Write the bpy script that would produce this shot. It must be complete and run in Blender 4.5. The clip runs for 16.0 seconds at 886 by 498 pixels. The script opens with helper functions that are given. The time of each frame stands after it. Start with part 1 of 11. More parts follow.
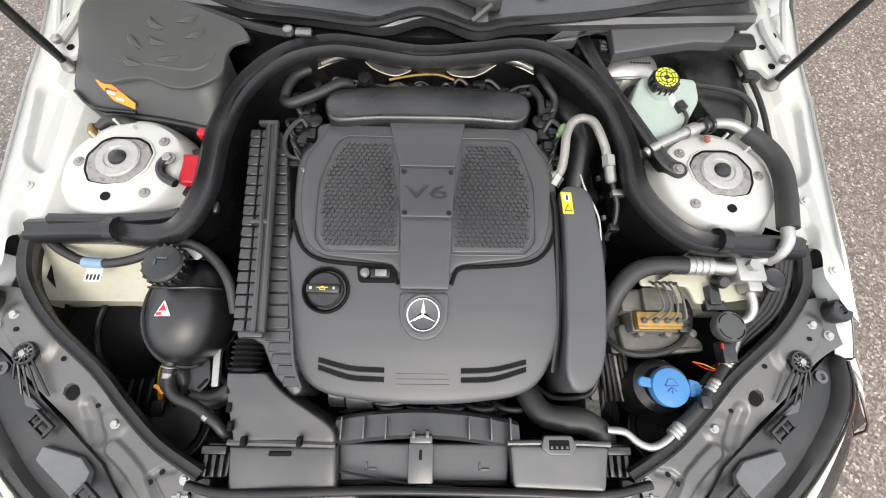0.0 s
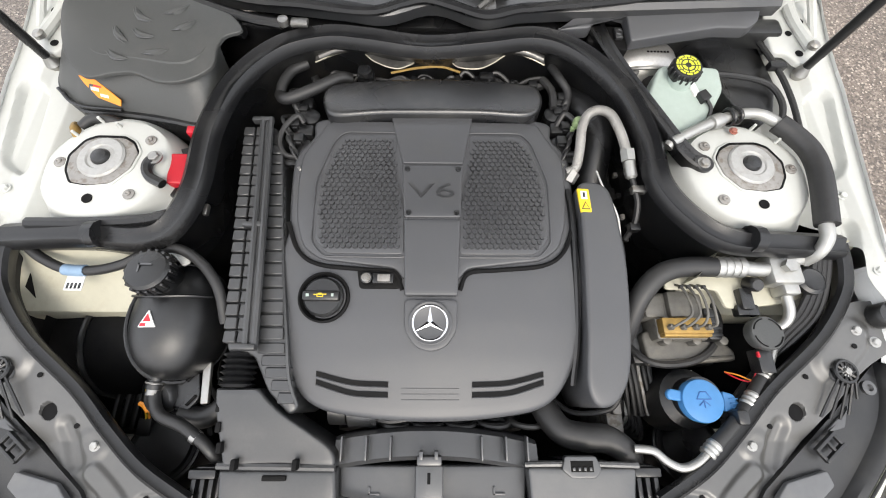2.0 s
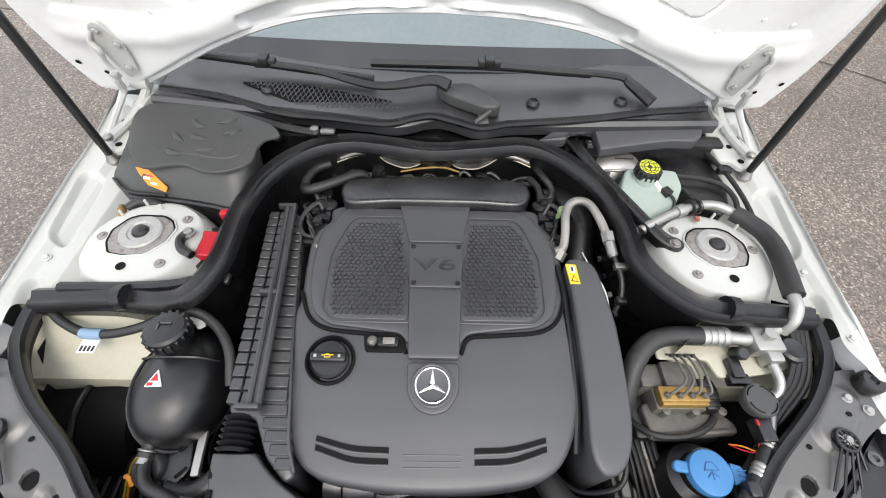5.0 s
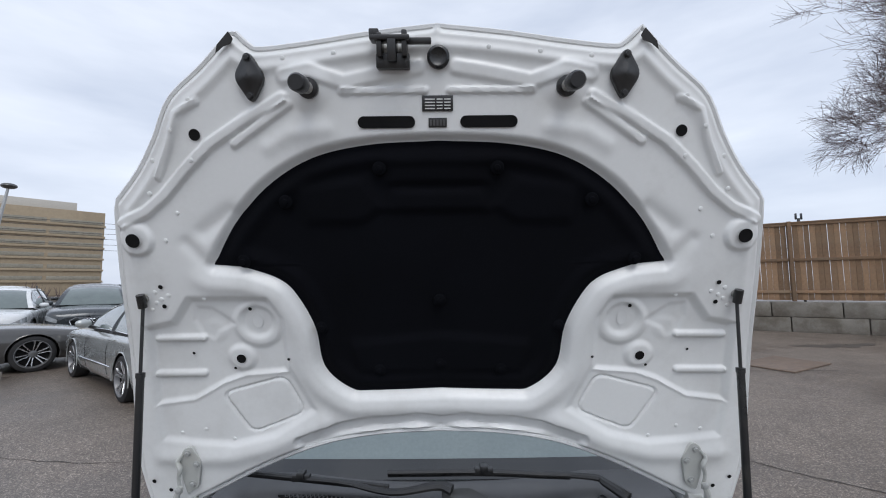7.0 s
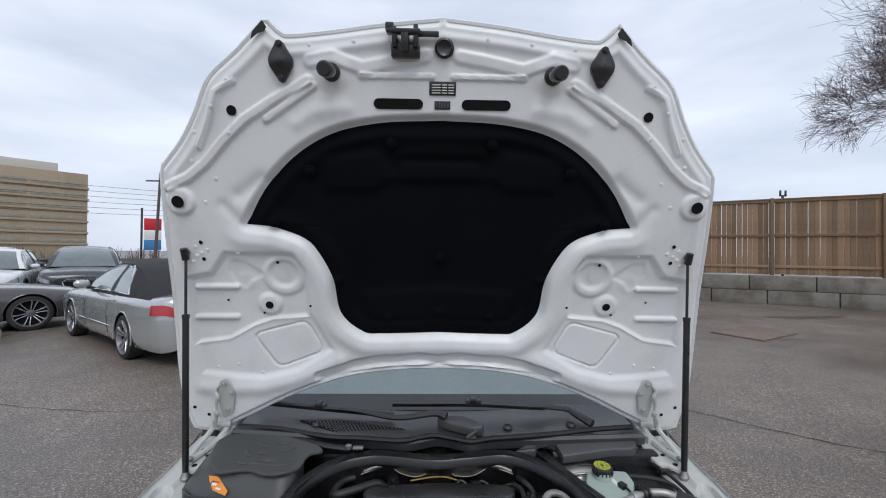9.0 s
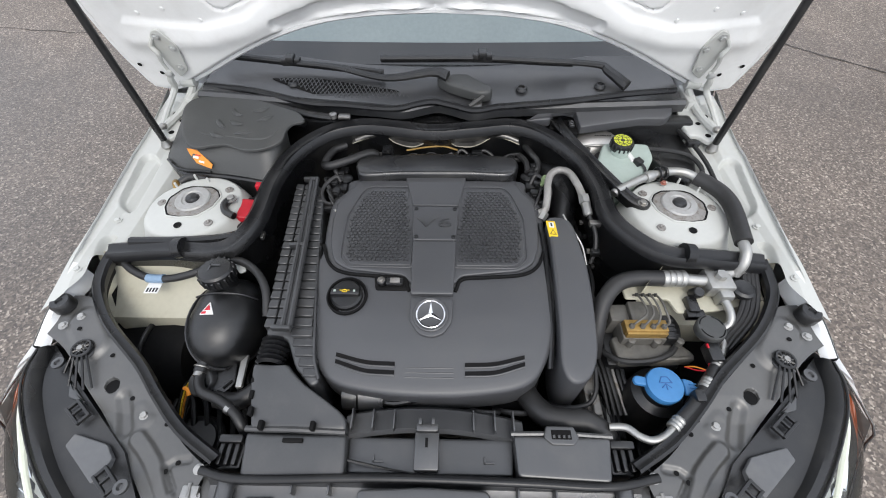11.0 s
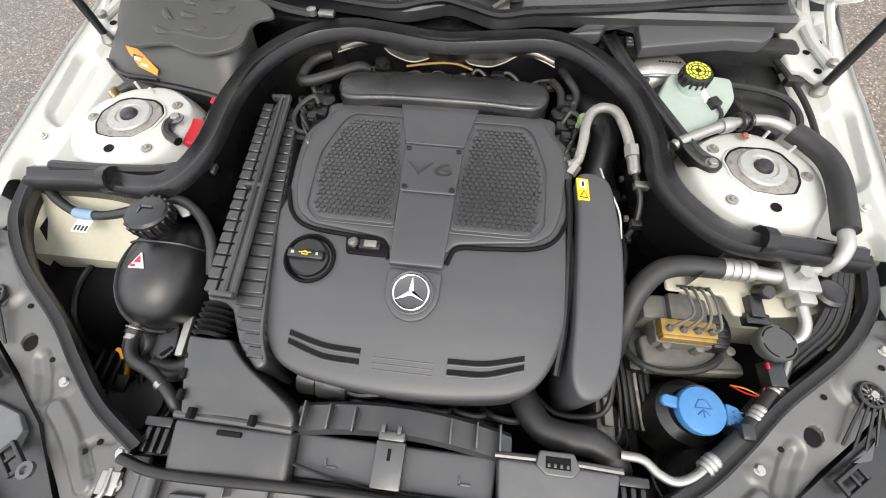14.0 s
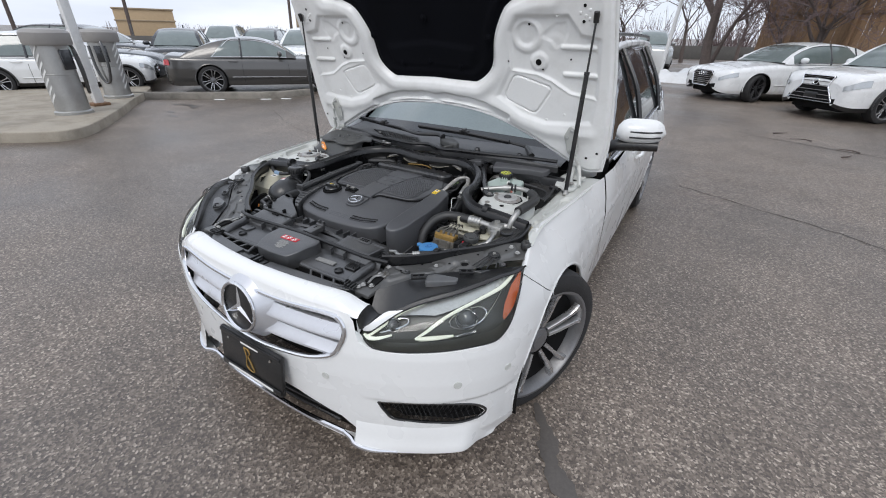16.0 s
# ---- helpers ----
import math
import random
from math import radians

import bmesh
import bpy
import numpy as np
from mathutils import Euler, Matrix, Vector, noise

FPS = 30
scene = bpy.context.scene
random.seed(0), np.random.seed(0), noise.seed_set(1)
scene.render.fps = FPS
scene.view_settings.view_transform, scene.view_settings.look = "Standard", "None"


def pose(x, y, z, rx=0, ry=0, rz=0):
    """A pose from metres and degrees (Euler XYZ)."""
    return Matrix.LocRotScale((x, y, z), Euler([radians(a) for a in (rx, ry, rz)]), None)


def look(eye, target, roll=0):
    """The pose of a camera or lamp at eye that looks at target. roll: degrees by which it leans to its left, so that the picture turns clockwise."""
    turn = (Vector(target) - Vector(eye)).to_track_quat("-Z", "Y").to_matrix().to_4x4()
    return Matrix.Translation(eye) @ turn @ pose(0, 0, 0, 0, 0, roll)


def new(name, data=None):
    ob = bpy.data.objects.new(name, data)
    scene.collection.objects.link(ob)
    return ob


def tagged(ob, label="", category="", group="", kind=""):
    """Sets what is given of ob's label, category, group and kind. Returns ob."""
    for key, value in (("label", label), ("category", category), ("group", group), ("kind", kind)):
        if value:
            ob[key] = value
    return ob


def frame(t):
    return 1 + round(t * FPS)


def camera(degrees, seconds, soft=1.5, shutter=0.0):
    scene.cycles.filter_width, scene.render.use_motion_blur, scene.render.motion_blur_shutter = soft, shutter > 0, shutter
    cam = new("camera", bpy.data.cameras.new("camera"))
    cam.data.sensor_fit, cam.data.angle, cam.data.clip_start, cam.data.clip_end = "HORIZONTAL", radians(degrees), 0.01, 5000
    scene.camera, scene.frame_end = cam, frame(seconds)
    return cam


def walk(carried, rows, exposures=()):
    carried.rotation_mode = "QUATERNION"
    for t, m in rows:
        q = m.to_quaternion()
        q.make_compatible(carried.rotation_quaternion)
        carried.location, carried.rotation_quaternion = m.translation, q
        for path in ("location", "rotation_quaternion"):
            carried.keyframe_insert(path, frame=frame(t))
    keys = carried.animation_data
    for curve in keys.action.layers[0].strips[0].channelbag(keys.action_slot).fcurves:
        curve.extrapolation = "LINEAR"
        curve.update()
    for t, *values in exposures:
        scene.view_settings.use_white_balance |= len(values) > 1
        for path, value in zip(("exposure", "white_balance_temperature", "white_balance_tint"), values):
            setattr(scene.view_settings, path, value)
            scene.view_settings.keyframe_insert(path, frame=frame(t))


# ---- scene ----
cam = camera(95.2, 16.0, soft=1.05)
PATH = [
    (0, (0.021, 0.481, 1.584), (0.065, 1.154, -0.299), 4.5),
    (0.5, (0.02, 0.499, 1.556), (0.058, 1.179, -0.324), 4.2),
    (1, (0.019, 0.502, 1.532), (0.048, 1.194, -0.344), 3.2),
    (1.5, (0.016, 0.495, 1.528), (0.043, 1.2, -0.343), 2.7),
    (2, (0.014, 0.493, 1.524), (0.043, 1.201, -0.347), 2.6),
    (2.5, (0.013, 0.492, 1.518), (0.039, 1.206, -0.35), 2.2),
    (3, (0.013, 0.496, 1.514), (0.042, 1.211, -0.353), 2.6),
    (3.2, (0.012, 0.494, 1.513), (0.039, 1.214, -0.353), 2.7),
    (5.3, (-0.008, 0.318, 1.547), (0.038, 1.779, 0.182), 2.6),
    (5.5, (-0.015, 0.267, 1.556), (0.026, 1.918, 0.427), 2.0),
    (5.9, (-0.012, 0.183, 1.602), (0.005, 2.098, 1.027), 0.3),
    (6, (-0.018, 0.171, 1.606), (0.004, 2.125, 1.18), -0.0),
    (6.3, (-0.009, 0.138, 1.613), (-0.006, 2.135, 1.505), -0.8),
    (6.5, (-0.02, 0.127, 1.607), (-0.002, 2.126, 1.656), -1.1),
    (7, (0.011, 0.064, 1.594), (0.009, 2.057, 1.766), -0.5),
    (7.5, (0.04, -0.042, 1.577), (0.05, 1.951, 1.746), 0.4),
    (8, (-0.009, -0.131, 1.548), (0.036, 1.863, 1.695), 0.7),
    (8.2, (-0.014, -0.145, 1.542), (0.036, 1.849, 1.68), 0.7),
    (10.3, (-0.025, -0.012, 1.613), (-0.027, 1.78, 0.724), -0.2),
    (10.5, (-0.02, 0.018, 1.609), (-0.037, 1.672, 0.483), -0.3),
    (11, (0.042, 0.197, 1.587), (0.007, 1.446, 0.026), -0.6),
    (11.5, (0.079, 0.341, 1.539), (0.026, 1.298, -0.216), -1.5),
    (12, (0.079, 0.408, 1.508), (0.011, 1.248, -0.306), -1.9),
    (12.5, (0.086, 0.421, 1.493), (0.018, 1.228, -0.336), -1.4),
    (13, (0.074, 0.424, 1.477), (0.011, 1.227, -0.353), -0.7),
    (13.5, (0.07, 0.426, 1.464), (-0.005, 1.264, -0.351), -0.4),
    (14, (0.088, 0.379, 1.46), (-0.033, 1.307, -0.308), -0.9),
    (14.5, (0.199, 0.146, 1.472), (-0.037, 1.244, -0.182), -1.6),
    (15, (0.442, -0.169, 1.532), (0.02, 1.102, 0.046), -1.6),
    (15.5, (0.783, -0.411, 1.477), (0.104, 1.012, 0.248), -0.8),
    (16, (1.201, -0.611, 1.491), (0.288, 0.901, 0.551), 1.2),
]
EXPOSURES = [(0.0, 1.44, 7100, 10), (3.2, 1.46, 7100, 10), (5.3, 1.18, 6900, 10), (6.0, 0.75, 6700, 10), (6.6, 0.38, 6300, 10), (8.2, 0.18, 6300, 10), (10.3, 0.62, 6350, 10), (10.6, 0.72, 6450, 10), (11.2, 1.08, 6750, 10), (12.0, 1.36, 7050, 10), (14.2, 1.46, 7200, 10), (14.6, 1.29, 7100, 10), (15.2, 0.86, 7000, 10), (16.0, 0.54, 6500, 10)]
walk(cam, [(t, look(eye, target, roll)) for t, eye, target, roll in PATH], EXPOSURES)

# ---- light: one flat overcast sky ----
world = bpy.data.worlds.new("overcast")
scene.world = world
world.use_nodes = True
wt = world.node_tree
wt.nodes.clear()
w_out = wt.nodes.new("ShaderNodeOutputWorld")
w_bg = wt.nodes.new("ShaderNodeBackground")
w_sky = wt.nodes.new("ShaderNodeTexSky")
w_sky.sky_type = "NISHITA"
w_sky.sun_disc = False
w_sky.sun_elevation = radians(48)
w_sky.sun_rotation = radians(200)
w_sky.dust_density = 3.0
w_co = wt.nodes.new("ShaderNodeTexCoord")
w_map = wt.nodes.new("ShaderNodeMapping")
w_map.inputs["Scale"].default_value = (1.2, 1.2, 4.5)
w_noise = wt.nodes.new("ShaderNodeTexNoise")
w_noise.inputs["Scale"].default_value = 2.2
w_noise.inputs["Detail"].default_value = 5
w_noise.inputs["Roughness"].default_value = 0.5
w_ramp = wt.nodes.new("ShaderNodeValToRGB")
w_ramp.color_ramp.elements[0].position = 0.32
w_ramp.color_ramp.elements[0].color = (5.6, 6.1, 7.1, 1)
w_ramp.color_ramp.elements[1].position = 0.68
w_ramp.color_ramp.elements[1].color = (7.6, 8.0, 8.8, 1)
w_mix = wt.nodes.new("ShaderNodeMix")
w_mix.data_type = "RGBA"
w_mix.inputs["Factor"].default_value = 0.88
wt.links.new(w_co.outputs["Generated"], w_map.inputs["Vector"])
wt.links.new(w_map.outputs["Vector"], w_noise.inputs["Vector"])
wt.links.new(w_noise.outputs["Fac"], w_ramp.inputs["Fac"])
wt.links.new(w_sky.outputs["Color"], w_mix.inputs["A"])
wt.links.new(w_ramp.outputs["Color"], w_mix.inputs["B"])
wt.links.new(w_mix.outputs["Result"], w_bg.inputs["Color"])
wt.links.new(w_bg.outputs["Background"], w_out.inputs["Surface"])
w_bg.inputs["Strength"].default_value = 0.105

sun_data = bpy.data.lights.new("sun", "SUN")
sun_data.energy = 0.8
sun_data.angle = radians(25)
sun_data.color = (1.0, 0.97, 0.93)
sun = new("sun", sun_data)
sun.matrix_world = look((1.2, -4.2, 7), (0, 0.8, 0.8))

# ---- mesh helpers ----
def smoothstep(a, b, x):
    t = np.clip((np.asarray(x, float) - a) / (b - a), 0, 1)
    return t * t * (3 - 2 * t)


def spline(pts, n=8, closed=False):
    """Catmull-Rom through the points, n steps to a stretch."""
    p = [np.array(q, float) for q in pts]
    m = len(p)
    out = []
    for i in range(m if closed else m - 1):
        if closed:
            a, b, c, d = p[i - 1], p[i], p[(i + 1) % m], p[(i + 2) % m]
        else:
            b, c = p[i], p[i + 1]
            a = p[i - 1] if i else 2 * b - c
            d = p[i + 2] if i + 2 < m else 2 * c - b
        for k in range(n):
            t = k / n
            out.append(0.5 * (2 * b + (c - a) * t + (2 * a - 5 * b + 4 * c - d) * t * t + (3 * b - a - 3 * c + d) * t ** 3))
    if not closed:
        out.append(p[-1])
    return np.array(out)


def rounded(pts, r, n=4):
    """A closed 2D outline with its corners rounded by r."""
    out = []
    m = len(pts)
    for i in range(m):
        a, b, c = (np.array(pts[j % m], float) for j in (i - 1, i, i + 1))
        u, v = a - b, c - b
        lu, lv = np.linalg.norm(u), np.linalg.norm(v)
        d = min(r, 0.45 * lu, 0.45 * lv)
        s, e = b + u / lu * d, b + v / lv * d
        for k in range(n + 1):
            t = k / n
            out.append((1 - t) ** 2 * s + 2 * t * (1 - t) * b + t * t * e)
    return np.array(out)


def line_dist(x, y, pts):
    """Distance of the points (arrays) from a 2D polyline."""
    best = np.full(np.shape(x), 1e9)
    for (ax, ay), (bx, by) in zip(pts[:-1], pts[1:]):
        dx, dy = bx - ax, by - ay
        t = np.clip(((x - ax) * dx + (y - ay) * dy) / (dx * dx + dy * dy + 1e-12), 0, 1)
        best = np.minimum(best, np.hypot(x - ax - t * dx, y - ay - t * dy))
    return best


def inside(x, y, pts):
    odd = np.zeros(np.shape(x), bool)
    m = len(pts)
    for i in range(m):
        (ax, ay), (bx, by) = pts[i - 1], pts[i]
        hit = ((ay > y) != (by > y)) & (x < (bx - ax) * (y - ay) / (by - ay + 1e-12) + ax)
        odd ^= hit
    return odd


def signed(x, y, pts):
    """Signed distance from a closed outline, negative inside."""
    d = line_dist(x, y, list(pts) + [pts[0]])
    return np.where(inside(x, y, pts), -d, d)


def from_arrays(verts, faces):
    return ([tuple(map(float, v)) for v in verts], [tuple(map(int, f)) for f in faces])


def join(*shapes):
    """Several (verts, faces) as one."""
    vs, fs = [], []
    for v, f in shapes:
        k = len(vs)
        vs += list(v)
        fs += [tuple(i + k for i in q) for q in f]
    return vs, fs


def moved(shape, m):
    return [tuple(m @ Vector(v)) for v in shape[0]], shape[1]


def mirrored(shape):
    return [(-v[0], v[1], v[2]) for v in shape[0]], [tuple(reversed(f)) for f in shape[1]]


def link_mesh(name, shape, material, smooth=True):
    data = bpy.data.meshes.new(name)
    if isinstance(shape, bmesh.types.BMesh):
        shape.to_mesh(data)
        shape.free()
    else:
        data.from_pydata(shape[0], [], shape[1])
        data.validate()
    data.update()
    if material:
        data.materials.append(material)
    if smooth:
        data.polygons.foreach_set("use_smooth", [True] * len(data.polygons))
        data.set_sharp_from_angle(angle=radians(38))
    return new(name, data)


def thing(name, label, category, at=(0, 0, 0), group="", kind=""):
    ob = new(name)
    ob.empty_display_size = 0.05
    ob.location = at
    return tagged(ob, label, category, group, kind)


def part(name, shape, material, parent, label="", smooth=True):
    ob = link_mesh(name, shape, material, smooth)
    ob.parent = parent
    ob.matrix_parent_inverse = Matrix() if parent.parent else Matrix.Translation(-parent.location)
    return tagged(ob, label)


def solo(name, shape, material, label, category, group="", kind="", smooth=True):
    return tagged(link_mesh(name, shape, material, smooth), label, category, group, kind)


def grid(p, closed_u=False, closed_v=False):
    """A sheet from an array of points [i, j, 3]."""
    a, b = p.shape[:2]
    faces = []
    for i in range(a if closed_u else a - 1):
        for j in range(b if closed_v else b - 1):
            i2, j2 = (i + 1) % a, (j + 1) % b
            faces.append((i * b + j, i2 * b + j, i2 * b + j2, i * b + j2))
    return from_arrays(p.reshape(-1, 3), faces)


def box(x0, x1, y0, y1, z0, z1, bev=0.004, seg=2):
    bm = bmesh.new()
    bmesh.ops.create_cube(bm, size=1)
    for v in bm.verts:
        v.co = ((x0 + x1) / 2 + v.co.x * (x1 - x0), (y0 + y1) / 2 + v.co.y * (y1 - y0), (z0 + z1) / 2 + v.co.z * (z1 - z0))
    if bev:
        bmesh.ops.bevel(bm, geom=bm.edges[:], offset=min(bev, 0.45 * min(abs(x1 - x0), abs(y1 - y0), abs(z1 - z0))), segments=seg, affect="EDGES", profile=0.5)
    bm.verts.ensure_lookup_table()
    shape = [tuple(v.co) for v in bm.verts], [tuple(v.index for v in f.verts) for f in bm.faces]
    bm.free()
    return shape


def tube(pts, r, n=10, steps=6, smooth_path=True, caps=True):
    """A round tube along the points; r one radius or one for each point."""
    rr = [r] * len(pts) if np.isscalar(r) else list(r)
    q = np.array([[*p, k] for p, k in zip(pts, rr)], float)
    if smooth_path and len(pts) > 2:
        q = spline(q, steps)
    path, rad = q[:, :3], q[:, 3]
    tan = np.gradient(path, axis=0)
    tan /= np.linalg.norm(tan, axis=1)[:, None] + 1e-12
    up = np.array([0, 0, 1.0]) if abs(tan[0][2]) < 0.9 else np.array([1.0, 0, 0])
    rings = []
    for p, t, k in zip(path, tan, rad):
        up = up - t * up.dot(t)
        up /= np.linalg.norm(up)
        side = np.cross(t, up)
        a = np.linspace(0, 2 * np.pi, n, endpoint=False)
        rings.append(p + k * (np.cos(a)[:, None] * up + np.sin(a)[:, None] * side))
    v, f = grid(np.array(rings), closed_v=True)
    f = [tuple(reversed(q)) for q in f]
    if caps:
        f.append(tuple(range(n)))
        f.append(tuple(range(len(v) - 1, len(v) - n - 1, -1)))
    return v, f


def lathe(profile, n=24, at=(0, 0, 0), axis=(0, 0, 1), arc=2 * math.pi, cap=True):
    """Radius and height pairs turned round an axis."""
    z = Vector(axis).normalized()
    turn = z.to_track_quat("Z", "Y").to_matrix()
    a = np.linspace(0, arc, n, endpoint=arc < 6.28)
    rings = []
    for r, h in profile:
        rings.append([tuple(turn @ Vector((r * math.cos(t), r * math.sin(t), h)) + Vector(at)) for t in a])
    v, f = grid(np.array(rings), closed_v=arc >= 6.28)
    if arc >= 6.28:
        f = [tuple(reversed(q)) for q in f]
        if cap and profile[0][0] > 1e-6:
            f.append(tuple(range(n - 1, -1, -1)))
        if cap and profile[-1][0] > 1e-6:
            f.append(tuple(range(len(v) - n, len(v))))
    return v, f


def ring(r_big, r_small, at, axis=(0, 0, 1), n=32, m=8):
    prof = [(r_big + r_small * math.cos(t), r_small * math.sin(t)) for t in np.linspace(0, 2 * np.pi, m + 1)]
    return lathe(prof, n, at, axis, cap=False)


def panel(outline, top, thick=0.03, bev=0.005, rings=6, steps=3, mid=None, bottom=True):
    """A moulded plate: a star-shaped 2D outline under the surface top(x, y), its rim rounded by bev, its wall thick deep."""
    o = []
    for a, b in zip(outline, list(outline[1:]) + [outline[0]]):
        a, b = np.array(a, float), np.array(b, float)
        n = max(1, int(np.linalg.norm(b - a) / 0.022)) if bev > 0.0018 else 1
        o += [a + (b - a) * k / n for k in range(min(n, 12))]
    o = np.array(o)
    area = 0.5 * np.sum(o[:, 0] * np.roll(o[:, 1], -1) - np.roll(o[:, 0], -1) * o[:, 1])
    if area < 0:
        o = o[::-1]
    c = np.array(mid) if mid is not None else o.mean(axis=0)
    t = np.roll(o, -1, axis=0) - np.roll(o, 1, axis=0)
    t /= np.linalg.norm(t, axis=1)[:, None] + 1e-12
    inward = np.stack([-t[:, 1], t[:, 0]], axis=1)
    rows = []
    flat = lambda q, d: np.column_stack([q, np.broadcast_to(top(q[:, 0], q[:, 1]), len(q)) + d])
    rows.append(flat(o, -thick))
    for k in range(steps + 1):
        a = k / steps * math.pi / 2
        q = o + inward * bev * (1 - math.cos(a))
        z = np.broadcast_to(top(o[:, 0], o[:, 1]), len(o)) * (1 - k / steps) + np.broadcast_to(top(q[:, 0], q[:, 1]), len(o)) * (k / steps)
        rows.append(np.column_stack([q, z - bev * (1 - math.sin(a))]))
    inner = o + inward * bev
    for k in range(1, rings):
        rows.append(flat(c + (inner - c) * (1 - k / rings), 0))
    v, f = grid(np.array(rows), closed_v=True)
    m = len(o)
    v.append((float(c[0]), float(c[1]), float(np.ravel(top(c[0], c[1]))[0])))
    last = (len(rows) - 1) * m
    f += [(last + i, last + (i + 1) % m, len(v) - 1) for i in range(m)]
    f = [tuple(reversed(q)) for q in f]
    if bottom:
        f.append(tuple(range(m - 1, -1, -1)))
    return v, f


def level(z):
    return lambda x, y: np.zeros(np.shape(x)) + z


def text_shape(body, size, depth=0.002, m=None):
    """Letters in the built-in font as a mesh, lying in the xy plane, centred."""
    cu = bpy.data.curves.new("text", "FONT")
    cu.body, cu.size, cu.extrude, cu.align_x, cu.align_y = body, size, depth, "CENTER", "CENTER"
    ob = bpy.data.objects.new("text", cu)
    scene.collection.objects.link(ob)
    data = bpy.data.meshes.new_from_object(ob)
    shape = [tuple(v.co) for v in data.vertices], [tuple(p.vertices) for p in data.polygons]
    bpy.data.objects.remove(ob)
    bpy.data.curves.remove(cu)
    bpy.data.meshes.remove(data)
    return moved(shape, m) if m else shape


def bolt_shape(at, r=0.009, axis=(0, 0, 1)):
    """A hexagon head on a washer."""
    washer = lathe([(0, 0), (r * 1.35, 0), (r * 1.35, r * 0.22), (r * 0.98, r * 0.25)], 16, at, axis)
    head = lathe([(r * 0.95, r * 0.2), (r * 0.95, r * 0.8), (r * 0.8, r * 0.95), (0.0001, r * 0.95)], 6, at, axis)
    return join(washer, head)

# ---- materials ----
def material(name, colour, rough=0.5, metal=0.0, grain=None, spread=0.12, bump=0.0, bump_scale=800.0, stain=None, coat=0.0, spec=0.5, rough_var=0.08, alpha=1.0, stain_scale=6.0, stain_cut=(0.5, 0.7), ior=1.5):
    """A surface with two scales of colour change, uneven gloss and a fine relief. Sizes are in metres."""
    m = bpy.data.materials.new(name)
    m.use_nodes = True
    nt = m.node_tree
    b = nt.nodes["Principled BSDF"]
    co = nt.nodes.new("ShaderNodeTexCoord")

    def noise_at(scale, detail=4, rough_=0.55):
        n = nt.nodes.new("ShaderNodeTexNoise")
        n.inputs["Scale"].default_value = scale
        n.inputs["Detail"].default_value = detail
        n.inputs["Roughness"].default_value = rough_
        nt.links.new(co.outputs["Object"], n.inputs["Vector"])
        return n

    fine, wide = noise_at(grain or 90.0), noise_at(4.5, 3)
    total = nt.nodes.new("ShaderNodeMath")
    total.operation = "ADD"
    nt.links.new(fine.outputs["Fac"], total.inputs[0])
    nt.links.new(wide.outputs["Fac"], total.inputs[1])
    rng = nt.nodes.new("ShaderNodeMapRange")
    rng.inputs["From Min"].default_value, rng.inputs["From Max"].default_value = 0.6, 1.4
    rng.inputs["To Min"].default_value, rng.inputs["To Max"].default_value = 1 - spread, 1 + spread
    nt.links.new(total.outputs[0], rng.inputs["Value"])
    tone = nt.nodes.new("ShaderNodeVectorMath")
    tone.operation = "SCALE"
    tone.inputs[0].default_value = colour[:3]
    nt.links.new(rng.outputs["Result"], tone.inputs["Scale"])
    last = tone.outputs["Vector"]
    if stain:
        s = noise_at(stain_scale, 8, 0.65)
        cut = nt.nodes.new("ShaderNodeMapRange")
        cut.inputs["From Min"].default_value, cut.inputs["From Max"].default_value = stain_cut
        cut.inputs["To Max"].default_value = stain[3] if len(stain) > 3 else 0.6
        nt.links.new(s.outputs["Fac"], cut.inputs["Value"])
        mix = nt.nodes.new("ShaderNodeMix")
        mix.data_type = "RGBA"
        nt.links.new(cut.outputs["Result"], mix.inputs["Factor"])
        nt.links.new(last, mix.inputs["A"])
        mix.inputs["B"].default_value = (*stain[:3], 1)
        last = mix.outputs["Result"]
    nt.links.new(last, b.inputs["Base Color"])
    rr = nt.nodes.new("ShaderNodeMapRange")
    rr.inputs["From Min"].default_value, rr.inputs["From Max"].default_value = 0.3, 0.7
    rr.inputs["To Min"].default_value, rr.inputs["To Max"].default_value = max(0.02, rough - rough_var), min(1, rough + rough_var)
    nt.links.new(wide.outputs["Fac"], rr.inputs["Value"])
    nt.links.new(rr.outputs["Result"], b.inputs["Roughness"])
    b.inputs["Metallic"].default_value = metal
    b.inputs["Specular IOR Level"].default_value = spec
    b.inputs["IOR"].default_value = ior
    b.inputs["Coat Weight"].default_value = coat
    b.inputs["Coat Roughness"].default_value = 0.06
    b.inputs["Alpha"].default_value = alpha
    if bump:
        bn = noise_at(bump_scale, 2)
        bu = nt.nodes.new("ShaderNodeBump")
        bu.inputs["Strength"].default_value = bump
        bu.inputs["Distance"].default_value = 0.001
        nt.links.new(bn.outputs["Fac"], bu.inputs["Height"])
        nt.links.new(bu.outputs["Normal"], b.inputs["Normal"])
    return m


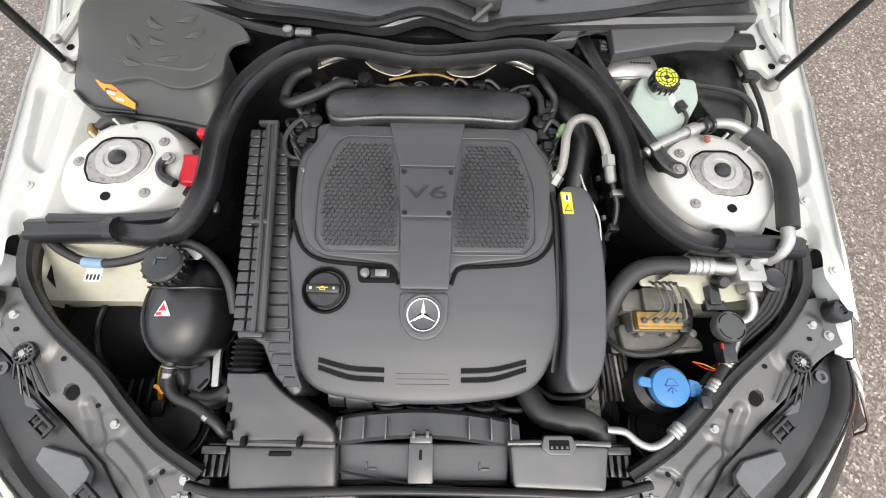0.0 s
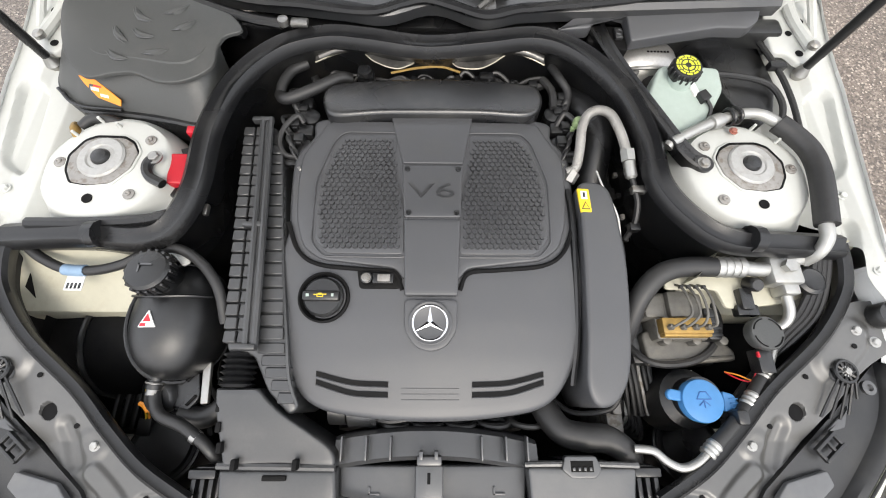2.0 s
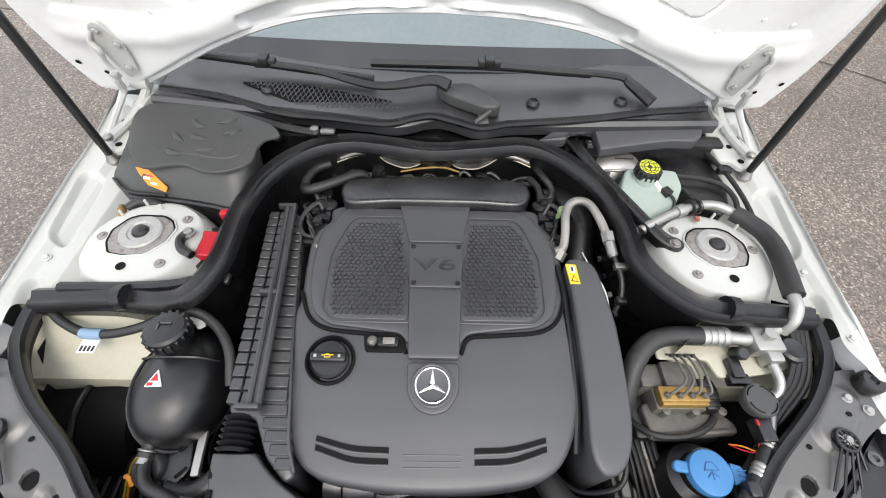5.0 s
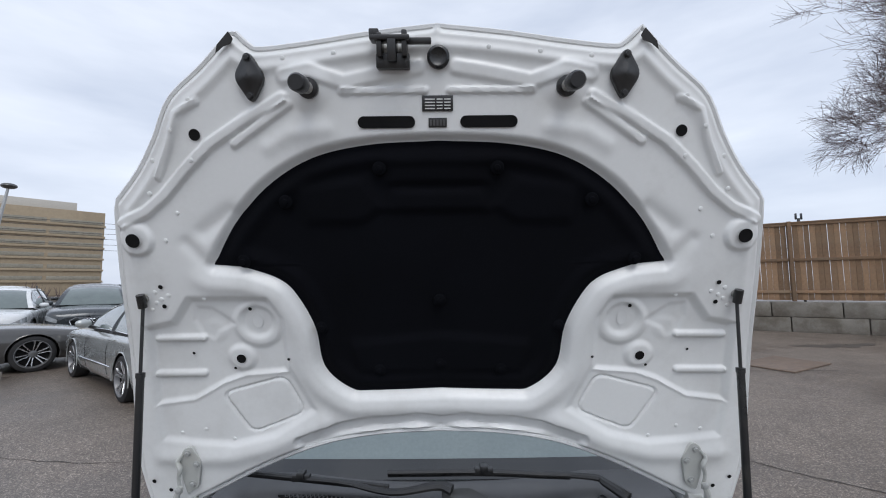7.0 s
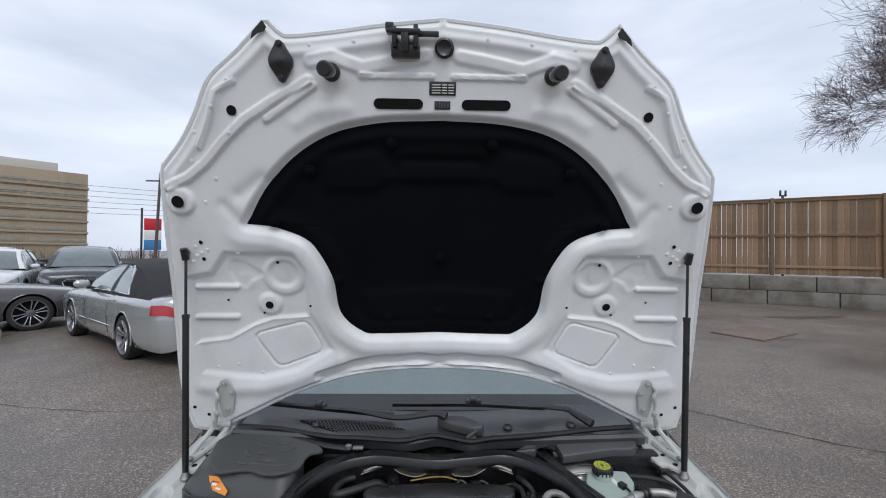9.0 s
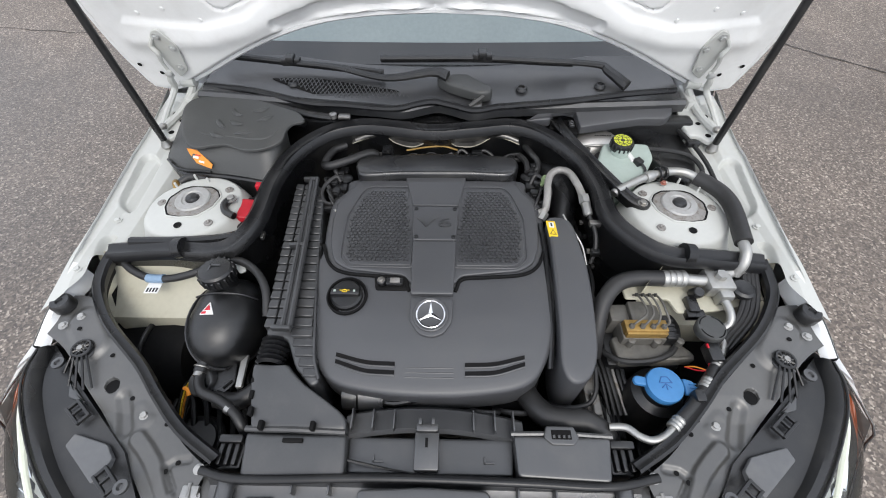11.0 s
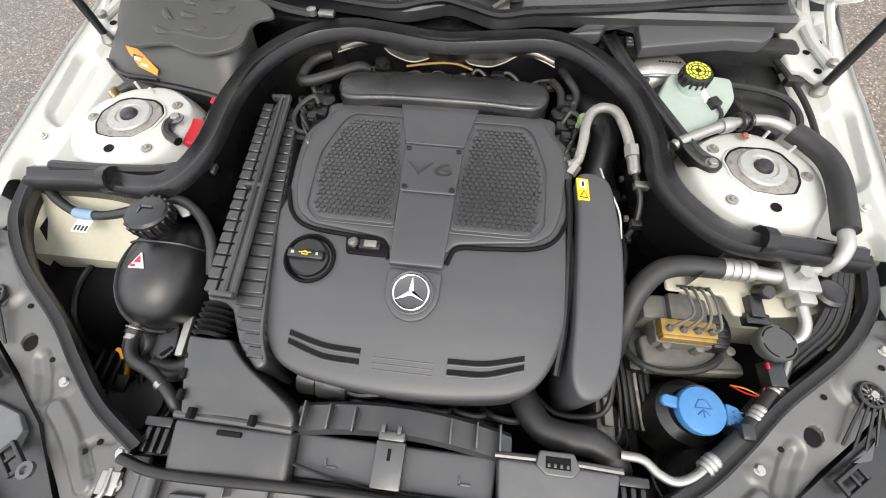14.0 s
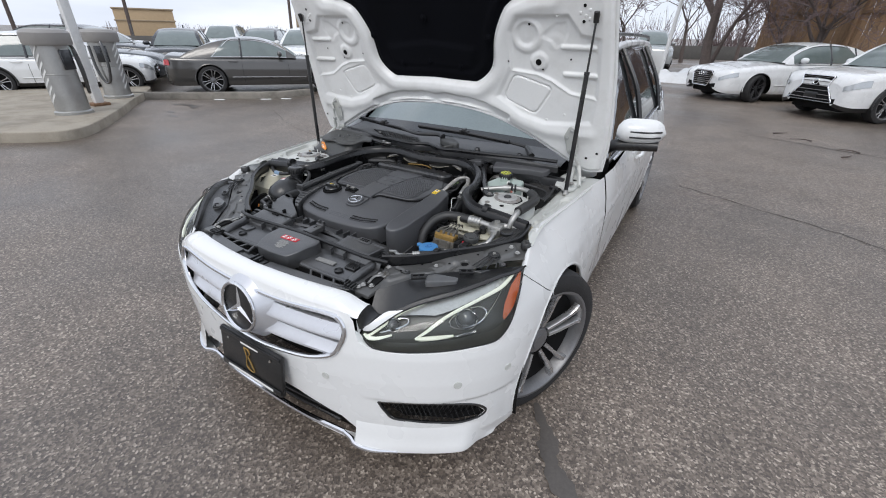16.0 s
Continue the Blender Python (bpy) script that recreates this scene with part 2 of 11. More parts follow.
M_PAINT = material("white_paint", (0.76, 0.77, 0.765), 0.28, spread=0.02, coat=0.6, rough_var=0.03)
# White paint dimmed in its colour, so bright ledges keep their pockets visible.
M_INNER = material("white_paint_inner_dimmed", (0.52, 0.53, 0.505), 0.48, spread=0.03, stain=(0.43, 0.40, 0.32, 0.5), stain_cut=(0.60, 0.80), rough_var=0.03)
M_CREAM = material("cream_undercoat", (0.52, 0.50, 0.40), 0.5, spread=0.06, stain=(0.35, 0.29, 0.20, 0.7), stain_cut=(0.52, 0.7))
M_HOOD = material("white_paint_hood_inner", (0.80, 0.81, 0.80), 0.40, spread=0.02, coat=0.15, stain=(0.6, 0.6, 0.58, 0.4))
M_COVER = material("cover_plastic", (0.058, 0.0595, 0.064), 0.44, grain=500, spread=0.10, bump=0.16, bump_scale=1800, stain=(0.07, 0.069, 0.066, 0.35), stain_scale=14, rough_var=0.05, spec=0.65, ior=1.55)
M_BLACK = material("black_plastic", (0.0075, 0.0078, 0.0085), 0.31, grain=300, spread=0.18, bump=0.25, bump_scale=1500, stain=(0.036, 0.034, 0.030, 0.45), stain_scale=14, spec=0.6, ior=1.55)
M_GREY = material("grey_plastic", (0.024, 0.025, 0.0265), 0.33, grain=300, spread=0.12, bump=0.2, bump_scale=1500, stain=(0.07, 0.066, 0.06, 0.45), stain_scale=9, spec=0.8, ior=1.7)
# Near-black plastic; in holes and bay voids the shade is put into this colour.
M_DARK = material("dark_underside_and_shade", (0.007, 0.007, 0.0073), 0.75, spread=0.3, stain=(0.018, 0.0165, 0.0145, 0.4), spec=0.15)
M_RUBBER = material("rubber_seal", (0.009, 0.0093, 0.0103), 0.30, grain=200, spread=0.18, bump=0.15, bump_scale=600, stain=(0.04, 0.039, 0.037, 0.4), stain_scale=10, spec=0.42, ior=1.55)
M_HOSE = material("hose_rubber", (0.018, 0.018, 0.0185), 0.48, spread=0.2, stain=(0.05, 0.048, 0.045, 0.45), bump=0.2, spec=0.5, ior=1.55)
M_FELT = material("insulation_felt", (0.0045, 0.005, 0.007), 0.95, grain=700, spread=0.35, bump=0.6, bump_scale=900, spec=0.07)
M_STEEL = material("zinc_steel", (0.40, 0.395, 0.38), 0.46, metal=1.0, spread=0.15, stain=(0.28, 0.22, 0.15, 0.5), stain_scale=40)
M_ALU = material("aluminium", (0.44, 0.44, 0.425), 0.50, metal=0.9, spread=0.1, stain=(0.4, 0.38, 0.33, 0.4), stain_scale=25)
M_CHROME = material("chrome", (0.75, 0.76, 0.78), 0.10, metal=1.0, spread=0.02, rough_var=0.03)
M_GOLD = material("yellow_chromate", (0.36, 0.23, 0.075), 0.5, metal=0.6, spread=0.25, stain=(0.25, 0.18, 0.08, 0.6), stain_scale=30)
M_BLUE = material("blue_plastic", (0.045, 0.19, 0.42), 0.4, spread=0.08, bump=0.08)
M_RED = material("red_plastic", (0.55, 0.015, 0.03), 0.4, spread=0.06)
M_YELLOW = material("yellow_label", (0.80, 0.55, 0.03), 0.45, spread=0.05)
M_YGREEN = material("yellow_cap_print", (0.62, 0.66, 0.06), 0.45, spread=0.05)
M_ORANGE = material("orange_label", (0.75, 0.27, 0.03), 0.45, spread=0.08)
M_LABEL = material("white_label", (0.72, 0.72, 0.70), 0.5, spread=0.05)
M_RES = material("frosted_reservoir", (0.37, 0.44, 0.40), 0.42, spread=0.08)
M_TYRE = material("tyre", (0.018, 0.018, 0.019), 0.75, spread=0.25, bump=0.3, stain=(0.06, 0.055, 0.05, 0.4))
M_RIM = material("alloy_rim", (0.55, 0.555, 0.565), 0.26, metal=0.85, spread=0.06)
M_GRILLE = material("silver_grille", (0.62, 0.63, 0.66), 0.32, metal=0.6, spread=0.04)
def thin_lens(name, colour):
    """A clear shell: light passes straight through, with a gloss that grows towards grazing angles."""
    m = bpy.data.materials.new(name)
    m.use_nodes = True
    nt = m.node_tree
    nt.nodes.clear()
    o_ = nt.nodes.new("ShaderNodeOutputMaterial")
    clear, gloss, mix, fr = (nt.nodes.new(n) for n in ("ShaderNodeBsdfTransparent", "ShaderNodeBsdfGlossy", "ShaderNodeMixShader", "ShaderNodeFresnel"))
    clear.inputs["Color"].default_value = (*colour, 1)
    gloss.inputs["Roughness"].default_value = 0.03
    fr.inputs["IOR"].default_value = 1.45
    nt.links.new(fr.outputs["Fac"], mix.inputs["Fac"])
    nt.links.new(clear.outputs["BSDF"], mix.inputs[1])
    nt.links.new(gloss.outputs["BSDF"], mix.inputs[2])
    nt.links.new(mix.outputs["Shader"], o_.inputs["Surface"])
    return m


M_GLASS = thin_lens("lamp_glass", (0.90, 0.92, 0.91))
# Pale base colour carries the sky reflection, beyond what the coat mirrors.
M_SCREEN = material("windscreen_glass_sky_tone", (0.26, 0.31, 0.30), 0.04, spread=0.1, coat=1.0, rough_var=0.01)
M_TINT = material("tinted_window", (0.012, 0.014, 0.015), 0.05, spread=0.1, coat=0.8, rough_var=0.01)
M_MOUNT = material("dull_galvanised", (0.30, 0.29, 0.275), 0.58, metal=0.45, spread=0.2, stain=(0.17, 0.14, 0.11, 0.7), stain_scale=60, stain_cut=(0.5, 0.62), bump=0.3, bump_scale=300)
M_COWL = material("cowl_plastic", (0.030, 0.031, 0.033), 0.35, grain=300, spread=0.12, bump=0.2, bump_scale=1300, stain=(0.07, 0.068, 0.064, 0.4), stain_scale=9, spec=0.8, ior=1.6)
M_SOFT = material("soft_grey_plastic", (0.050, 0.052, 0.051), 0.50, grain=300, spread=0.12, bump=0.2, bump_scale=1300, stain=(0.085, 0.084, 0.080, 0.45), stain_scale=8, spec=0.6)
M_AIRBOX = material("air_box_plastic", (0.036, 0.037, 0.0385), 0.36, grain=300, spread=0.12, bump=0.2, bump_scale=1500, stain=(0.08, 0.077, 0.073, 0.4), stain_scale=10, spec=0.65, ior=1.6)

# ---- ground ----
def asphalt_material():
    m = bpy.data.materials.new("asphalt")
    m.use_nodes = True
    nt = m.node_tree
    b = nt.nodes["Principled BSDF"]
    co = nt.nodes.new("ShaderNodeTexCoord")
    vor = nt.nodes.new("ShaderNodeTexVoronoi")
    vor.inputs["Scale"].default_value = 115
    vor.inputs["Randomness"].default_value = 1.0
    small = nt.nodes.new("ShaderNodeTexNoise")
    small.inputs["Scale"].default_value = 210
    small.inputs["Detail"].default_value = 3
    mid = nt.nodes.new("ShaderNodeTexNoise")
    mid.inputs["Scale"].default_value = 1.7
    mid.inputs["Detail"].default_value = 7
    big = nt.nodes.new("ShaderNodeTexNoise")
    big.inputs["Scale"].default_value = 0.28
    big.inputs["Detail"].default_value = 5
    for n in (vor, small, mid, big):
        nt.links.new(co.outputs["Object"], n.inputs["Vector"])
    sep = nt.nodes.new("ShaderNodeSeparateColor")
    nt.links.new(vor.outputs["Color"], sep.inputs["Color"])
    chips = nt.nodes.new("ShaderNodeValToRGB")
    e = chips.color_ramp.elements
    e[0].position, e[0].color = 0.0, (0.066, 0.052, 0.042, 1)
    e[1].position, e[1].color = 1.0, (0.50, 0.43, 0.36, 1)
    for pos, c in ((0.45, (0.135, 0.107, 0.086, 1)), (0.72, (0.192, 0.157, 0.128, 1)), (0.9, (0.275, 0.23, 0.187, 1))):
        k = e.new(pos)
        k.color = c
    nt.links.new(sep.outputs["Red"], chips.inputs["Fac"])
    dirt = nt.nodes.new("ShaderNodeMapRange")
    dirt.inputs["From Min"].default_value, dirt.inputs["From Max"].default_value = 0.3, 0.7
    dirt.inputs["To Min"].default_value, dirt.inputs["To Max"].default_value = 0.76, 1.08
    nt.links.new(mid.outputs["Fac"], dirt.inputs["Value"])
    wet = nt.nodes.new("ShaderNodeMapRange")
    wet.inputs["From Min"].default_value, wet.inputs["From Max"].default_value = 0.44, 0.60
    wet.inputs["To Min"].default_value, wet.inputs["To Max"].default_value = 1.06, 0.78
    nt.links.new(big.outputs["Fac"], wet.inputs["Value"])
    mul = nt.nodes.new("ShaderNodeMath")
    mul.operation = "MULTIPLY"
    nt.links.new(dirt.outputs["Result"], mul.inputs[0])
    nt.links.new(wet.outputs["Result"], mul.inputs[1])
    tone = nt.nodes.new("ShaderNodeVectorMath")
    tone.operation = "SCALE"
    nt.links.new(chips.outputs["Color"], tone.inputs[0])
    nt.links.new(mul.outputs[0], tone.inputs["Scale"])
    nt.links.new(tone.outputs["Vector"], b.inputs["Base Color"])
    ro = nt.nodes.new("ShaderNodeMapRange")
    ro.inputs["From Min"].default_value, ro.inputs["From Max"].default_value = 0.42, 0.62
    ro.inputs["To Min"].default_value, ro.inputs["To Max"].default_value = 0.55, 0.30
    nt.links.new(big.outputs["Fac"], ro.inputs["Value"])
    nt.links.new(ro.outputs["Result"], b.inputs["Roughness"])
    bu = nt.nodes.new("ShaderNodeBump")
    b.inputs["Specular IOR Level"].default_value = 0.7
    bu.inputs["Strength"].default_value = 0.36
    bu.inputs["Distance"].default_value = 0.004
    add = nt.nodes.new("ShaderNodeMath")
    add.operation = "ADD"
    nt.links.new(vor.outputs["Distance"], add.inputs[0])
    nt.links.new(small.outputs["Fac"], add.inputs[1])
    nt.links.new(add.outputs[0], bu.inputs["Height"])
    nt.links.new(bu.outputs["Normal"], b.inputs["Normal"])
    return m


M_ASPHALT = asphalt_material()
span = np.concatenate([-np.geomspace(2500, 12, 12), np.linspace(-10, 16, 27), np.geomspace(18, 2500, 12)])
gx, gy = np.meshgrid(span, span, indexing="ij")
solo("ground", grid(np.stack([gx, gy, np.zeros_like(gx)], axis=2)[:, ::-1]), M_ASPHALT, "worn damp grey-brown asphalt of a parking lot", "ground", kind="structure")

# ---- the white car: skin of bumper, wings, doors ----
PLAN = spline([(0, 0.020), (0.2, 0.024), (0.4, 0.046), (0.55, 0.090), (0.68, 0.155), (0.78, 0.235), (0.85, 0.325), (0.893, 0.43), (0.913, 0.56), (0.923, 0.75), (0.927, 1.2),
               (0.927, 1.9), (0.927, 2.6), (0.922, 3.4), (0.90, 4.1), (0.85, 4.5)], 24)
_step = np.concatenate([[0], np.cumsum(np.hypot(*np.diff(PLAN, axis=0).T))])
HUB_F, HUB_R, HUB_Z = 0.785, 3.66, 0.335


def plan_at(s):
    return np.interp(s, _step, PLAN[:, 0]), np.interp(s, _step, PLAN[:, 1])


def tuck(z, y):
    """How far the skin stands in from its widest line."""
    a = np.interp(z, [0.12, 0.17, 0.24, 0.34, 0.50, 0.60, 0.70, 0.76, 0.82, 0.88, 0.95], [0.050, 0.026, 0.010, 0.004, 0.0, 0.004, 0.020, 0.036, 0.058, 0.085, 0.10])
    side = smoothstep(1.1, 1.6, y)
    b = np.interp(z, [0.16, 0.22, 0.30, 0.50, 0.66, 0.78, 0.88, 0.97], [0.075, 0.05, 0.022, 0.006, 0.0, 0.006, 0.022, 0.06])
    crease = 0.006 * np.exp(-((z - 0.70 - 0.02 * (y - 1)) / 0.012) ** 2) * side
    nip = np.interp(y, [0.38, 0.45, 0.545, 0.75, 1.1], [0.0, 0.014, 0.034, 0.040, 0.0]) * smoothstep(0.66, 0.86, z)
    fold = 0.007 * smoothstep(0.428, 0.412, z) * smoothstep(0.05, 0.11, y) * smoothstep(0.44, 0.38, y) - 0.008 * smoothstep(0.178, 0.168, z) * smoothstep(0.45, 0.36, y)
    return a * (1 - side) + b * side - crease + nip + fold


def skin(s, z):
    x, y = plan_at(s)
    x2, y2 = plan_at(s + 0.01)
    nx, ny = (y2 - y) / 0.01, -(x2 - x) / 0.01
    k = np.hypot(nx, ny) + 1e-9
    d = tuck(z, y)
    return np.stack([x - nx / k * d, y - ny / k * d, z], axis=-1)


def s_of_x(x):
    return np.interp(x, PLAN[:170, 0], _step[:170])


def s_of_y(y):
    return np.interp(y, PLAN[:, 1], _step)


def skin_piece(s, zb, zt, nz, cuts=(), cell=0.009):
    """A stretch of the skin between the heights zb(s) and zt(s), with outlines cut out of it in s and z."""
    ss = np.array(s)[:, None] * np.ones(nz)
    lo, hi = zb(np.array(s))[:, None], zt(np.array(s))[:, None]
    zz = lo + (hi - lo) * np.linspace(0, 1, nz)[None, :]
    for cut in cuts:
        d = cut(ss, zz)
        h = 1e-4
        gs, gz = (cut(ss + h, zz) - d) / h, (cut(ss, zz + h) - d) / h
        near = (np.abs(d) < 0.62 * cell) & (np.hypot(gs, gz) > 0.5)
        ss = np.where(near, ss - gs * d, ss)
        zz = np.where(near, zz - gz * d, zz)
    p = skin(ss, zz)
    v, f = grid(p)
    keep = []
    for q in f:
        i = np.array(q)
        cs, cz = ss.reshape(-1)[i].mean(), zz.reshape(-1)[i].mean()
        if all(cut(np.array(cs), np.array(cz)) > -1e-4 for cut in cuts):
            keep.append(q)
    return v, keep


def arch_cut(yc, r):
    sc = s_of_y(yc)
    return lambda s, z: np.hypot(s - sc, z - HUB_Z) - r


def outline_cut(pts):
    q = [(float(s_of_x(x)), z) for x, z in pts]
    return lambda s, z: signed(s, z, q)


def linear(xs, zs, by=None):
    return lambda s: np.interp(s, [float(by(x)) for x in xs] if by else xs, zs)


car = thing("white_estate_car", "white estate car parked on asphalt with its bonnet propped open", "car", (0, 1.8, 0))
GRILLE = [(0, 0.705), (0.20, 0.712), (0.38, 0.724), (0.425, 0.712), (0.442, 0.676), (0.428, 0.626), (0.394, 0.578), (0.284, 0.533), (0.115, 0.503), (0, 0.495)]
GRILLE_FULL = GRILLE + [(-x, z) for x, z in GRILLE[-2:0:-1]]
SLOT = [(0.537, 0.408), (0.560, 0.360), (0.60, 0.327), (0.749, 0.310), (0.815, 0.310), (0.838, 0.335), (0.815, 0.378), (0.77, 0.402), (0.672, 0.418)]
INTAKE = [(0, 0.345), (0.20, 0.335), (0.40, 0.292), (0.47, 0.232), (0.44, 0.205), (0.2, 0.20), (0, 0.20)]
front_s = np.arange(0, s_of_y(0.665), 0.009)
top_x, top_z = (0, 0.40, 0.455, 0.475, 0.487, 0.527, 0.616, 0.715, 0.79), (0.742, 0.742, 0.735, 0.715, 0.650, 0.630, 0.625, 0.630, 0.634)
top_y, top_zy = (0.329, 0.360, 0.385, 0.410, 0.435, 0.470, 0.500, 0.560, 0.62, 0.67), (0.640, 0.660, 0.688, 0.726, 0.763, 0.785, 0.792, 0.740, 0.688, 0.66)
bumper_top = linear([float(s_of_x(x)) for x in top_x] + [float(s_of_y(y)) for y in top_y], top_z + top_zy)
bumper_low = linear([0, 0.44, 0.52, 0.83, 0.9], [0.150, 0.150, 0.140, 0.140, 0.20], s_of_x)
half = skin_piece(front_s, bumper_low, bumper_top, 74, (outline_cut(GRILLE + [(-0.05, 0.495), (-0.05, 0.705)]), outline_cut(SLOT), outline_cut(INTAKE + [(-0.05, 0.2), (-0.05, 0.345)]), arch_cut(HUB_F, 0.355)))
bumper = part("bumper", join(half, mirrored(half)), M_PAINT, car, "white painted front bumper")
# rounded lip over the grille
lip_x = np.linspace(-0.474, 0.474, 83)
lip = []
for x in lip_x:
    a = abs(x)
    b = skin(s_of_x(a), np.array(0.742))
    drop = 0.030 * smoothstep(0.36, 0.474, a) ** 2
    row = [(0, 0), (0.005, 0.010), (0.013, 0.018), (0.025, 0.025), (0.040, 0.029), (0.055, 0.030), (0.066, 0.026), (0.071, 0.016), (0.073, -0.01)]
    lip.append([(x, b[1] + dy * (0.76 + 0.24 * min(1.0, a / 0.36)), 0.742 + dz - drop * (1 if dz else 0.6)) for dy, dz in row])
end_r = [[(x, y, z - 0.06) for x, y, z in row] for row in (lip[0], lip[-1])]
lip = [end_r[0]] + lip + [end_r[1]]
part("bumper_lip", grid(np.array(lip)), M_PAINT, bumper)

# wings and side panels
wing_s = np.arange(s_of_y(0.495), s_of_y(1.42), 0.009)
wing_top = linear([0.49, 0.50, 0.545, 0.60, 0.75, 1.1, 1.36, 1.6], [0.797, 0.799, 0.803, 0.832, 0.878, 0.884, 0.890, 0.905], s_of_y)
wing_low = linear([0.49, 0.50, 0.56, 0.62, 0.665, 0.68, 1.14, 1.16, 1.6], [0.797, 0.795, 0.744, 0.692, 0.664, 0.50, 0.45, 0.19, 0.19], s_of_y)
wing_half = skin_piece(wing_s, wing_low, wing_top, 60, (arch_cut(HUB_F, 0.355),))
for side_shape in (wing_half, mirrored(wing_half)):
    part("wing", side_shape, M_PAINT, car)
belt = linear([1.3, 1.5, 2.4, 3.6, 4.4], [0.89, 0.905, 0.945, 0.985, 1.01], s_of_y)
sill = linear([1.3, 4.4], [0.185, 0.20], s_of_y)
for y0, y1, name in ((1.428, 2.42, "front_door"), (2.428, 3.42, "rear_door"), (3.428, 4.40, "rear_wing")):
    sh = skin_piece(np.linspace(s_of_y(y0), s_of_y(y1), 60), sill, belt, 44, (arch_cut(HUB_R, 0.355),), 0.02)
    for side_shape in (sh, mirrored(sh)):
        door = part(name, side_shape, M_PAINT, car)
        sx = 1 if side_shape is sh else -1
        if "door" in name:
            part("door_handle", tube([(sx * 0.925, y1 - 0.24, 0.83), (sx * 0.942, y1 - 0.2, 0.832), (sx * 0.942, y1 - 0.1, 0.834), (sx * 0.925, y1 - 0.06, 0.835)], 0.012, 8), M_PAINT, door)
# wheel arch lips and liners
for yc in (HUB_F, HUB_R):
    for sx in (1, -1):
        pts = []
        for a in np.linspace(-22, 196, 40):
            yy, zz = yc + 0.352 * math.cos(radians(a)), HUB_Z + 0.352 * math.sin(radians(a))
            q = skin(s_of_y(yy), np.array(max(zz, 0.2)))
            pts.append((sx * (q[0] - 0.004), yy, max(zz, 0.17)))
        part("arch_lip", tube(pts, 0.007, 6, 2), M_PAINT, car)
        turn = [radians(a) for a in np.linspace(-18, 198, 40)]
        liner = grid(np.array([[(sx * (0.90 + h), yc + r * math.cos(a), HUB_Z + r * math.sin(a)) for a in turn] for r, h in ((0.357, 0.0), (0.36, -0.30), (0.10, -0.30))]))
        part("arch_liner", liner, M_DARK, car, "black wheel arch liner")


# Rim metal darkened in colour for the barrel's shade; hub caps share it.
M_BARREL = material("rim_barrel_shade_and_hub", (0.20, 0.20, 0.205), 0.42, metal=0.6, spread=0.15)


def wheel(at, sx, group="car wheels", spokes=5, r=0.335, width=0.21):
    """Tyre, rim with twin spokes, brake disc and hub cap; local to at, outer face towards sx."""
    ax = (sx, 0, 0)
    w = width / 2
    tyre_prof = [(r * 0.74, -w), (r * 0.88, -w), (r * 0.97, -w * 0.86), (r, -w * 0.55), (r, w * 0.55), (r * 0.97, w * 0.86), (r * 0.88, w), (r * 0.77, w * 0.98), (r * 0.74, w * 0.90), (r * 0.74, -w)]
    rim_prof = [(r * 0.74, -w), (r * 0.745, w * 0.93), (r * 0.775, w * 1.0), (r * 0.745, w * 1.0), (r * 0.715, w * 0.86), (r * 0.69, 0.0), (r * 0.69, -w), (r * 0.74, -w)]
    tyre = lathe(tyre_prof, 48, at, ax, cap=False)
    rim = lathe(rim_prof, 48, at, ax, cap=False)
    face = []
    for i in range(spokes):
        for off in (-1, 1):
            a = 2 * math.pi * i / spokes + 0.3
            rows = []
            for q, da, wd, xo in ((0.20, 0.26, 0.011, 0.62), (0.34, 0.20, 0.010, 0.74), (0.52, 0.165, 0.010, 0.85), (0.64, 0.165, 0.011, 0.90), (0.715, 0.20, 0.016, 0.93)):
                ang = a + off * da
                c_, n = Vector((0, q * r * math.cos(ang), q * r * math.sin(ang))), Vector((0, -math.sin(ang), math.cos(ang)))
                rows.append([c_ + n * k * wd + Vector((w * xo + h, 0, 0)) for k, h in ((-1, -0.026), (-0.95, -0.005), (-0.7, 0.0), (0.0, -0.002), (0.7, 0.0), (0.95, -0.005), (1, -0.026))])
            face.append(moved(grid(np.array([[list(c) for c in row] for row in rows])), Matrix.Translation(at) @ Matrix.Diagonal((sx, 1, 1, 1))))
    hub = lathe([(0.066, w * 0.30), (0.066, w * 0.50), (0.058, w * 0.60), (0.036, w * 0.64), (0.034, w * 0.70), (0.0001, w * 0.71)], 24, at, ax)
    disc = lathe([(0.05, -0.02), (0.165, -0.02), (0.165, 0.0), (0.05, 0.0)], 32, at, ax)
    return tyre, rim, join(*face), hub, disc


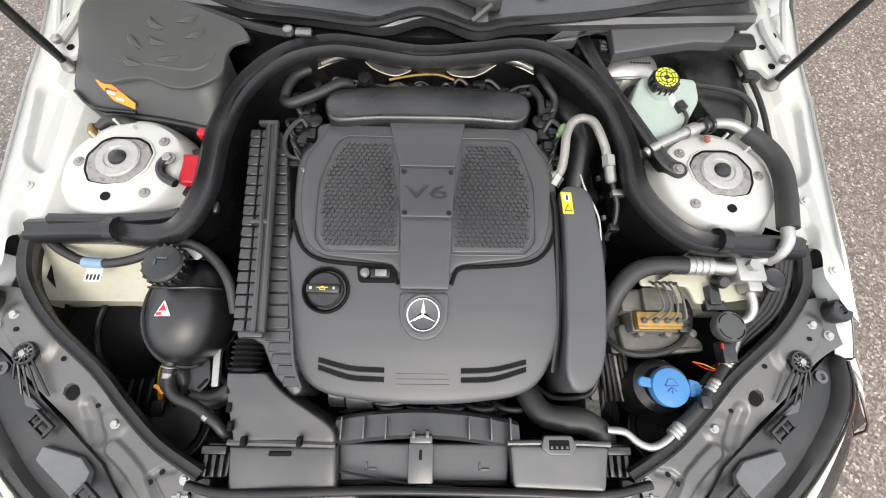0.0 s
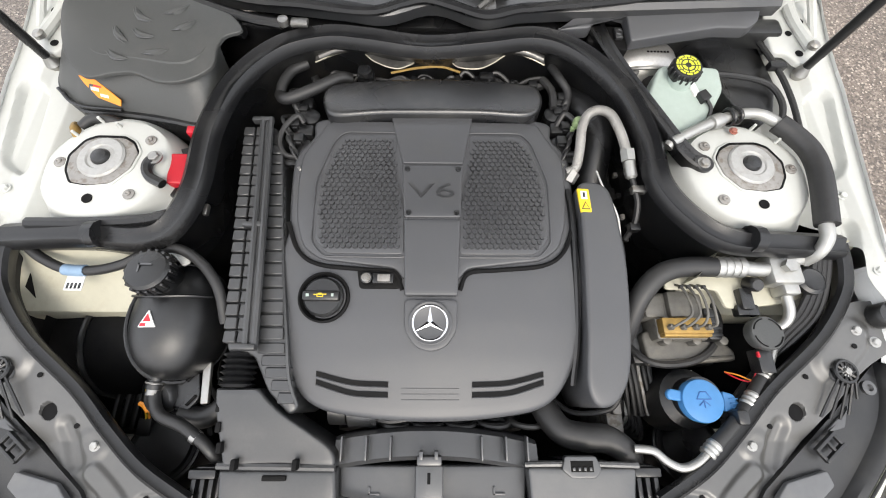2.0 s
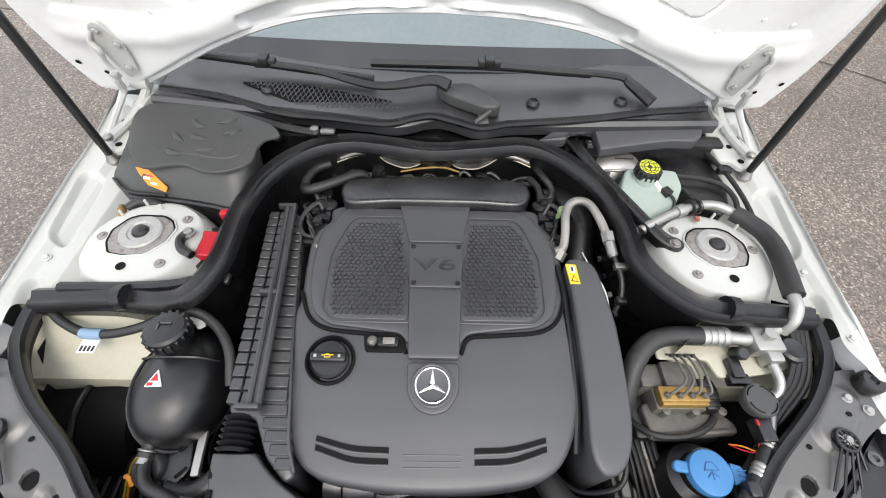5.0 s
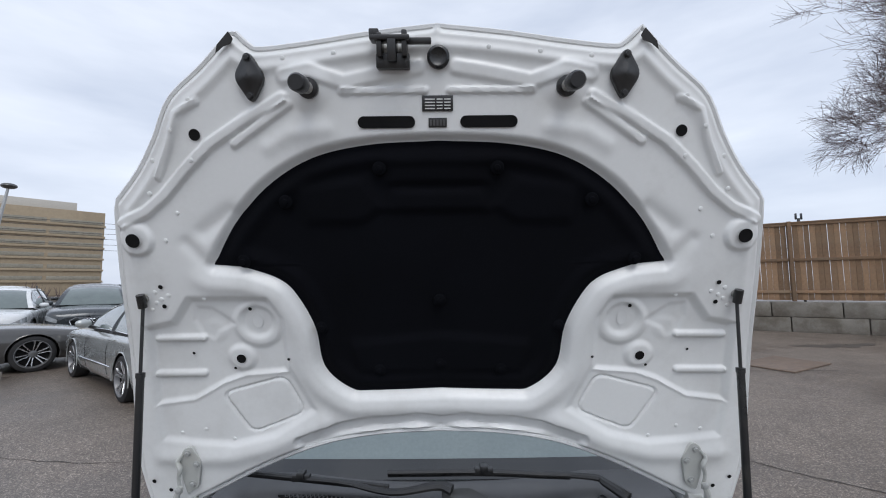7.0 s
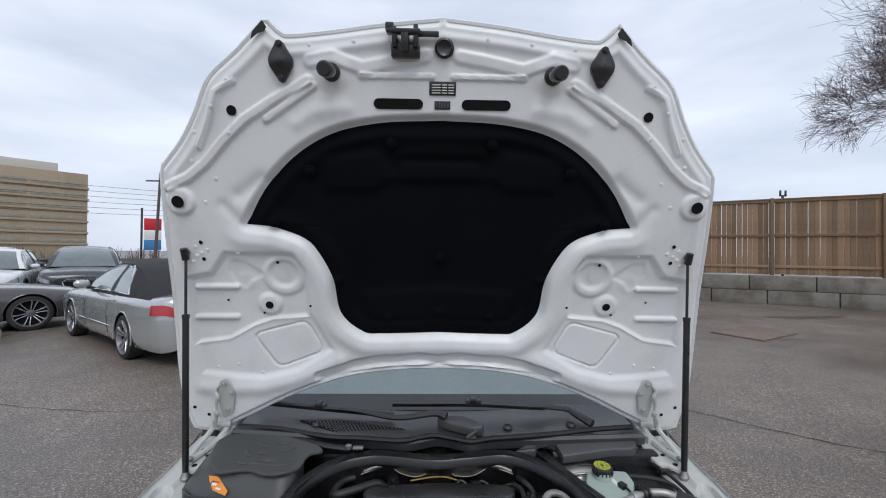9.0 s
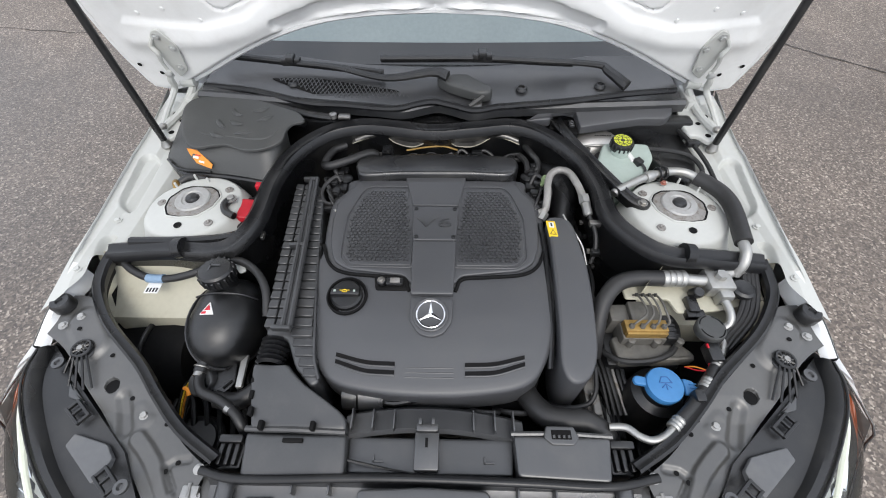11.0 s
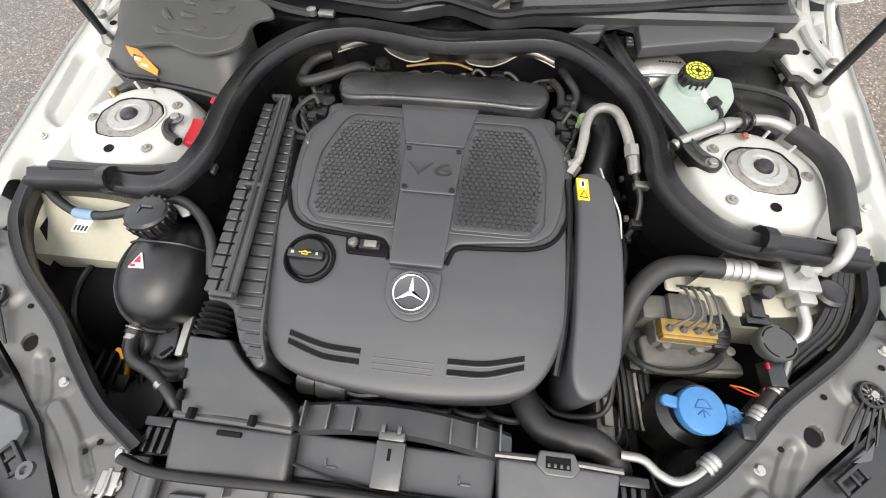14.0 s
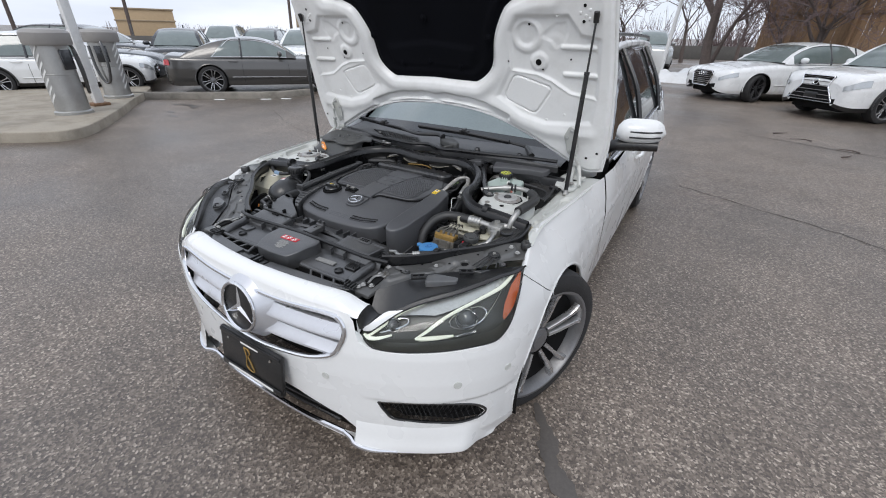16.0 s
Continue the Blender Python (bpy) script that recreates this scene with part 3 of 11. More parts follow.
def add_wheel(parent, at, sx, rim_mat=None, r=0.335, width=0.21, spokes=5, steer=0.0):
    turn = Matrix.Translation(at) @ Matrix.Rotation(radians(steer), 4, "Z") @ Matrix.Translation(-Vector(at))
    tyre, barrel, rim, hub, disc = (moved(q, turn) for q in wheel(at, sx, spokes=spokes, r=r, width=width))
    w_in = width * 0.18
    t = part("wheel", tyre, M_TYRE, parent, "black rubber tyre on an alloy wheel")
    part("rim_barrel", barrel, rim_mat or M_BARREL, t)
    # Added near-black disc that gives the gaps between the spokes their shade.
    part("wheel_back", moved(lathe([(0.0001, w_in), (r * 0.60, w_in), (r * 0.688, w_in + 0.012)], 32, at, (sx, 0, 0), cap=False), turn), M_DARK, t)
    part("rim", rim, rim_mat or M_RIM, t, "silver alloy rim with split spokes")
    part("hub_cap", hub, rim_mat or M_BARREL, t)
    part("brake_disc", disc, M_MOUNT, t)
    # Second added disc, keeps the inside of the wheel in painted shade.
    part("inner_shield", moved(lathe([(0.0001, -0.03), (r * 0.63, -0.03), (r * 0.63, -0.035), (0.0001, -0.035)], 32, at, (sx, 0, 0)), turn), M_DARK, t)
    return t


for sx in (1, -1):
    add_wheel(car, (sx * 0.80, HUB_F, HUB_Z), sx, steer=-23)
    add_wheel(car, (sx * 0.80, HUB_R, HUB_Z), sx)

# cabin: windscreen, roof, pillars, side glass
scr = []
for t in np.linspace(0, 1, 12):
    yb, zb = 1.40 + 0.62 * t, 0.975 + 0.445 * t - 0.03 * t * t
    hw = 0.74 - 0.16 * t
    scr.append([(u * hw, yb + 0.10 * u * u, zb - 0.035 * u * u) for u in np.linspace(-1, 1, 21)])
screen_ob = part("windscreen", grid(np.array(scr)), M_SCREEN, car, "grey-green windscreen glass with reflected sky put into its colour")
part("screen_border", grid(np.array(scr)[:2] * np.array([0.995, 1, 1]) + np.array([0, -0.002, 0.004])), M_TINT, screen_ob, "black printed border along the foot of the glass")
roof = []
for y in np.linspace(2.02, 4.45, 24):
    h = np.interp(y, [2.02, 2.4, 3.0, 3.8, 4.45], [1.395, 1.465, 1.49, 1.475, 1.40])
    hw = np.interp(y, [2.02, 2.6, 3.6, 4.45], [0.60, 0.615, 0.61, 0.56])
    roof.append([(u * hw, y + 0.06 * u * u * (y < 2.3), h - 0.055 * abs(u) ** 2.5) for u in np.linspace(-1, 1, 17)])
part("roof", grid(np.array(roof)), M_PAINT, car, "white painted roof")
for sx in (1, -1):
    pil = tube([(sx * 0.80, 1.42, 0.90), (sx * 0.745, 1.70, 1.13), (sx * 0.655, 2.02, 1.355), (sx * 0.635, 2.4, 1.43), (sx * 0.63, 3.0, 1.455), (sx * 0.625, 3.8, 1.44), (sx * 0.59, 4.4, 1.36)], [0.045, 0.032, 0.030, 0.026, 0.024, 0.024, 0.024], 10)
    part("roof_pillar", pil, M_PAINT, car)
    part("roof_rail", tube([(sx * 0.60, 2.5, 1.475), (sx * 0.60, 2.6, 1.51), (sx * 0.60, 3.9, 1.50), (sx * 0.585, 4.1, 1.45)], 0.012, 8), M_BLACK, car)
    glass_rows = []
    for y in np.linspace(1.58, 4.30, 30):
        lo = np.array([sx * np.interp(y, [1.5, 2.0, 3.6, 4.4], [0.862, 0.874, 0.862, 0.80]), y, np.interp(y, [1.4, 2.4, 3.6, 4.4], [0.905, 0.945, 0.985, 1.01])])
        ht = np.interp(y, [1.58, 2.02, 2.4, 3.0, 3.8, 4.3], [0.975, 1.335, 1.405, 1.43, 1.41, 1.33])
        hi = np.array([sx * np.interp(y, [1.58, 2.02, 2.6, 3.6, 4.3], [0.80, 0.665, 0.645, 0.64, 0.60]), y, ht])
        glass_rows.append([lo + (hi - lo) * t + np.array([sx * 0.02 * math.sin(math.pi * t), 0, 0]) for t in np.linspace(0, 1, 7)])
    part("side_glass", grid(np.array(glass_rows)), M_TINT, car, "dark side windows")
    for y in (2.45, 3.45):
        part("pillar_trim", tube([(sx * 0.882, y - 0.03, 0.95), (sx * 0.80, y, 1.2), (sx * 0.66, y + 0.05, 1.425)], 0.016, 8), M_BLACK, car)
    part("belt_trim", tube([(sx * 0.872, 1.62, 0.925), (sx * 0.880, 2.4, 0.952), (sx * 0.868, 3.6, 0.992), (sx * 0.81, 4.3, 1.015)], 0.009, 8), M_CHROME, car)
    # door mirror
    shell = []
    for a in np.linspace(0, 1, 13):
        x = sx * (0.865 + 0.215 * a)
        rr = (1 - (2 * a - 0.95) ** 4) ** 0.5 if abs(2 * a - 0.95) < 1 else 0.02
        rr = max(rr, 0.05)
        shell.append([(x, 1.63 + 0.06 * a + (0.075 * math.cos(t) - (0.02 if math.cos(t) > 0 else 0)) * rr, 1.075 + 0.068 * rr * math.sin(t) * (1 if math.sin(t) > 0 else 0.8)) for t in np.linspace(0, 2 * np.pi, 20, endpoint=False)])
    mir = part("door_mirror", grid(np.array(shell), closed_v=True), M_PAINT, car, "white door mirror with a black base")
    part("mirror_base", tube([(sx * 0.83, 1.63, 0.985), (sx * 0.89, 1.625, 1.008), (sx * 1.06, 1.65, 1.018)], [0.030, 0.030, 0.024], 10), M_BLACK, mir, "black lower half of the mirror")
    for dz in (0.008, -0.018):
        part("indicator_strip", tube([(sx * 0.93, 1.548 + 0.03, 1.078 + dz), (sx * 1.0, 1.566 + 0.03, 1.078 + dz), (sx * 1.065, 1.60 + 0.03, 1.082 + dz)], 0.0045, 6), M_BLACK, mir)
part("underbody", box(-0.76, 0.76, 0.40, 4.4, 0.17, 0.24, 0.02), M_DARK, car, "black underbody tray")
part("tailgate", grid(np.array([[(u * 0.72, 4.45 + 0.12 * (1 - t), 0.3 + 1.08 * t) for u in np.linspace(-1, 1, 9)] for t in np.linspace(0, 1, 9)])), M_PAINT, car)

# ---- grille, plate, lamps ----
back = [skin(s_of_x(abs(x)), np.array(z)) for x, z in GRILLE_FULL]
grille = part("grille", grid(np.array([[(x, float(skin(s_of_x(abs(x)), np.array(z))[1]) + 0.062, z) for z in np.linspace(0.47, 0.735, 5)] for x in np.linspace(-0.452, 0.452, 41)])), M_DARK, car, "silver two-bar grille with a round badge")
loop = [(x, b[1] - 0.002, z) for (x, z), b in zip(GRILLE_FULL, back)]
part("grille_surround", tube(loop + loop[:1], 0.008, 8, 5), M_CHROME, grille, "chrome grille surround")
edge_x = lambda z: float(np.interp(z, [0.533, 0.578, 0.626, 0.676, 0.712], [0.284, 0.394, 0.428, 0.442, 0.425]))
for z0, z1, hw in ((0.618, 0.668, 0.432), (0.545, 0.594, 0.395)):
    for sx in (1, -1):
        rows = []
        for t in np.linspace(0.02, 1, 24):
            rise = 0.018 * t
            y0 = float(skin(s_of_x(hw * t), np.array(z0))[1])
            rows.append([(sx * t * (edge_x(z0 + (z1 - z0) * k + rise) + 0.003), y0 + dy, z0 + (z1 - z0) * k + rise) for k, dy in ((0.02, 0.05), (0.0, 0.012), (0.10, 0.004), (0.28, 0.006), (0.62, 0.022), (0.95, 0.032), (1.0, 0.04), (0.9, 0.055))])
        part("grille_bar", grid(np.array(rows)), M_GRILLE, grille, "silver louvre")


def badge(centre, r, axis, up, parent, deep=0.006):
    """A ring with a three-pointed star."""
    z = Vector(axis).normalized()
    y = (Vector(up) - z * Vector(up).dot(z)).normalized()
    m = Matrix.Translation(centre) @ Matrix((y.cross(z), y, z)).transposed().to_4x4()
    shapes = [moved(ring(r * 0.94, r * 0.065, (0, 0, deep)), m)]
    v, f = [], []
    for k in range(3):
        a = radians(90 + 120 * k)
        tip = (0.90 * r * math.cos(a), 0.90 * r * math.sin(a), deep)
        hub1 = (0.16 * r * math.cos(a + radians(60)), 0.16 * r * math.sin(a + radians(60)), deep * 0.4)
        hub2 = (0.16 * r * math.cos(a - radians(60)), 0.16 * r * math.sin(a - radians(60)), deep * 0.4)
        i = len(v)
        v += [tip, hub1, (0, 0, deep * 1.9), hub2]
        f += [(i, i + 1, i + 2), (i, i + 2, i + 3)]
    shapes.append(moved((v, f), m))
    return join(*shapes), m


star, m_star = badge((0, 0.008, 0.634), 0.095, (0, -1, 0.15), (0, 0, 1), car)
part("badge_disc", moved(lathe([(0.095, -0.012), (0.092, 0.0), (0.085, 0.003), (0.0001, 0.004)], 32), m_star), M_BLACK, grille, "round black badge with a chrome star")
part("badge_collar", moved(lathe([(0.094, 0.002), (0.099, -0.005), (0.106, -0.018), (0.118, -0.032), (0.135, -0.05)], 40, cap=False), m_star), M_GRILLE, grille, "silver collar flaring into the louvres")
part("badge_star", star, M_CHROME, grille)

plate = thing("number_plate_holder", "black dealer plate in a holder on the bumper", "number plate", (0.02, -0.03, 0.41))
tilt = Matrix.Translation((0.02, -0.012, 0.412)) @ Euler((radians(82), 0, 0)).to_matrix().to_4x4()
part("holder", moved(box(-0.175, 0.175, -0.085, 0.085, -0.012, 0.004, 0.006), tilt), M_BLACK, plate)
part("frame", moved(join(box(-0.170, 0.170, 0.066, 0.080, 0.004, 0.009, 0.002), box(-0.170, 0.170, -0.080, -0.058, 0.004, 0.009, 0.002)), tilt), M_BLACK, plate)
part("lettering_bar", moved(box(-0.13, 0.13, -0.074, -0.064, 0.009, 0.011, 0.001), tilt), M_LABEL, plate, "row of small white lettering")
part("lettering_bar", moved(box(-0.05, 0.05, 0.055, 0.063, 0.004, 0.006, 0.001), tilt), M_LABEL, plate)
loop = [(-0.030, 0.045, 0.006), (-0.008, 0.043, 0.006), (0.002, 0.028, 0.006), (-0.008, 0.012, 0.006), (0.008, -0.012, 0.006), (0.024, -0.040, 0.006), (0.004, -0.044, 0.006), (-0.020, -0.030, 0.006), (-0.018, 0.010, 0.006), (-0.030, 0.045, 0.006)]
part("emblem", moved(tube(loop, 0.0028, 6), tilt), M_GOLD, plate, "gold curved mark")
for u, w in ((-0.12, 0.052), (0.12, 0.052)):
    part("screw", moved(bolt_shape((u, w, 0.008), 0.004), tilt), M_STEEL, plate)

# openings in the bumper: dark mesh behind, trims round
def mesh_back(pts, deep, name):
    rows = [skin(s_of_x(abs(x)), np.array(z)) for x, z in pts]
    return from_arrays([(x, r[1] + deep, z) for (x, z), r in zip(pts, rows)], [tuple(range(len(pts)))])


for sx in (1, -1):
    o = [(sx * x, z) for x, z in SLOT]
    part("side_intake", mesh_back(o, 0.03, "slot"), M_DARK, bumper, "black mesh intake")
    rows = [skin(s_of_x(x), np.array(z)) for x, z in SLOT]
    q = [(sx * r[0], r[1] + 0.004, r[2]) for r in rows]
    part("intake_rim", tube(q + q[:1], 0.006, 6, 5), M_BLACK, bumper)
    wires = []
    for k in range(19):
        x = 0.56 + 0.0145 * k
        for d in (-0.05, 0.05):
            zs = [z for z in np.linspace(0.315, 0.41, 9) if inside(np.array(x + d * (z - 0.36) / 0.05 * 0.5), np.array(z), SLOT)]
            pts = [(sx * (x + d * (z - 0.36) / 0.05 * 0.5), skin(s_of_x(x), np.array(z))[1] + 0.026, z) for z in zs]
            if len(pts) > 2:
                wires.append(tube(pts, 0.0016, 4, 1))
    tagged(part("intake_mesh", join(*wires), M_BLACK, bumper), kind="stuff")
    for x, z in ((0.36, 0.475), (0.765, 0.500), (0.872, 0.515)):
        b = skin(s_of_x(x), np.array(z))
        b2 = skin(s_of_x(x) + 0.02, np.array(z))
        nrm = Vector((b2[1] - b[1], -(b2[0] - b[0]), 0)).normalized()
        part("parking_sensor", lathe([(0.014, 0.0), (0.014, 0.002), (0.011, 0.003), (0.010, 0.0015), (0.0001, 0.002)], 20, (sx * b[0], b[1], z), (sx * nrm.x, nrm.y, 0)), M_INNER, bumper)
part("lower_intake", grid(np.array([[(x, float(skin(s_of_x(abs(x)), np.array(z))[1]) + 0.05, z) for z in np.linspace(0.16, 0.37, 5)] for x in np.linspace(-0.50, 0.50, 41)])), M_DARK, bumper, "black lower intake")
lowtrim = [skin(s_of_x(x), np.array(z)) for x, z in ((0.0, 0.196), (0.2, 0.196), (0.395, 0.196))]
q = [(-p[0], p[1] - 0.006, p[2]) for p in lowtrim[:0:-1]] + [(p[0], p[1] - 0.006, p[2]) for p in lowtrim]
for sx in (1, -1):
    outer = spline([(0.455, 0.034), (0.55, 0.070), (0.66, 0.132), (0.76, 0.197), (0.818, 0.250), (0.852, 0.318)], 6)
    rows = []
    for ox, oy in outer:
        e = skin(s_of_x(ox), np.array(0.300))
        o_ = np.array([ox, oy, 0.188])
        o_ = o_ + (skin(s_of_x(ox), np.array(0.188)) - o_) * (0.15 + 0.75 * float(smoothstep(0.79, 0.852, ox)))
        rows.append([e + np.array([0, 0.004, 0]), e * 0.85 + o_ * 0.15 + np.array([0, 0.001, 0]), e * 0.55 + o_ * 0.45 + np.array([0, 0.004, 0]), e * 0.2 + o_ * 0.8 + np.array([0, 0.004, 0]), o_, o_ - np.array([0, -0.002, 0.010]), np.array([ox * 0.97, oy + 0.07, 0.170])])
    v_, f_ = grid(np.array(rows))
    part("front_splitter", (v_, f_) if sx == 1 else mirrored((v_, f_)), M_PAINT, bumper, "white splitter lip under the bumper corner")
    part("chrome_tip", tube([(sx * 0.385, float(lowtrim[-1][1]) - 0.006, 0.196), (sx * 0.425, float(lowtrim[-1][1]) - 0.010, 0.193), (sx * 0.46, 0.047, 0.188), (sx * 0.52, 0.062, 0.184), (sx * 0.60, 0.103, 0.184)], [0.009, 0.010, 0.010, 0.008, 0.004], 8), M_CHROME, bumper, "chrome tip of the splitter")
part("chrome_strip", tube(q, 0.010, 8, 6), M_CHROME, bumper, "chrome strip under the intake")
for k in range(3):
    part("intake_slat", tube([(-0.36, 0.075, 0.225 + 0.035 * k), (0, 0.055, 0.225 + 0.035 * k), (0.36, 0.075, 0.225 + 0.035 * k)], 0.006, 6), M_BLACK, bumper)

# headlamps
M_PANEL_L = material("light_grey_plastic", (0.105, 0.108, 0.112), 0.40, spread=0.12, stain=(0.15, 0.145, 0.135, 0.5), stain_scale=12, spec=0.7)
LENS_TOP = spline([(0.487, 0.128, 0.695), (0.535, 0.190, 0.742), (0.60, 0.262, 0.778), (0.69, 0.338, 0.797), (0.775, 0.432, 0.805), (0.815, 0.495, 0.800), (0.826, 0.545, 0.795)], 8)
LENS_LOW = spline([(0.478, 0.106, 0.655), (0.527, 0.098, 0.632), (0.616, 0.136, 0.628), (0.715, 0.200, 0.632), (0.79, 0.268, 0.637), (0.84, 0.329, 0.644), (0.859, 0.385, 0.690), (0.857, 0.435, 0.765)], 8)
_k = np.interp(np.linspace(0, 1, 400), [0, 0.1, 0.2, 0.3, 0.4, 0.5, 0.6, 0.7, 1], [0.30, 0.42, 0.72, 0.77, 0.80, 0.84, 0.90, 0.97, 1.0])[:, None]
_t = np.linspace(0, 1, 400)
_lo = np.stack([np.interp(_t, np.linspace(0, 1, len(LENS_LOW)), LENS_LOW[:, i]) for i in range(3)], axis=1)
_hi = np.stack([np.interp(_t, np.linspace(0, 1, len(LENS_TOP)), LENS_TOP[:, i]) for i in range(3)], axis=1)
LENS_TOP = (_lo + (_hi - _lo) * _k)[np.linspace(0, 399, 49).astype(int)]
M_LED = material("lamp_led_strip", (0.78, 0.80, 0.74), 0.3, spread=0.02)
_b = M_LED.node_tree.nodes["Principled BSDF"]
_b.inputs["Emission Color"].default_value = (0.95, 1.0, 0.82, 1)
_b.inputs["Emission Strength"].default_value = 0.22
M_HOUSING = material("lamp_housing", (0.072, 0.074, 0.070), 0.32, spread=0.2)
M_REFLECT = material("lamp_reflector", (0.50, 0.51, 0.515), 0.30, metal=0.6, spread=0.2, grain=160, bump=0.35, bump_scale=220)
M_LAMPBALL = material("projector_glass", (0.10, 0.105, 0.11), 0.06, spread=0.2, coat=1.0, rough_var=0.02)
M_AMBER = material("amber_reflector", (0.52, 0.11, 0.02), 0.25, spread=0.1, coat=0.8)


def lens_point(t, k, push):
    """A point of the lamp: t along it, k from the low to the top edge, push inwards."""
    a = np.array([np.interp(t, np.linspace(0, 1, len(LENS_LOW)), LENS_LOW[:, i]) for i in range(3)])
    b = np.array([np.interp(t, np.linspace(0, 1, len(LENS_TOP)), LENS_TOP[:, i]) for i in range(3)])
    p = a + (b - a) * k
    bow = 0.030 * math.sin(math.pi * min(max(k, 0), 1)) * (0.4 + 0.6 * math.sin(math.pi * min(1, t * 1.1)))
    out = np.array([0.55, -0.75, 0.35])
    return p + out * (bow - push)


def lens_sheet(push, shrink=0.0, nt=40, nk=10):
    return np.array([[lens_point(t, k, push) for k in np.linspace(shrink, 1 - shrink, nk)] for t in np.linspace(shrink, 1 - shrink * 0.5, nt)])


for sx in (1, -1):
    flip = (lambda s: s) if sx == 1 else mirrored
    lamp = part("headlamp", flip(grid(np.array([[lens_point(t, k, 0.003 + 0.042 * min(1.0, min(k, 1 - k) / 0.10, min(t, 1 - t) / 0.04)) for k in np.linspace(1, 0, 25)] for t in np.linspace(0, 1, 61)]))), M_HOUSING, car, "clear headlamp with white light strips")
    glass_ob = part("lens", flip(grid(lens_sheet(0.0))), M_GLASS, lamp, "clear lamp lens")
    glass_ob.visible_shadow = False
    strips = (((0.020, 0.50), (0.08, 0.68), (0.16, 0.86), (0.25, 0.95), (0.36, 0.97)), (0.003, 0.0042, 0.0045, 0.004, 0.002)), (((0.020, 0.50), (0.08, 0.46), (0.15, 0.44), (0.22, 0.45)), (0.0045, 0.0062, 0.0056, 0.003)), (((0.325, 0.30), (0.375, 0.46), (0.43, 0.62), (0.50, 0.72), (0.575, 0.77), (0.695, 0.82), (0.77, 0.90), (0.83, 0.98)), (0.003, 0.005, 0.0052, 0.0052, 0.0055, 0.0065, 0.006, 0.003)), (((0.325, 0.30), (0.37, 0.285), (0.42, 0.28), (0.475, 0.28)), (0.004, 0.0066, 0.0062, 0.003))
    for path_, radii in strips:
        part("light_strip", flip(tube([lens_point(t, k, 0.015) for t, k in path_], list(radii), 8)), M_LED, lamp, "pale green-white light strip")
    # ribbed clear reflector over the long strip, chrome arms beside the strips
    upper = np.array([[lens_point(t, k, 0.020 + 0.004 * (i % 2)) for k in np.linspace(np.interp(t, [0.17, 0.25, 0.34, 0.40, 0.45, 0.60, 0.72, 0.84], [0.97, 0.86, 0.76, 0.70, 0.72, 0.81, 0.86, 0.97]), 0.99, 5)][::-1] for i, t in enumerate(np.linspace(0.17, 0.84, 42))])
    part("reflector", flip(grid(upper)), M_REFLECT, lamp, "rippled silver reflector")
    for t0, t1, ka, kb, push in ((0.62, 0.73, (0.40, 0.80), (0.46, 0.84), 0.026), (0.34, 0.58, (0.19, 0.21), (0.23, 0.26), 0.026)):
        arm = np.array([[lens_point(t, (ka[0] + (ka[1] - ka[0]) * j) * (1 - q) + (kb[0] + (kb[1] - kb[0]) * j) * q, push - 0.005 * math.sin(math.pi * q)) for q in np.linspace(0, 1, 5)][::-1] for j, t in zip(np.linspace(0, 1, 12), np.linspace(t0, t1, 12))])
        part("chrome_arm", flip(grid(arm)), M_CHROME, lamp, "bright curved trim")
    for t0, t1, k0, k1 in ((0.14, 0.29, 0.56, 0.80), (0.46, 0.63, 0.34, 0.66)):
        edge = [tuple(lens_point((t0 + t1) / 2 + (t1 - t0) / 2 * math.cos(a), (k0 + k1) / 2 + (k1 - k0) / 2 * math.sin(a), 0.030)) for a in np.linspace(0, 2 * math.pi, 18)]
        part("projector_bezel", flip(tube(edge, 0.0030, 6, 2, smooth_path=False)), M_CHROME, lamp)
    for t, k, r in ((0.215, 0.68, 0.020), (0.535, 0.50, 0.030)):
        at = lens_point(t, k, 0.040)
        ball = part("projector", flip(lathe([(r * 1.25, 0.0), (r * 1.2, 0.010), (r * 1.02, 0.006), (r * 0.95, 0.010), (r * 0.6, 0.022), (0.0001, 0.027)], 24, at, (0.45, -0.85, 0.2))), M_LAMPBALL, lamp, "round projector lens")
        part("projector_ring", flip(ring(r * 1.12, 0.0022, at + np.array([0.45, -0.85, 0.2]) * 0.010, (0.45, -0.85, 0.2), 24, 6)), M_CHROME, ball)
    amber = np.array([[lens_point(np.interp(j, [0, 0.35, 0.7, 1], [0.95, 0.938, 0.865, 0.755]) * (1 - q) + np.interp(j, [0, 0.4, 0.75, 1], [0.90, 0.79, 0.735, 0.735]) * q, np.interp(j, [0, 0.35, 0.7, 1], [0.94, 0.52, 0.30, 0.27]) * (1 - q) + np.interp(j, [0, 0.4, 0.75, 1], [0.96, 0.80, 0.54, 0.34]) * q, 0.008) for q in np.linspace(0, 1, 5)] for j in np.linspace(0, 1, 12)])
    part("side_marker", flip(grid(amber)), M_AMBER, lamp, "amber side marker")
    # painted returns that close the joint round the lens
    edge_b = [skin(s_of_x(x), bumper_top(np.array(s_of_x(x)))) for x in np.linspace(0.480, 0.850, 40)] + [skin(s_of_y(y), (bumper_top if y < 0.497 else wing_top)(np.array(s_of_y(y)))) for y in np.linspace(0.335, 0.545, 24)]
    lens_all = np.concatenate([LENS_LOW, LENS_TOP[-1:]])
    rows = []
    for e in edge_b:
        q = lens_all[np.argmin(np.linalg.norm(lens_all - e, axis=1))]
        rows.append([e, e * 0.5 + q * 0.5, q + np.array([-0.003, 0.004, -0.004])])
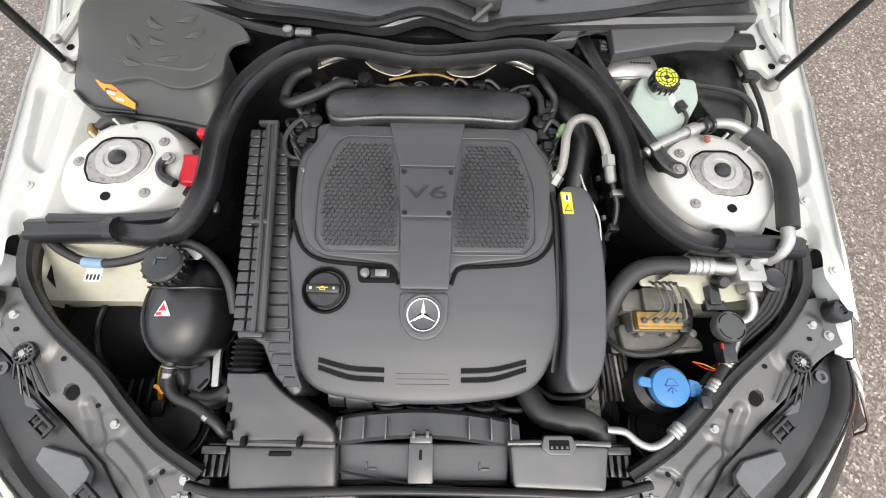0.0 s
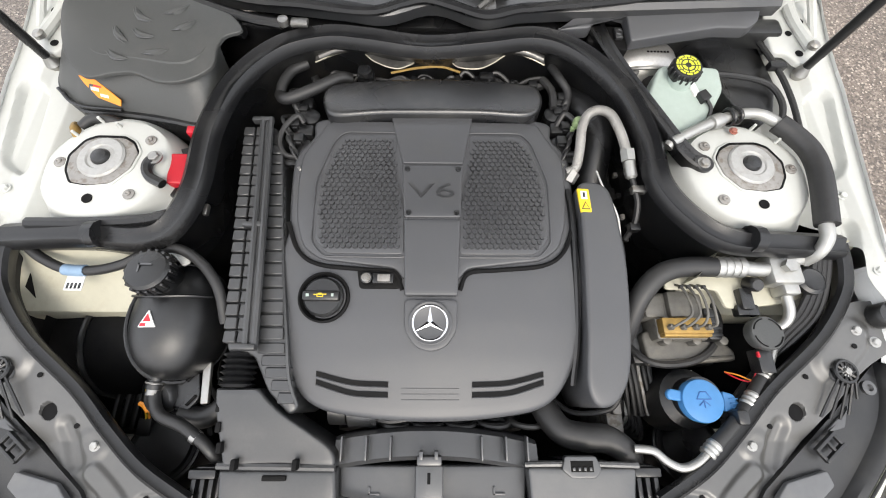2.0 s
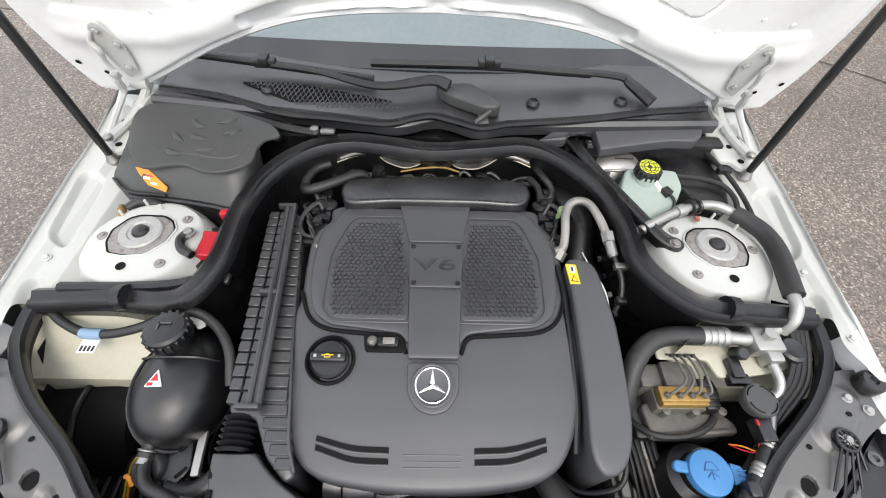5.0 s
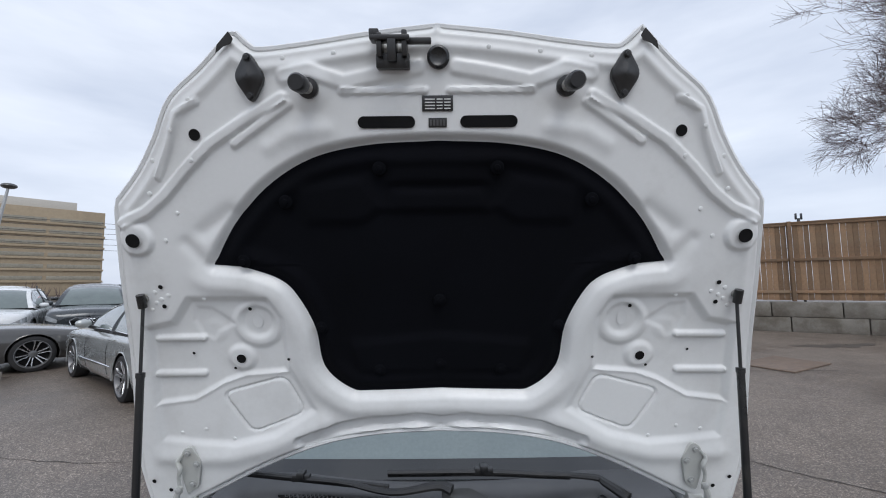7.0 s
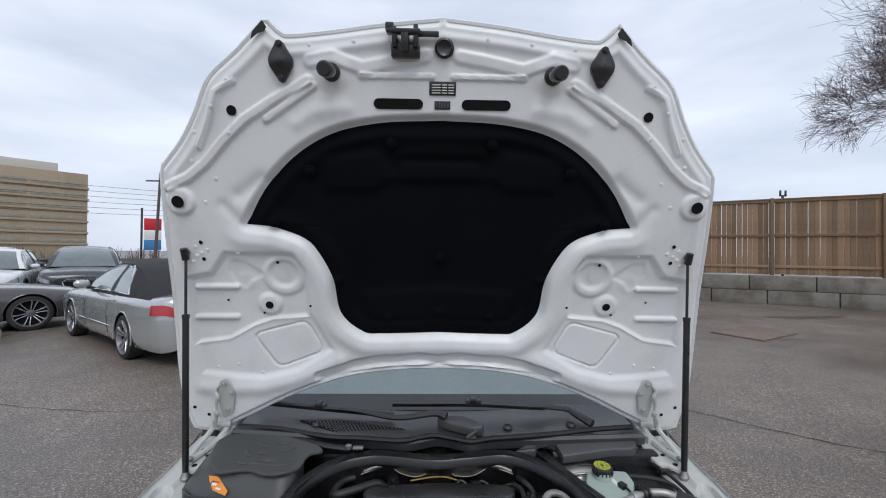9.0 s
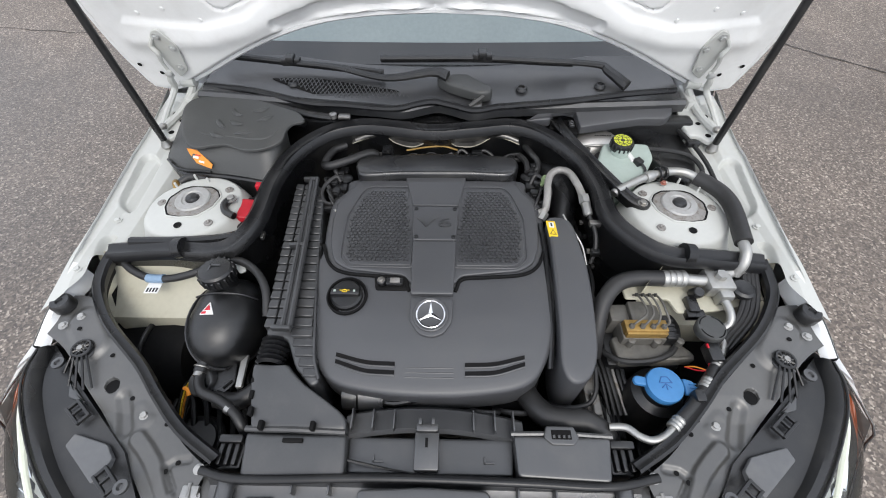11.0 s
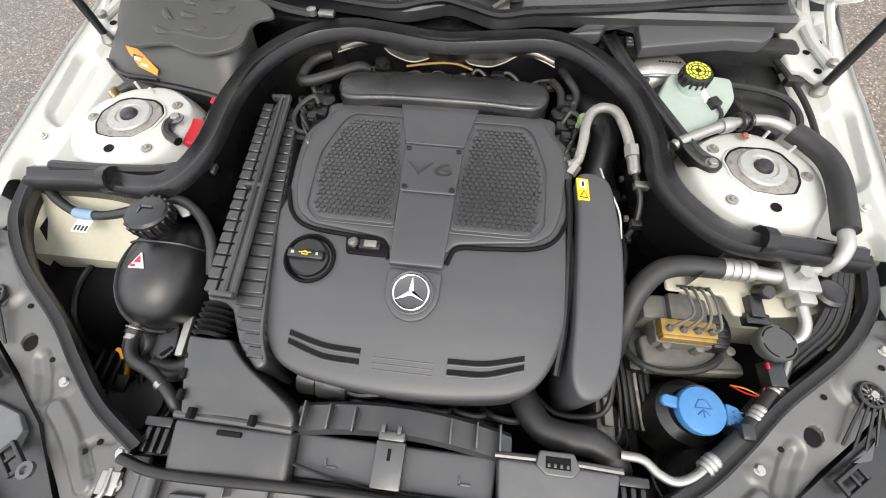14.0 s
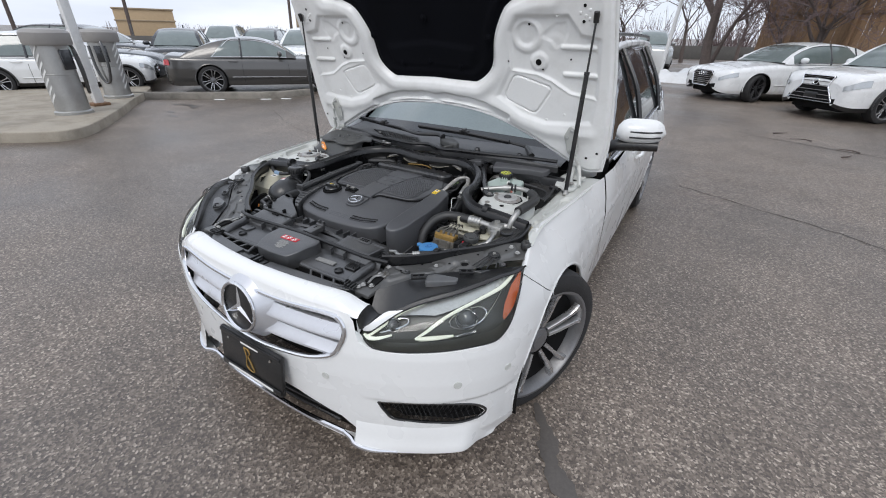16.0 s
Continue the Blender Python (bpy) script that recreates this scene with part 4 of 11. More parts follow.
    part("lamp_return", flip(grid(np.array(rows))), M_PAINT, lamp)
    end_prof = [np.array(q) for q in lip[-2]]
    rows = []
    for j, q in enumerate(end_prof):
        e = lens_point(0.26 * j / (len(end_prof) - 1), 1.0, 0.0) - np.array([0, 0, 0.002])
        rows.append([q + (e - q) * k + np.array([0, 0, -0.022 * math.sin(math.pi * min(1.0, k / 0.65)) if k < 0.65 else 0.004 * math.sin(math.pi * (k - 0.65) / 0.35)]) for k in np.linspace(0, 1, 21)])
    part("corner_gap", flip(grid(np.array(rows)[:, :14])), M_BLACK, lamp, "black gap between lip and lamp")
    part("bumper_corner", flip(grid(np.array(rows)[:, 13:])), M_PAINT, lamp, "white painted tab beside the lamp")
    rim = [tuple(p) for p in LENS_TOP[::4]] + [tuple(p) for p in LENS_LOW[::-4]]
    part("lamp_seal", flip(tube(rim + rim[:1], 0.0024, 6, 3)), M_BLACK, lamp)
    rows = []
    for y in np.linspace(0.545, 0.72, 16):
        e = skin(s_of_y(y), wing_top(np.array(s_of_y(y))))
        rows.append([e + np.array([0.001, 0, -0.004]), e + np.array([-0.004, 0, 0.000]), e + np.array([-0.012, 0, -0.004]), np.array([e[0] - 0.020, e[1], min(e[2] - 0.02, 0.806)])])
    part("wing_edge", flip(grid(np.array(rows))), M_PAINT, car, "white painted edge of the wing beside the lamp")
    # black roof of the lamp behind the lens
    roof_rows = []
    for t in np.linspace(0, 1, 24):
        e = np.array([np.interp(t, np.linspace(0, 1, len(LENS_TOP)), LENS_TOP[:, i]) for i in range(3)])
        inner = np.array([np.interp(t, [0, 0.35, 0.7, 1], [0.452, 0.555, 0.70, 0.805]), np.interp(t, [0, 0.35, 0.7, 1], [0.215, 0.36, 0.475, 0.565]), np.interp(t, [0, 0.35, 1], [0.752, 0.775, 0.785])])
        n = (inner - e) / np.linalg.norm(inner - e)
        roof_rows.append([e + np.array([0, 0, -0.004]), e + n * 0.010 + np.array([0, 0, 0.006]), e + n * 0.020 + np.array([0, 0, 0.004]), e + n * 0.030 + np.array([0, 0, -0.008]), inner, inner - np.array([0, 0, 0.10])])
    part("lamp_roof", flip(grid(np.array(roof_rows)[:, ::-1])), M_BLACK, lamp, "black lamp housing")
    pad = rounded([(0.567, 0.348), (0.588, 0.370), (0.660, 0.388), (0.666, 0.366), (0.584, 0.306), (0.573, 0.320)], 0.004)
    part("access_cover", flip(panel(pad, lambda x, y: 0.781 + 0 * x, 0.02, 0.002)), M_PANEL_L, lamp)
    pad2 = rounded([(0.669, 0.443), (0.728, 0.489), (0.710, 0.453)], 0.004)
    part("access_cover", flip(panel(pad2, lambda x, y: 0.785 + 0 * x, 0.02, 0.002)), M_GREY, lamp)
    for cx, cy, a in ((0.669, 0.424, 36), (0.553, 0.310, 38)):
        m = Matrix.Translation((cx, cy, 0.785)) @ Euler((0, 0, radians(a))).to_matrix().to_4x4()
        clip = join(box(-0.024, 0.024, -0.013, -0.008, 0, 0.008, 0.001), box(-0.024, 0.024, 0.008, 0.013, 0, 0.008, 0.001), box(-0.024, -0.018, -0.012, 0.012, 0, 0.007, 0.001), box(0.0, 0.005, -0.012, 0.012, 0, 0.007, 0.001), box(0.018, 0.024, -0.012, 0.012, 0, 0.007, 0.001))
        part("housing_clip", flip(moved(clip, m)), M_BLACK, lamp)
    for cx, cy in ((0.758, 0.517), (0.514, 0.300)):
        tab = lathe([(0.004, 0), (0.012, 0), (0.012, 0.006), (0.006, 0.007), (0.004, 0.003)], 18, (cx, cy, 0.796))
        part("mount_tab", flip(tab), M_GREY, lamp)

# ---- the open bonnet ----
M_ZINC_H = material("painted_bolt", (0.44, 0.45, 0.44), 0.4, metal=0.2, spread=0.08)
HOOD_O, HOOD_V, HOOD_N = np.array([0, 1.35, 0.89]), np.array([0, -0.2995, 0.9541]), np.array([0, -0.9541, -0.2995])


def on_hood(u, v, w=0.0):
    """A place on the bonnet's inner side: u across, v up from the hinges, w towards the front."""
    u, v, w = np.broadcast_arrays(np.asarray(u, float), np.asarray(v, float), np.asarray(w, float))
    w = w - 0.016 * np.exp(-((v - 0.5) / 0.22) ** 2)
    return HOOD_O + v[..., None] * HOOD_V + w[..., None] * HOOD_N + np.stack([u, 0 * u, 0 * u], axis=-1)


EDGE_LOW = spline([(0, 0.290), (0.18, 0.280), (0.34, 0.250), (0.51, 0.183), (0.70, 0.082), (0.80, 0.035), (0.872, 0.045)], 14)
EDGE_TOP = np.vstack([spline([(0, 1.361), (0.16, 1.345), (0.29, 1.327), (0.41, 1.314), (0.442, 1.322), (0.477, 1.355)], 10), spline([(0.477, 1.355), (0.56, 1.278), (0.648, 1.205), (0.70, 1.112), (0.752, 1.034), (0.822, 0.957)], 10)[1:]])
EDGE_SIDE = spline([(0.872, 0.045), (0.886, 0.20), (0.875, 0.43), (0.861, 0.58), (0.838, 0.81), (0.822, 0.957)], 14)


def along(curve, t):
    s = np.concatenate([[0], np.cumsum(np.hypot(*np.diff(curve, axis=0).T))])
    s /= s[-1]
    return np.stack([np.interp(t, s, curve[:, 0]), np.interp(t, s, curve[:, 1])], axis=-1)


NS, NT = 220, 270
sg, tg = np.linspace(0, 1, NS), np.linspace(0, 1, NT)
low, top_, side = along(EDGE_LOW, sg), along(EDGE_TOP, sg), along(EDGE_SIDE, tg)
mid_ = np.stack([np.zeros(NT), np.interp(tg, [0, 1], [0.290, 1.361])], axis=-1)
S, T = sg[:, None, None], tg[None, :, None]
coons = (1 - T) * low[:, None] + T * top_[:, None] + (1 - S) * mid_[None] + S * side[None] - ((1 - S) * (1 - T) * low[0] + S * (1 - T) * low[-1] + (1 - S) * T * top_[0] + S * T * top_[-1])
HU, HVV = coons[..., 0], coons[..., 1]
RIM = np.vstack([EDGE_LOW, EDGE_SIDE[1:], EDGE_TOP[::-1][1:]])
INSUL = spline([(0, 1.098), (0.174, 1.089), (0.316, 1.057), (0.434, 0.987), (0.529, 0.885), (0.588, 0.790)], 6).tolist() + spline([(0.51, 0.783), (0.423, 0.749), (0.380, 0.700), (0.341, 0.606), (0.324, 0.488), (0.256, 0.422), (0.192, 0.415), (0, 0.421)], 6).tolist()
INSUL_FULL = INSUL + [[-u, v] for u, v in INSUL[-2:0:-1]]


def bead(pts, wide, high):
    d = line_dist(HU, HVV, pts)
    return high * (1 - smoothstep(wide * 0.40, wide * 0.90, d))


def boss(u, v, r, high, soft=0.007):
    return high * (1 - smoothstep(r - soft, r + soft, np.hypot(HU - u, HVV - v)))


d_in = signed(HU, HVV, INSUL_FULL)
d_rim = line_dist(HU, HVV, RIM[: -1])
w = 0.026 * smoothstep(0.0, 0.028, d_in) - 0.026
w += 0.010 * np.exp(-((d_in - 0.050) / 0.026) ** 2) * smoothstep(0.80, 0.72, HVV)
w -= 0.018 * (1 - smoothstep(0.004, 0.020, d_rim))
w += 0.007 * np.exp(-((d_rim - 0.045) / 0.012) ** 2) * smoothstep(0.5, 0.9, HVV)
pocket = [(0.428, 0.640), (0.462, 0.697), (0.672, 0.697), (0.725, 0.628), (0.80, 0.612), (0.81, 0.380), (0.70, 0.395), (0.61, 0.446), (0.55, 0.468), (0.43, 0.478)]
pocket2 = [(0.36, 0.36), (0.425, 0.49), (0.55, 0.49), (0.62, 0.46), (0.70, 0.41), (0.81, 0.39), (0.80, 0.275), (0.70, 0.262), (0.60, 0.255), (0.48, 0.285)]
m_up = 1 - smoothstep(-0.012, 0.012, signed(HU, HVV, pocket))
w -= np.maximum(0.017 * m_up, (1 - m_up) * 0.010 * (1 - smoothstep(-0.012, 0.012, signed(HU, HVV, pocket2))))
w -= 0.005 * (1 - smoothstep(-0.008, 0.008, signed(HU, HVV, [(0.560, 0.622), (0.620, 0.668), (0.662, 0.672), (0.672, 0.632), (0.655, 0.590), (0.625, 0.575), (0.610, 0.600)])))
w += 0.011 * np.exp(-(line_dist(HU, HVV, [(0.335, 0.322), (0.487, 0.248), (0.604, 0.216), (0.717, 0.214), (0.80, 0.22)]) / 0.028) ** 2)
w += boss(0.499, 0.620, 0.066, 0.008, 0.010) - boss(0.499, 0.628, 0.045, 0.010, 0.010) + boss(0.555, 0.519, 0.036, 0.010, 0.010) + boss(0.620, 0.60, 0.03, 0.003, 0.012)
w += bead([(0.655, 0.580), (0.780, 0.579)], 0.013, 0.010) + bead([(0.668, 0.472), (0.795, 0.471)], 0.013, 0.010)
w += boss(0.771, 0.863, 0.040, 0.012)
w += bead([(0.80, 0.905), (0.735, 0.935), (0.683, 0.975), (0.62, 1.04), (0.556, 1.097), (0.46, 1.155), (0.37, 1.203)], 0.020, 0.012)
w += bead([(0.358, 1.188), (0.494, 1.099)], 0.016, 0.009)
w += bead([(0.03, 1.217), (0.225, 1.216)], 0.012, 0.007)
w += bead([(0.045, 1.268), (0.12, 1.256), (0.22, 1.236), (0.30, 1.262), (0.36, 1.25)], 0.026, 0.008)
w += boss(0.306, 1.227, 0.045, 0.010, 0.02)
w += bead([(0.575, 1.195), (0.63, 1.17), (0.655, 1.09), (0.69, 1.02)], 0.012, 0.006)
w -= 0.009 * np.exp(-(line_dist(HU, HVV, [(0.53, 0.93), (0.60, 0.88)]) / 0.022) ** 2) + 0.007 * np.exp(-(line_dist(HU, HVV, [(0.61, 0.80), (0.65, 0.85)]) / 0.018) ** 2)
w += 0.006 * np.exp(-(line_dist(HU, HVV, [(0.27, 1.13), (0.36, 1.12), (0.41, 1.09)]) / 0.020) ** 2)
w -= bead([(0.0, 0.318), (0.07, 0.330), (0.13, 0.320), (0.20, 0.318), (0.30, 0.296), (0.40, 0.262)], 0.030, 0.020)
patch = [(0.388, 0.352), (0.440, 0.462), (0.622, 0.412), (0.545, 0.288)]
w -= 0.006 * (1 - smoothstep(0.0015, 0.005, line_dist(HU, HVV, rounded(patch, 0.03).tolist() + [rounded(patch, 0.03)[0].tolist()])))
w = 0.85 * w
right = on_hood(HU, HVV, w)
left = right[::-1].copy()
left[..., 0] *= -1
inner = np.concatenate([left[:-1], right])
ob_hood = part("bonnet", grid(inner), M_HOOD, car, "open white bonnet seen from its inner side")
wo = -0.045 - 0.03 * smoothstep(0.2, 0.9, 1 - np.abs(HU) / 0.9) + 0.032 * (1 - smoothstep(0.0, 0.06, d_rim))
oright = on_hood(HU, HVV, wo)
oleft = oright[::-1].copy()
oleft[..., 0] *= -1
part("bonnet_skin", grid(np.concatenate([oleft[:-1], oright])[::2, ::2][:, ::-1]), M_PAINT, ob_hood)
hem = [tuple(p) for p in on_hood(np.concatenate([RIM[:, 0], -RIM[::-1, 0]])[::3], np.concatenate([RIM[:, 1], RIM[::-1, 1]])[::3], -0.018)]
part("hem", tube(hem + hem[:1], 0.007, 6, 1, smooth_path=False), M_PAINT, ob_hood, "folded hem of the bonnet edge")

def hood_w(u, v):
    i = int(np.argmin((HU - abs(u)) ** 2 + (HVV - v) ** 2))
    return float(w.reshape(-1)[i])


# insulation mat with quilted hollows and plastic studs
iu, iv = np.array(INSUL_FULL).T
cu, cv = 0.0, 0.80
rows = []
for k in np.linspace(1.015, 0.0, 46):
    uu, vv = cu + (iu - cu) * k, cv + (iv - cv) * k
    dd = -signed(uu, vv, INSUL_FULL)
    ww = -0.020 + 0.014 * smoothstep(0.0, 0.03, dd) - 0.010 * smoothstep(0.03, 0.06, dd)
    for pocket3 in ([(-0.36, 0.99), (-0.19, 1.01), (-0.14, 0.94), (-0.20, 0.90), (-0.34, 0.90)], [(0.36, 0.99), (0.19, 1.01), (0.14, 0.94), (0.20, 0.90), (0.34, 0.90)], [(-0.13, 1.06), (0.13, 1.06), (0.13, 1.0), (-0.13, 1.0)], [(-0.25, 0.56), (0, 0.585), (0.25, 0.56), (0.23, 0.47), (-0.23, 0.47)], [(-0.11, 0.98), (0.11, 0.98), (0.13, 0.93), (-0.13, 0.93)]):
        ww = ww + 0.010 * (1 - smoothstep(-0.012, 0.012, signed(uu, vv, pocket3)))
    rows.append(on_hood(uu, vv, ww))
part("insulation_mat", grid(np.array(rows), closed_v=True), M_FELT, ob_hood, "black felt insulation mat")
for u, v in ((0, 0.688), (0, 0.497), (0.17, 0.480), (-0.17, 0.480), (0.323, 0.61), (-0.323, 0.61), (0.51, 0.801), (-0.51, 0.801), (0.386, 0.955), (-0.386, 0.955), (0.146, 1.036), (-0.146, 1.036)):
    at = on_hood(u, v, -0.008)
    part("stud", lathe([(0.018, 0), (0.016, 0.004), (0.008, 0.006), (0.007, 0.010), (0.0001, 0.011)], 16, at, HOOD_N), M_FELT, ob_hood)
# openings and small hardware
# Bonnet holes are flat near-black pieces, their inner shade only colour.
M_HOLE = M_DARK
def hood_hole(u, v, r, w_=0.0, rv=None):
    rv = rv or r
    w_ = max(hood_w(abs(u) + a * r, v + b * rv) for a, b in ((0, 0), (1, 0), (-1, 0), (0, 1), (0, -1)))
    t = np.linspace(0, 2 * np.pi, 20, endpoint=False)
    a = on_hood(u + r * np.cos(t), v + rv * np.sin(t), w_ + 0.0025)
    c = on_hood(u, v, w_ + 0.001)
    return from_arrays(np.vstack([a, c[None]]), [(i, (i + 1) % 20, 20) for i in range(20)])


for sx in (1, -1):
    for u, v, r, h in ((0.771, 0.863, 0.018, 0.013), (0.555, 0.519, 0.013, -0.003), (0.588, 1.120, 0.014, 0.001), (0.513, 0.667, 0.005, -0.014), (0.42, 0.52, 0.004, 0.010), (0.575, 0.49, 0.004, -0.015), (0.69, 0.533, 0.004, -0.015), (0.735, 0.735, 0.006, 0.001), (0.735, 0.68, 0.006, 0.001), (0.80, 0.11, 0.006, 0.001), (0.845, 0.14, 0.006, 0.001)):
        part("hole", hood_hole(sx * u, v, r, h), M_HOLE, ob_hood, "dark round hole")
    part("hole", hood_hole(sx * 0.499, 0.630, 0.014, 0, 0.021), M_HOOD, ob_hood, "pressed oval dimple")
    part("slot", join(hood_hole(sx * 0.068, 1.145, 0.014, 0.004), from_arrays(on_hood(np.array([0.068, 0.178, 0.178, 0.068]) * sx, np.array([1.131, 1.131, 1.159, 1.159]), hood_w(0.12, 1.145) + 0.003), [(0, 1, 2, 3)]), hood_hole(sx * 0.178, 1.145, 0.014, 0.004)), M_HOLE, ob_hood, "long dark slot")
    for u, v in ((0.72, 0.98), (0.66, 0.93), (0.60, 1.06), (0.70, 1.06), (0.64, 1.13), (0.59, 1.20), (0.36, 1.29), (0.24, 1.30), (0.12, 1.31), (0.70, 0.86), (0.63, 0.70), (0.60, 0.27), (0.68, 0.30), (0.74, 0.70), (0.755, 0.72), (0.72, 0.71), (0.755, 0.69), (0.77, 0.67), (0.75, 0.29)):
        part("spot_weld", lathe([(0.006, 0), (0.005, 0.002), (0.0001, 0.003)], 10, on_hood(sx * u, v, hood_w(u, v)), HOOD_N), M_HOOD, ob_hood)
    tip = [(0.477, 1.347), (0.466, 1.330), (0.474, 1.320), (0.490, 1.314), (0.512, 1.300), (0.505, 1.318)]
    part("corner_cap", from_arrays([tuple(on_hood(sx * u, v, hood_w(0.47, 1.32) + 0.006 + 0.003 * (i % 2))) for i, (u, v) in enumerate(tip)], [tuple(range(6))] if sx == 1 else [tuple(range(5, -1, -1))]), M_TINT, ob_hood, "dark glossy cap in the bonnet corner")
    # rubber buffer on a threaded pin, diamond catch
    at = on_hood(sx * 0.302, 1.222, hood_w(0.302, 1.222))
    pin = part("buffer_pin", lathe([(0.024, 0), (0.024, 0.008), (0.012, 0.010), (0.012, 0.05), (0.020, 0.052), (0.020, 0.080), (0.016, 0.086), (0.0001, 0.086)], 20, at, HOOD_N), M_BLACK, ob_hood, "black rubber buffer on a threaded pin")
    threads = join(*[ring(0.0125, 0.0022, tuple(np.array(at) + HOOD_N * (0.014 + 0.006 * k)), HOOD_N, 16, 6) for k in range(6)])
    part("thread", threads, M_STEEL, pin)
    dia = rounded([(-0.038, 0), (0, 0.062), (0.038, 0), (0, -0.062)], 0.02)
    m = Matrix.Translation(on_hood(sx * 0.437, 1.247, hood_w(0.437, 1.247) + 0.002)) @ Matrix(((1, 0, 0), tuple(HOOD_V), tuple(HOOD_N))).transposed().to_4x4()
    cat = part("catch_plate", moved(panel(dia, lambda x, y: 0.012 + 0.010 * np.exp(-(x * x + y * y) / 0.0005), 0.012, 0.004), m), M_BLACK, ob_hood, "black diamond-shaped catch plate")
    for dv in (0.042, -0.042):
        part("screw", moved(bolt_shape((0, dv, 0.012), 0.007), m), M_BLACK, cat)
    # hinge arm
    hw_ = hood_w(0.735, 0.18)
    leaf = rounded([(sx * u, v) for u, v in ((0.748, 0.100), (0.755, 0.150), (0.756, 0.222), (0.738, 0.252), (0.716, 0.262), (0.692, 0.210), (0.702, 0.175), (0.712, 0.126))], 0.010)
    ml = Matrix.Translation(on_hood(0, 0, hw_ + 0.002)) @ Matrix(((1, 0, 0), tuple(HOOD_V), tuple(HOOD_N))).transposed().to_4x4()
    hinge = part("hinge", moved(panel(leaf, lambda x, y: 0.005 + 0 * x, 0.006, 0.002, 4), ml), M_INNER, ob_hood, "white painted bonnet hinge")
    for bu_, bv_ in ((0.728, 0.240), (0.707, 0.204), (0.727, 0.138)):
        part("bolt", moved(bolt_shape((sx * bu_, bv_, 0.005), 0.0075), ml), M_ZINC_H, hinge)
    edge_ = [on_hood(sx * u, v, hw_ + w_) for u, v, w_ in ((0.742, 0.236, 0.010), (0.756, 0.216, 0.016), (0.748, 0.196, 0.022), (0.758, 0.165, 0.020), (0.756, 0.120, 0.022))]
    part("hinge_arm", tube(edge_, [0.004, 0.006, 0.007, 0.005, 0.005], 8), M_INNER, hinge)
    part("hinge_arm", tube([on_hood(sx * 0.752, 0.142, hw_ + 0.026), on_hood(sx * 0.764, 0.115, hw_ + 0.030), (sx * 0.778, 1.30, 0.955), (sx * 0.800, 1.26, 0.915), (sx * 0.812, 1.22, 0.888)], [0.006, 0.009, 0.009, 0.008, 0.008], 8), M_INNER, hinge)
    part("hinge_pin", moved(lathe([(0.009, 0), (0.009, 0.006), (0.005, 0.009), (0.0001, 0.009)], 14, (sx * 0.752, 0.140, 0.030)), ml), M_ZINC_H, hinge)
    part("hinge_knuckle", join(lathe([(0.016, -0.02), (0.016, 0.02)], 14, (sx * 0.752, 1.34, 0.955), (1, 0, 0)), lathe([(0.014, -0.02), (0.014, 0.02)], 14, (sx * 0.765, 1.318, 0.90), (1, 0, 0)), box(sx * 0.765 - 0.03, sx * 0.765 + 0.03, 1.22, 1.36, 0.848, 0.868, 0.006), box(sx * 0.79 - 0.014, sx * 0.79 + 0.014, 1.20, 1.30, 0.86, 0.90, 0.008), box(sx * 0.745 - 0.012, sx * 0.745 + 0.012, 1.28, 1.38, 0.86, 0.93, 0.008)), M_INNER, hinge)
    flip_h = (lambda s: s) if sx == 1 else mirrored
    link = spline([(0.715, 1.301), (0.744, 1.354), (0.777, 1.360), (0.774, 1.303), (0.817, 1.315), (0.792, 1.254), (0.806, 1.190), (0.791, 1.160), (0.764, 1.153), (0.741, 1.175), (0.716, 1.179), (0.709, 1.212), (0.705, 1.241)], 4, closed=True)
    plate_h = part("hinge_link", flip_h(panel(link, lambda x, y: 0.893 + 0.14 * (y - 1.2), 0.012, 0.004, 5, mid=(0.755, 1.245))), M_INNER, hinge, "pressed white hinge link with holes")
    for hx, hy, hr in ((0.735, 1.317, 0.008), (0.760, 1.277, 0.008), (0.728, 1.242, 0.009), (0.753, 1.223, 0.007), (0.780, 1.253, 0.010), (0.767, 1.175, 0.008)):
        part("hole", lathe([(hr, 0.0), (hr, 0.0012), (0.0001, 0.0012)], 14, (sx * hx, hy, 0.8935 + 0.14 * (hy - 1.2))), M_DARK, plate_h)
    part("hinge_link", flip_h(tube([(0.742, 1.36, 0.955), (0.752, 1.31, 0.922), (0.762, 1.25, 0.908), (0.785, 1.18, 0.900)], [0.009, 0.012, 0.010, 0.010], 8)), M_INNER, hinge)
    part("hinge_pin", lathe([(0.011, 0), (0.011, 0.008), (0.006, 0.012), (0.0001, 0.012)], 14, (sx * 0.785, 1.18, 0.902)), M_STEEL, hinge)
    # gas strut
    topp, bot = np.array((sx * 0.783, 1.139, 1.560)), np.array((sx * 0.776, 1.143, 0.918))
    k = topp + (bot - topp) * 0.315
    strut = part("gas_strut", tube([k, bot], 0.0095, 14), M_BLACK, ob_hood, "black gas strut")
    part("rod", tube([topp, k], 0.0042, 10), M_BLACK, strut)
    part("collar", lathe([(0.011, 0), (0.011, 0.012), (0.0001, 0.014)], 12, k, (0, 0, 1)), M_BLACK, strut)
    part("end_cap", tube([bot, bot - np.array([0, 0, 0.03])], 0.009, 10), M_BLACK, strut)
    part("end_cap", join(tube([topp + np.array([0, -0.012, 0.012]), topp - np.array([0, 0, 0.022])], 0.0105, 10)), M_BLACK, strut)
    part("ball_stud", lathe([(0.010, 0), (0.010, 0.05)], 12, topp, -HOOD_N), M_STEEL, strut)
    part("ball_stud", lathe([(0.012, 0), (0.016, 0.012), (0.008, 0.03), (0.008, 0.05)], 12, bot - np.array([0, 0, 0.06]), (0, 0, 1)), M_STEEL, strut)
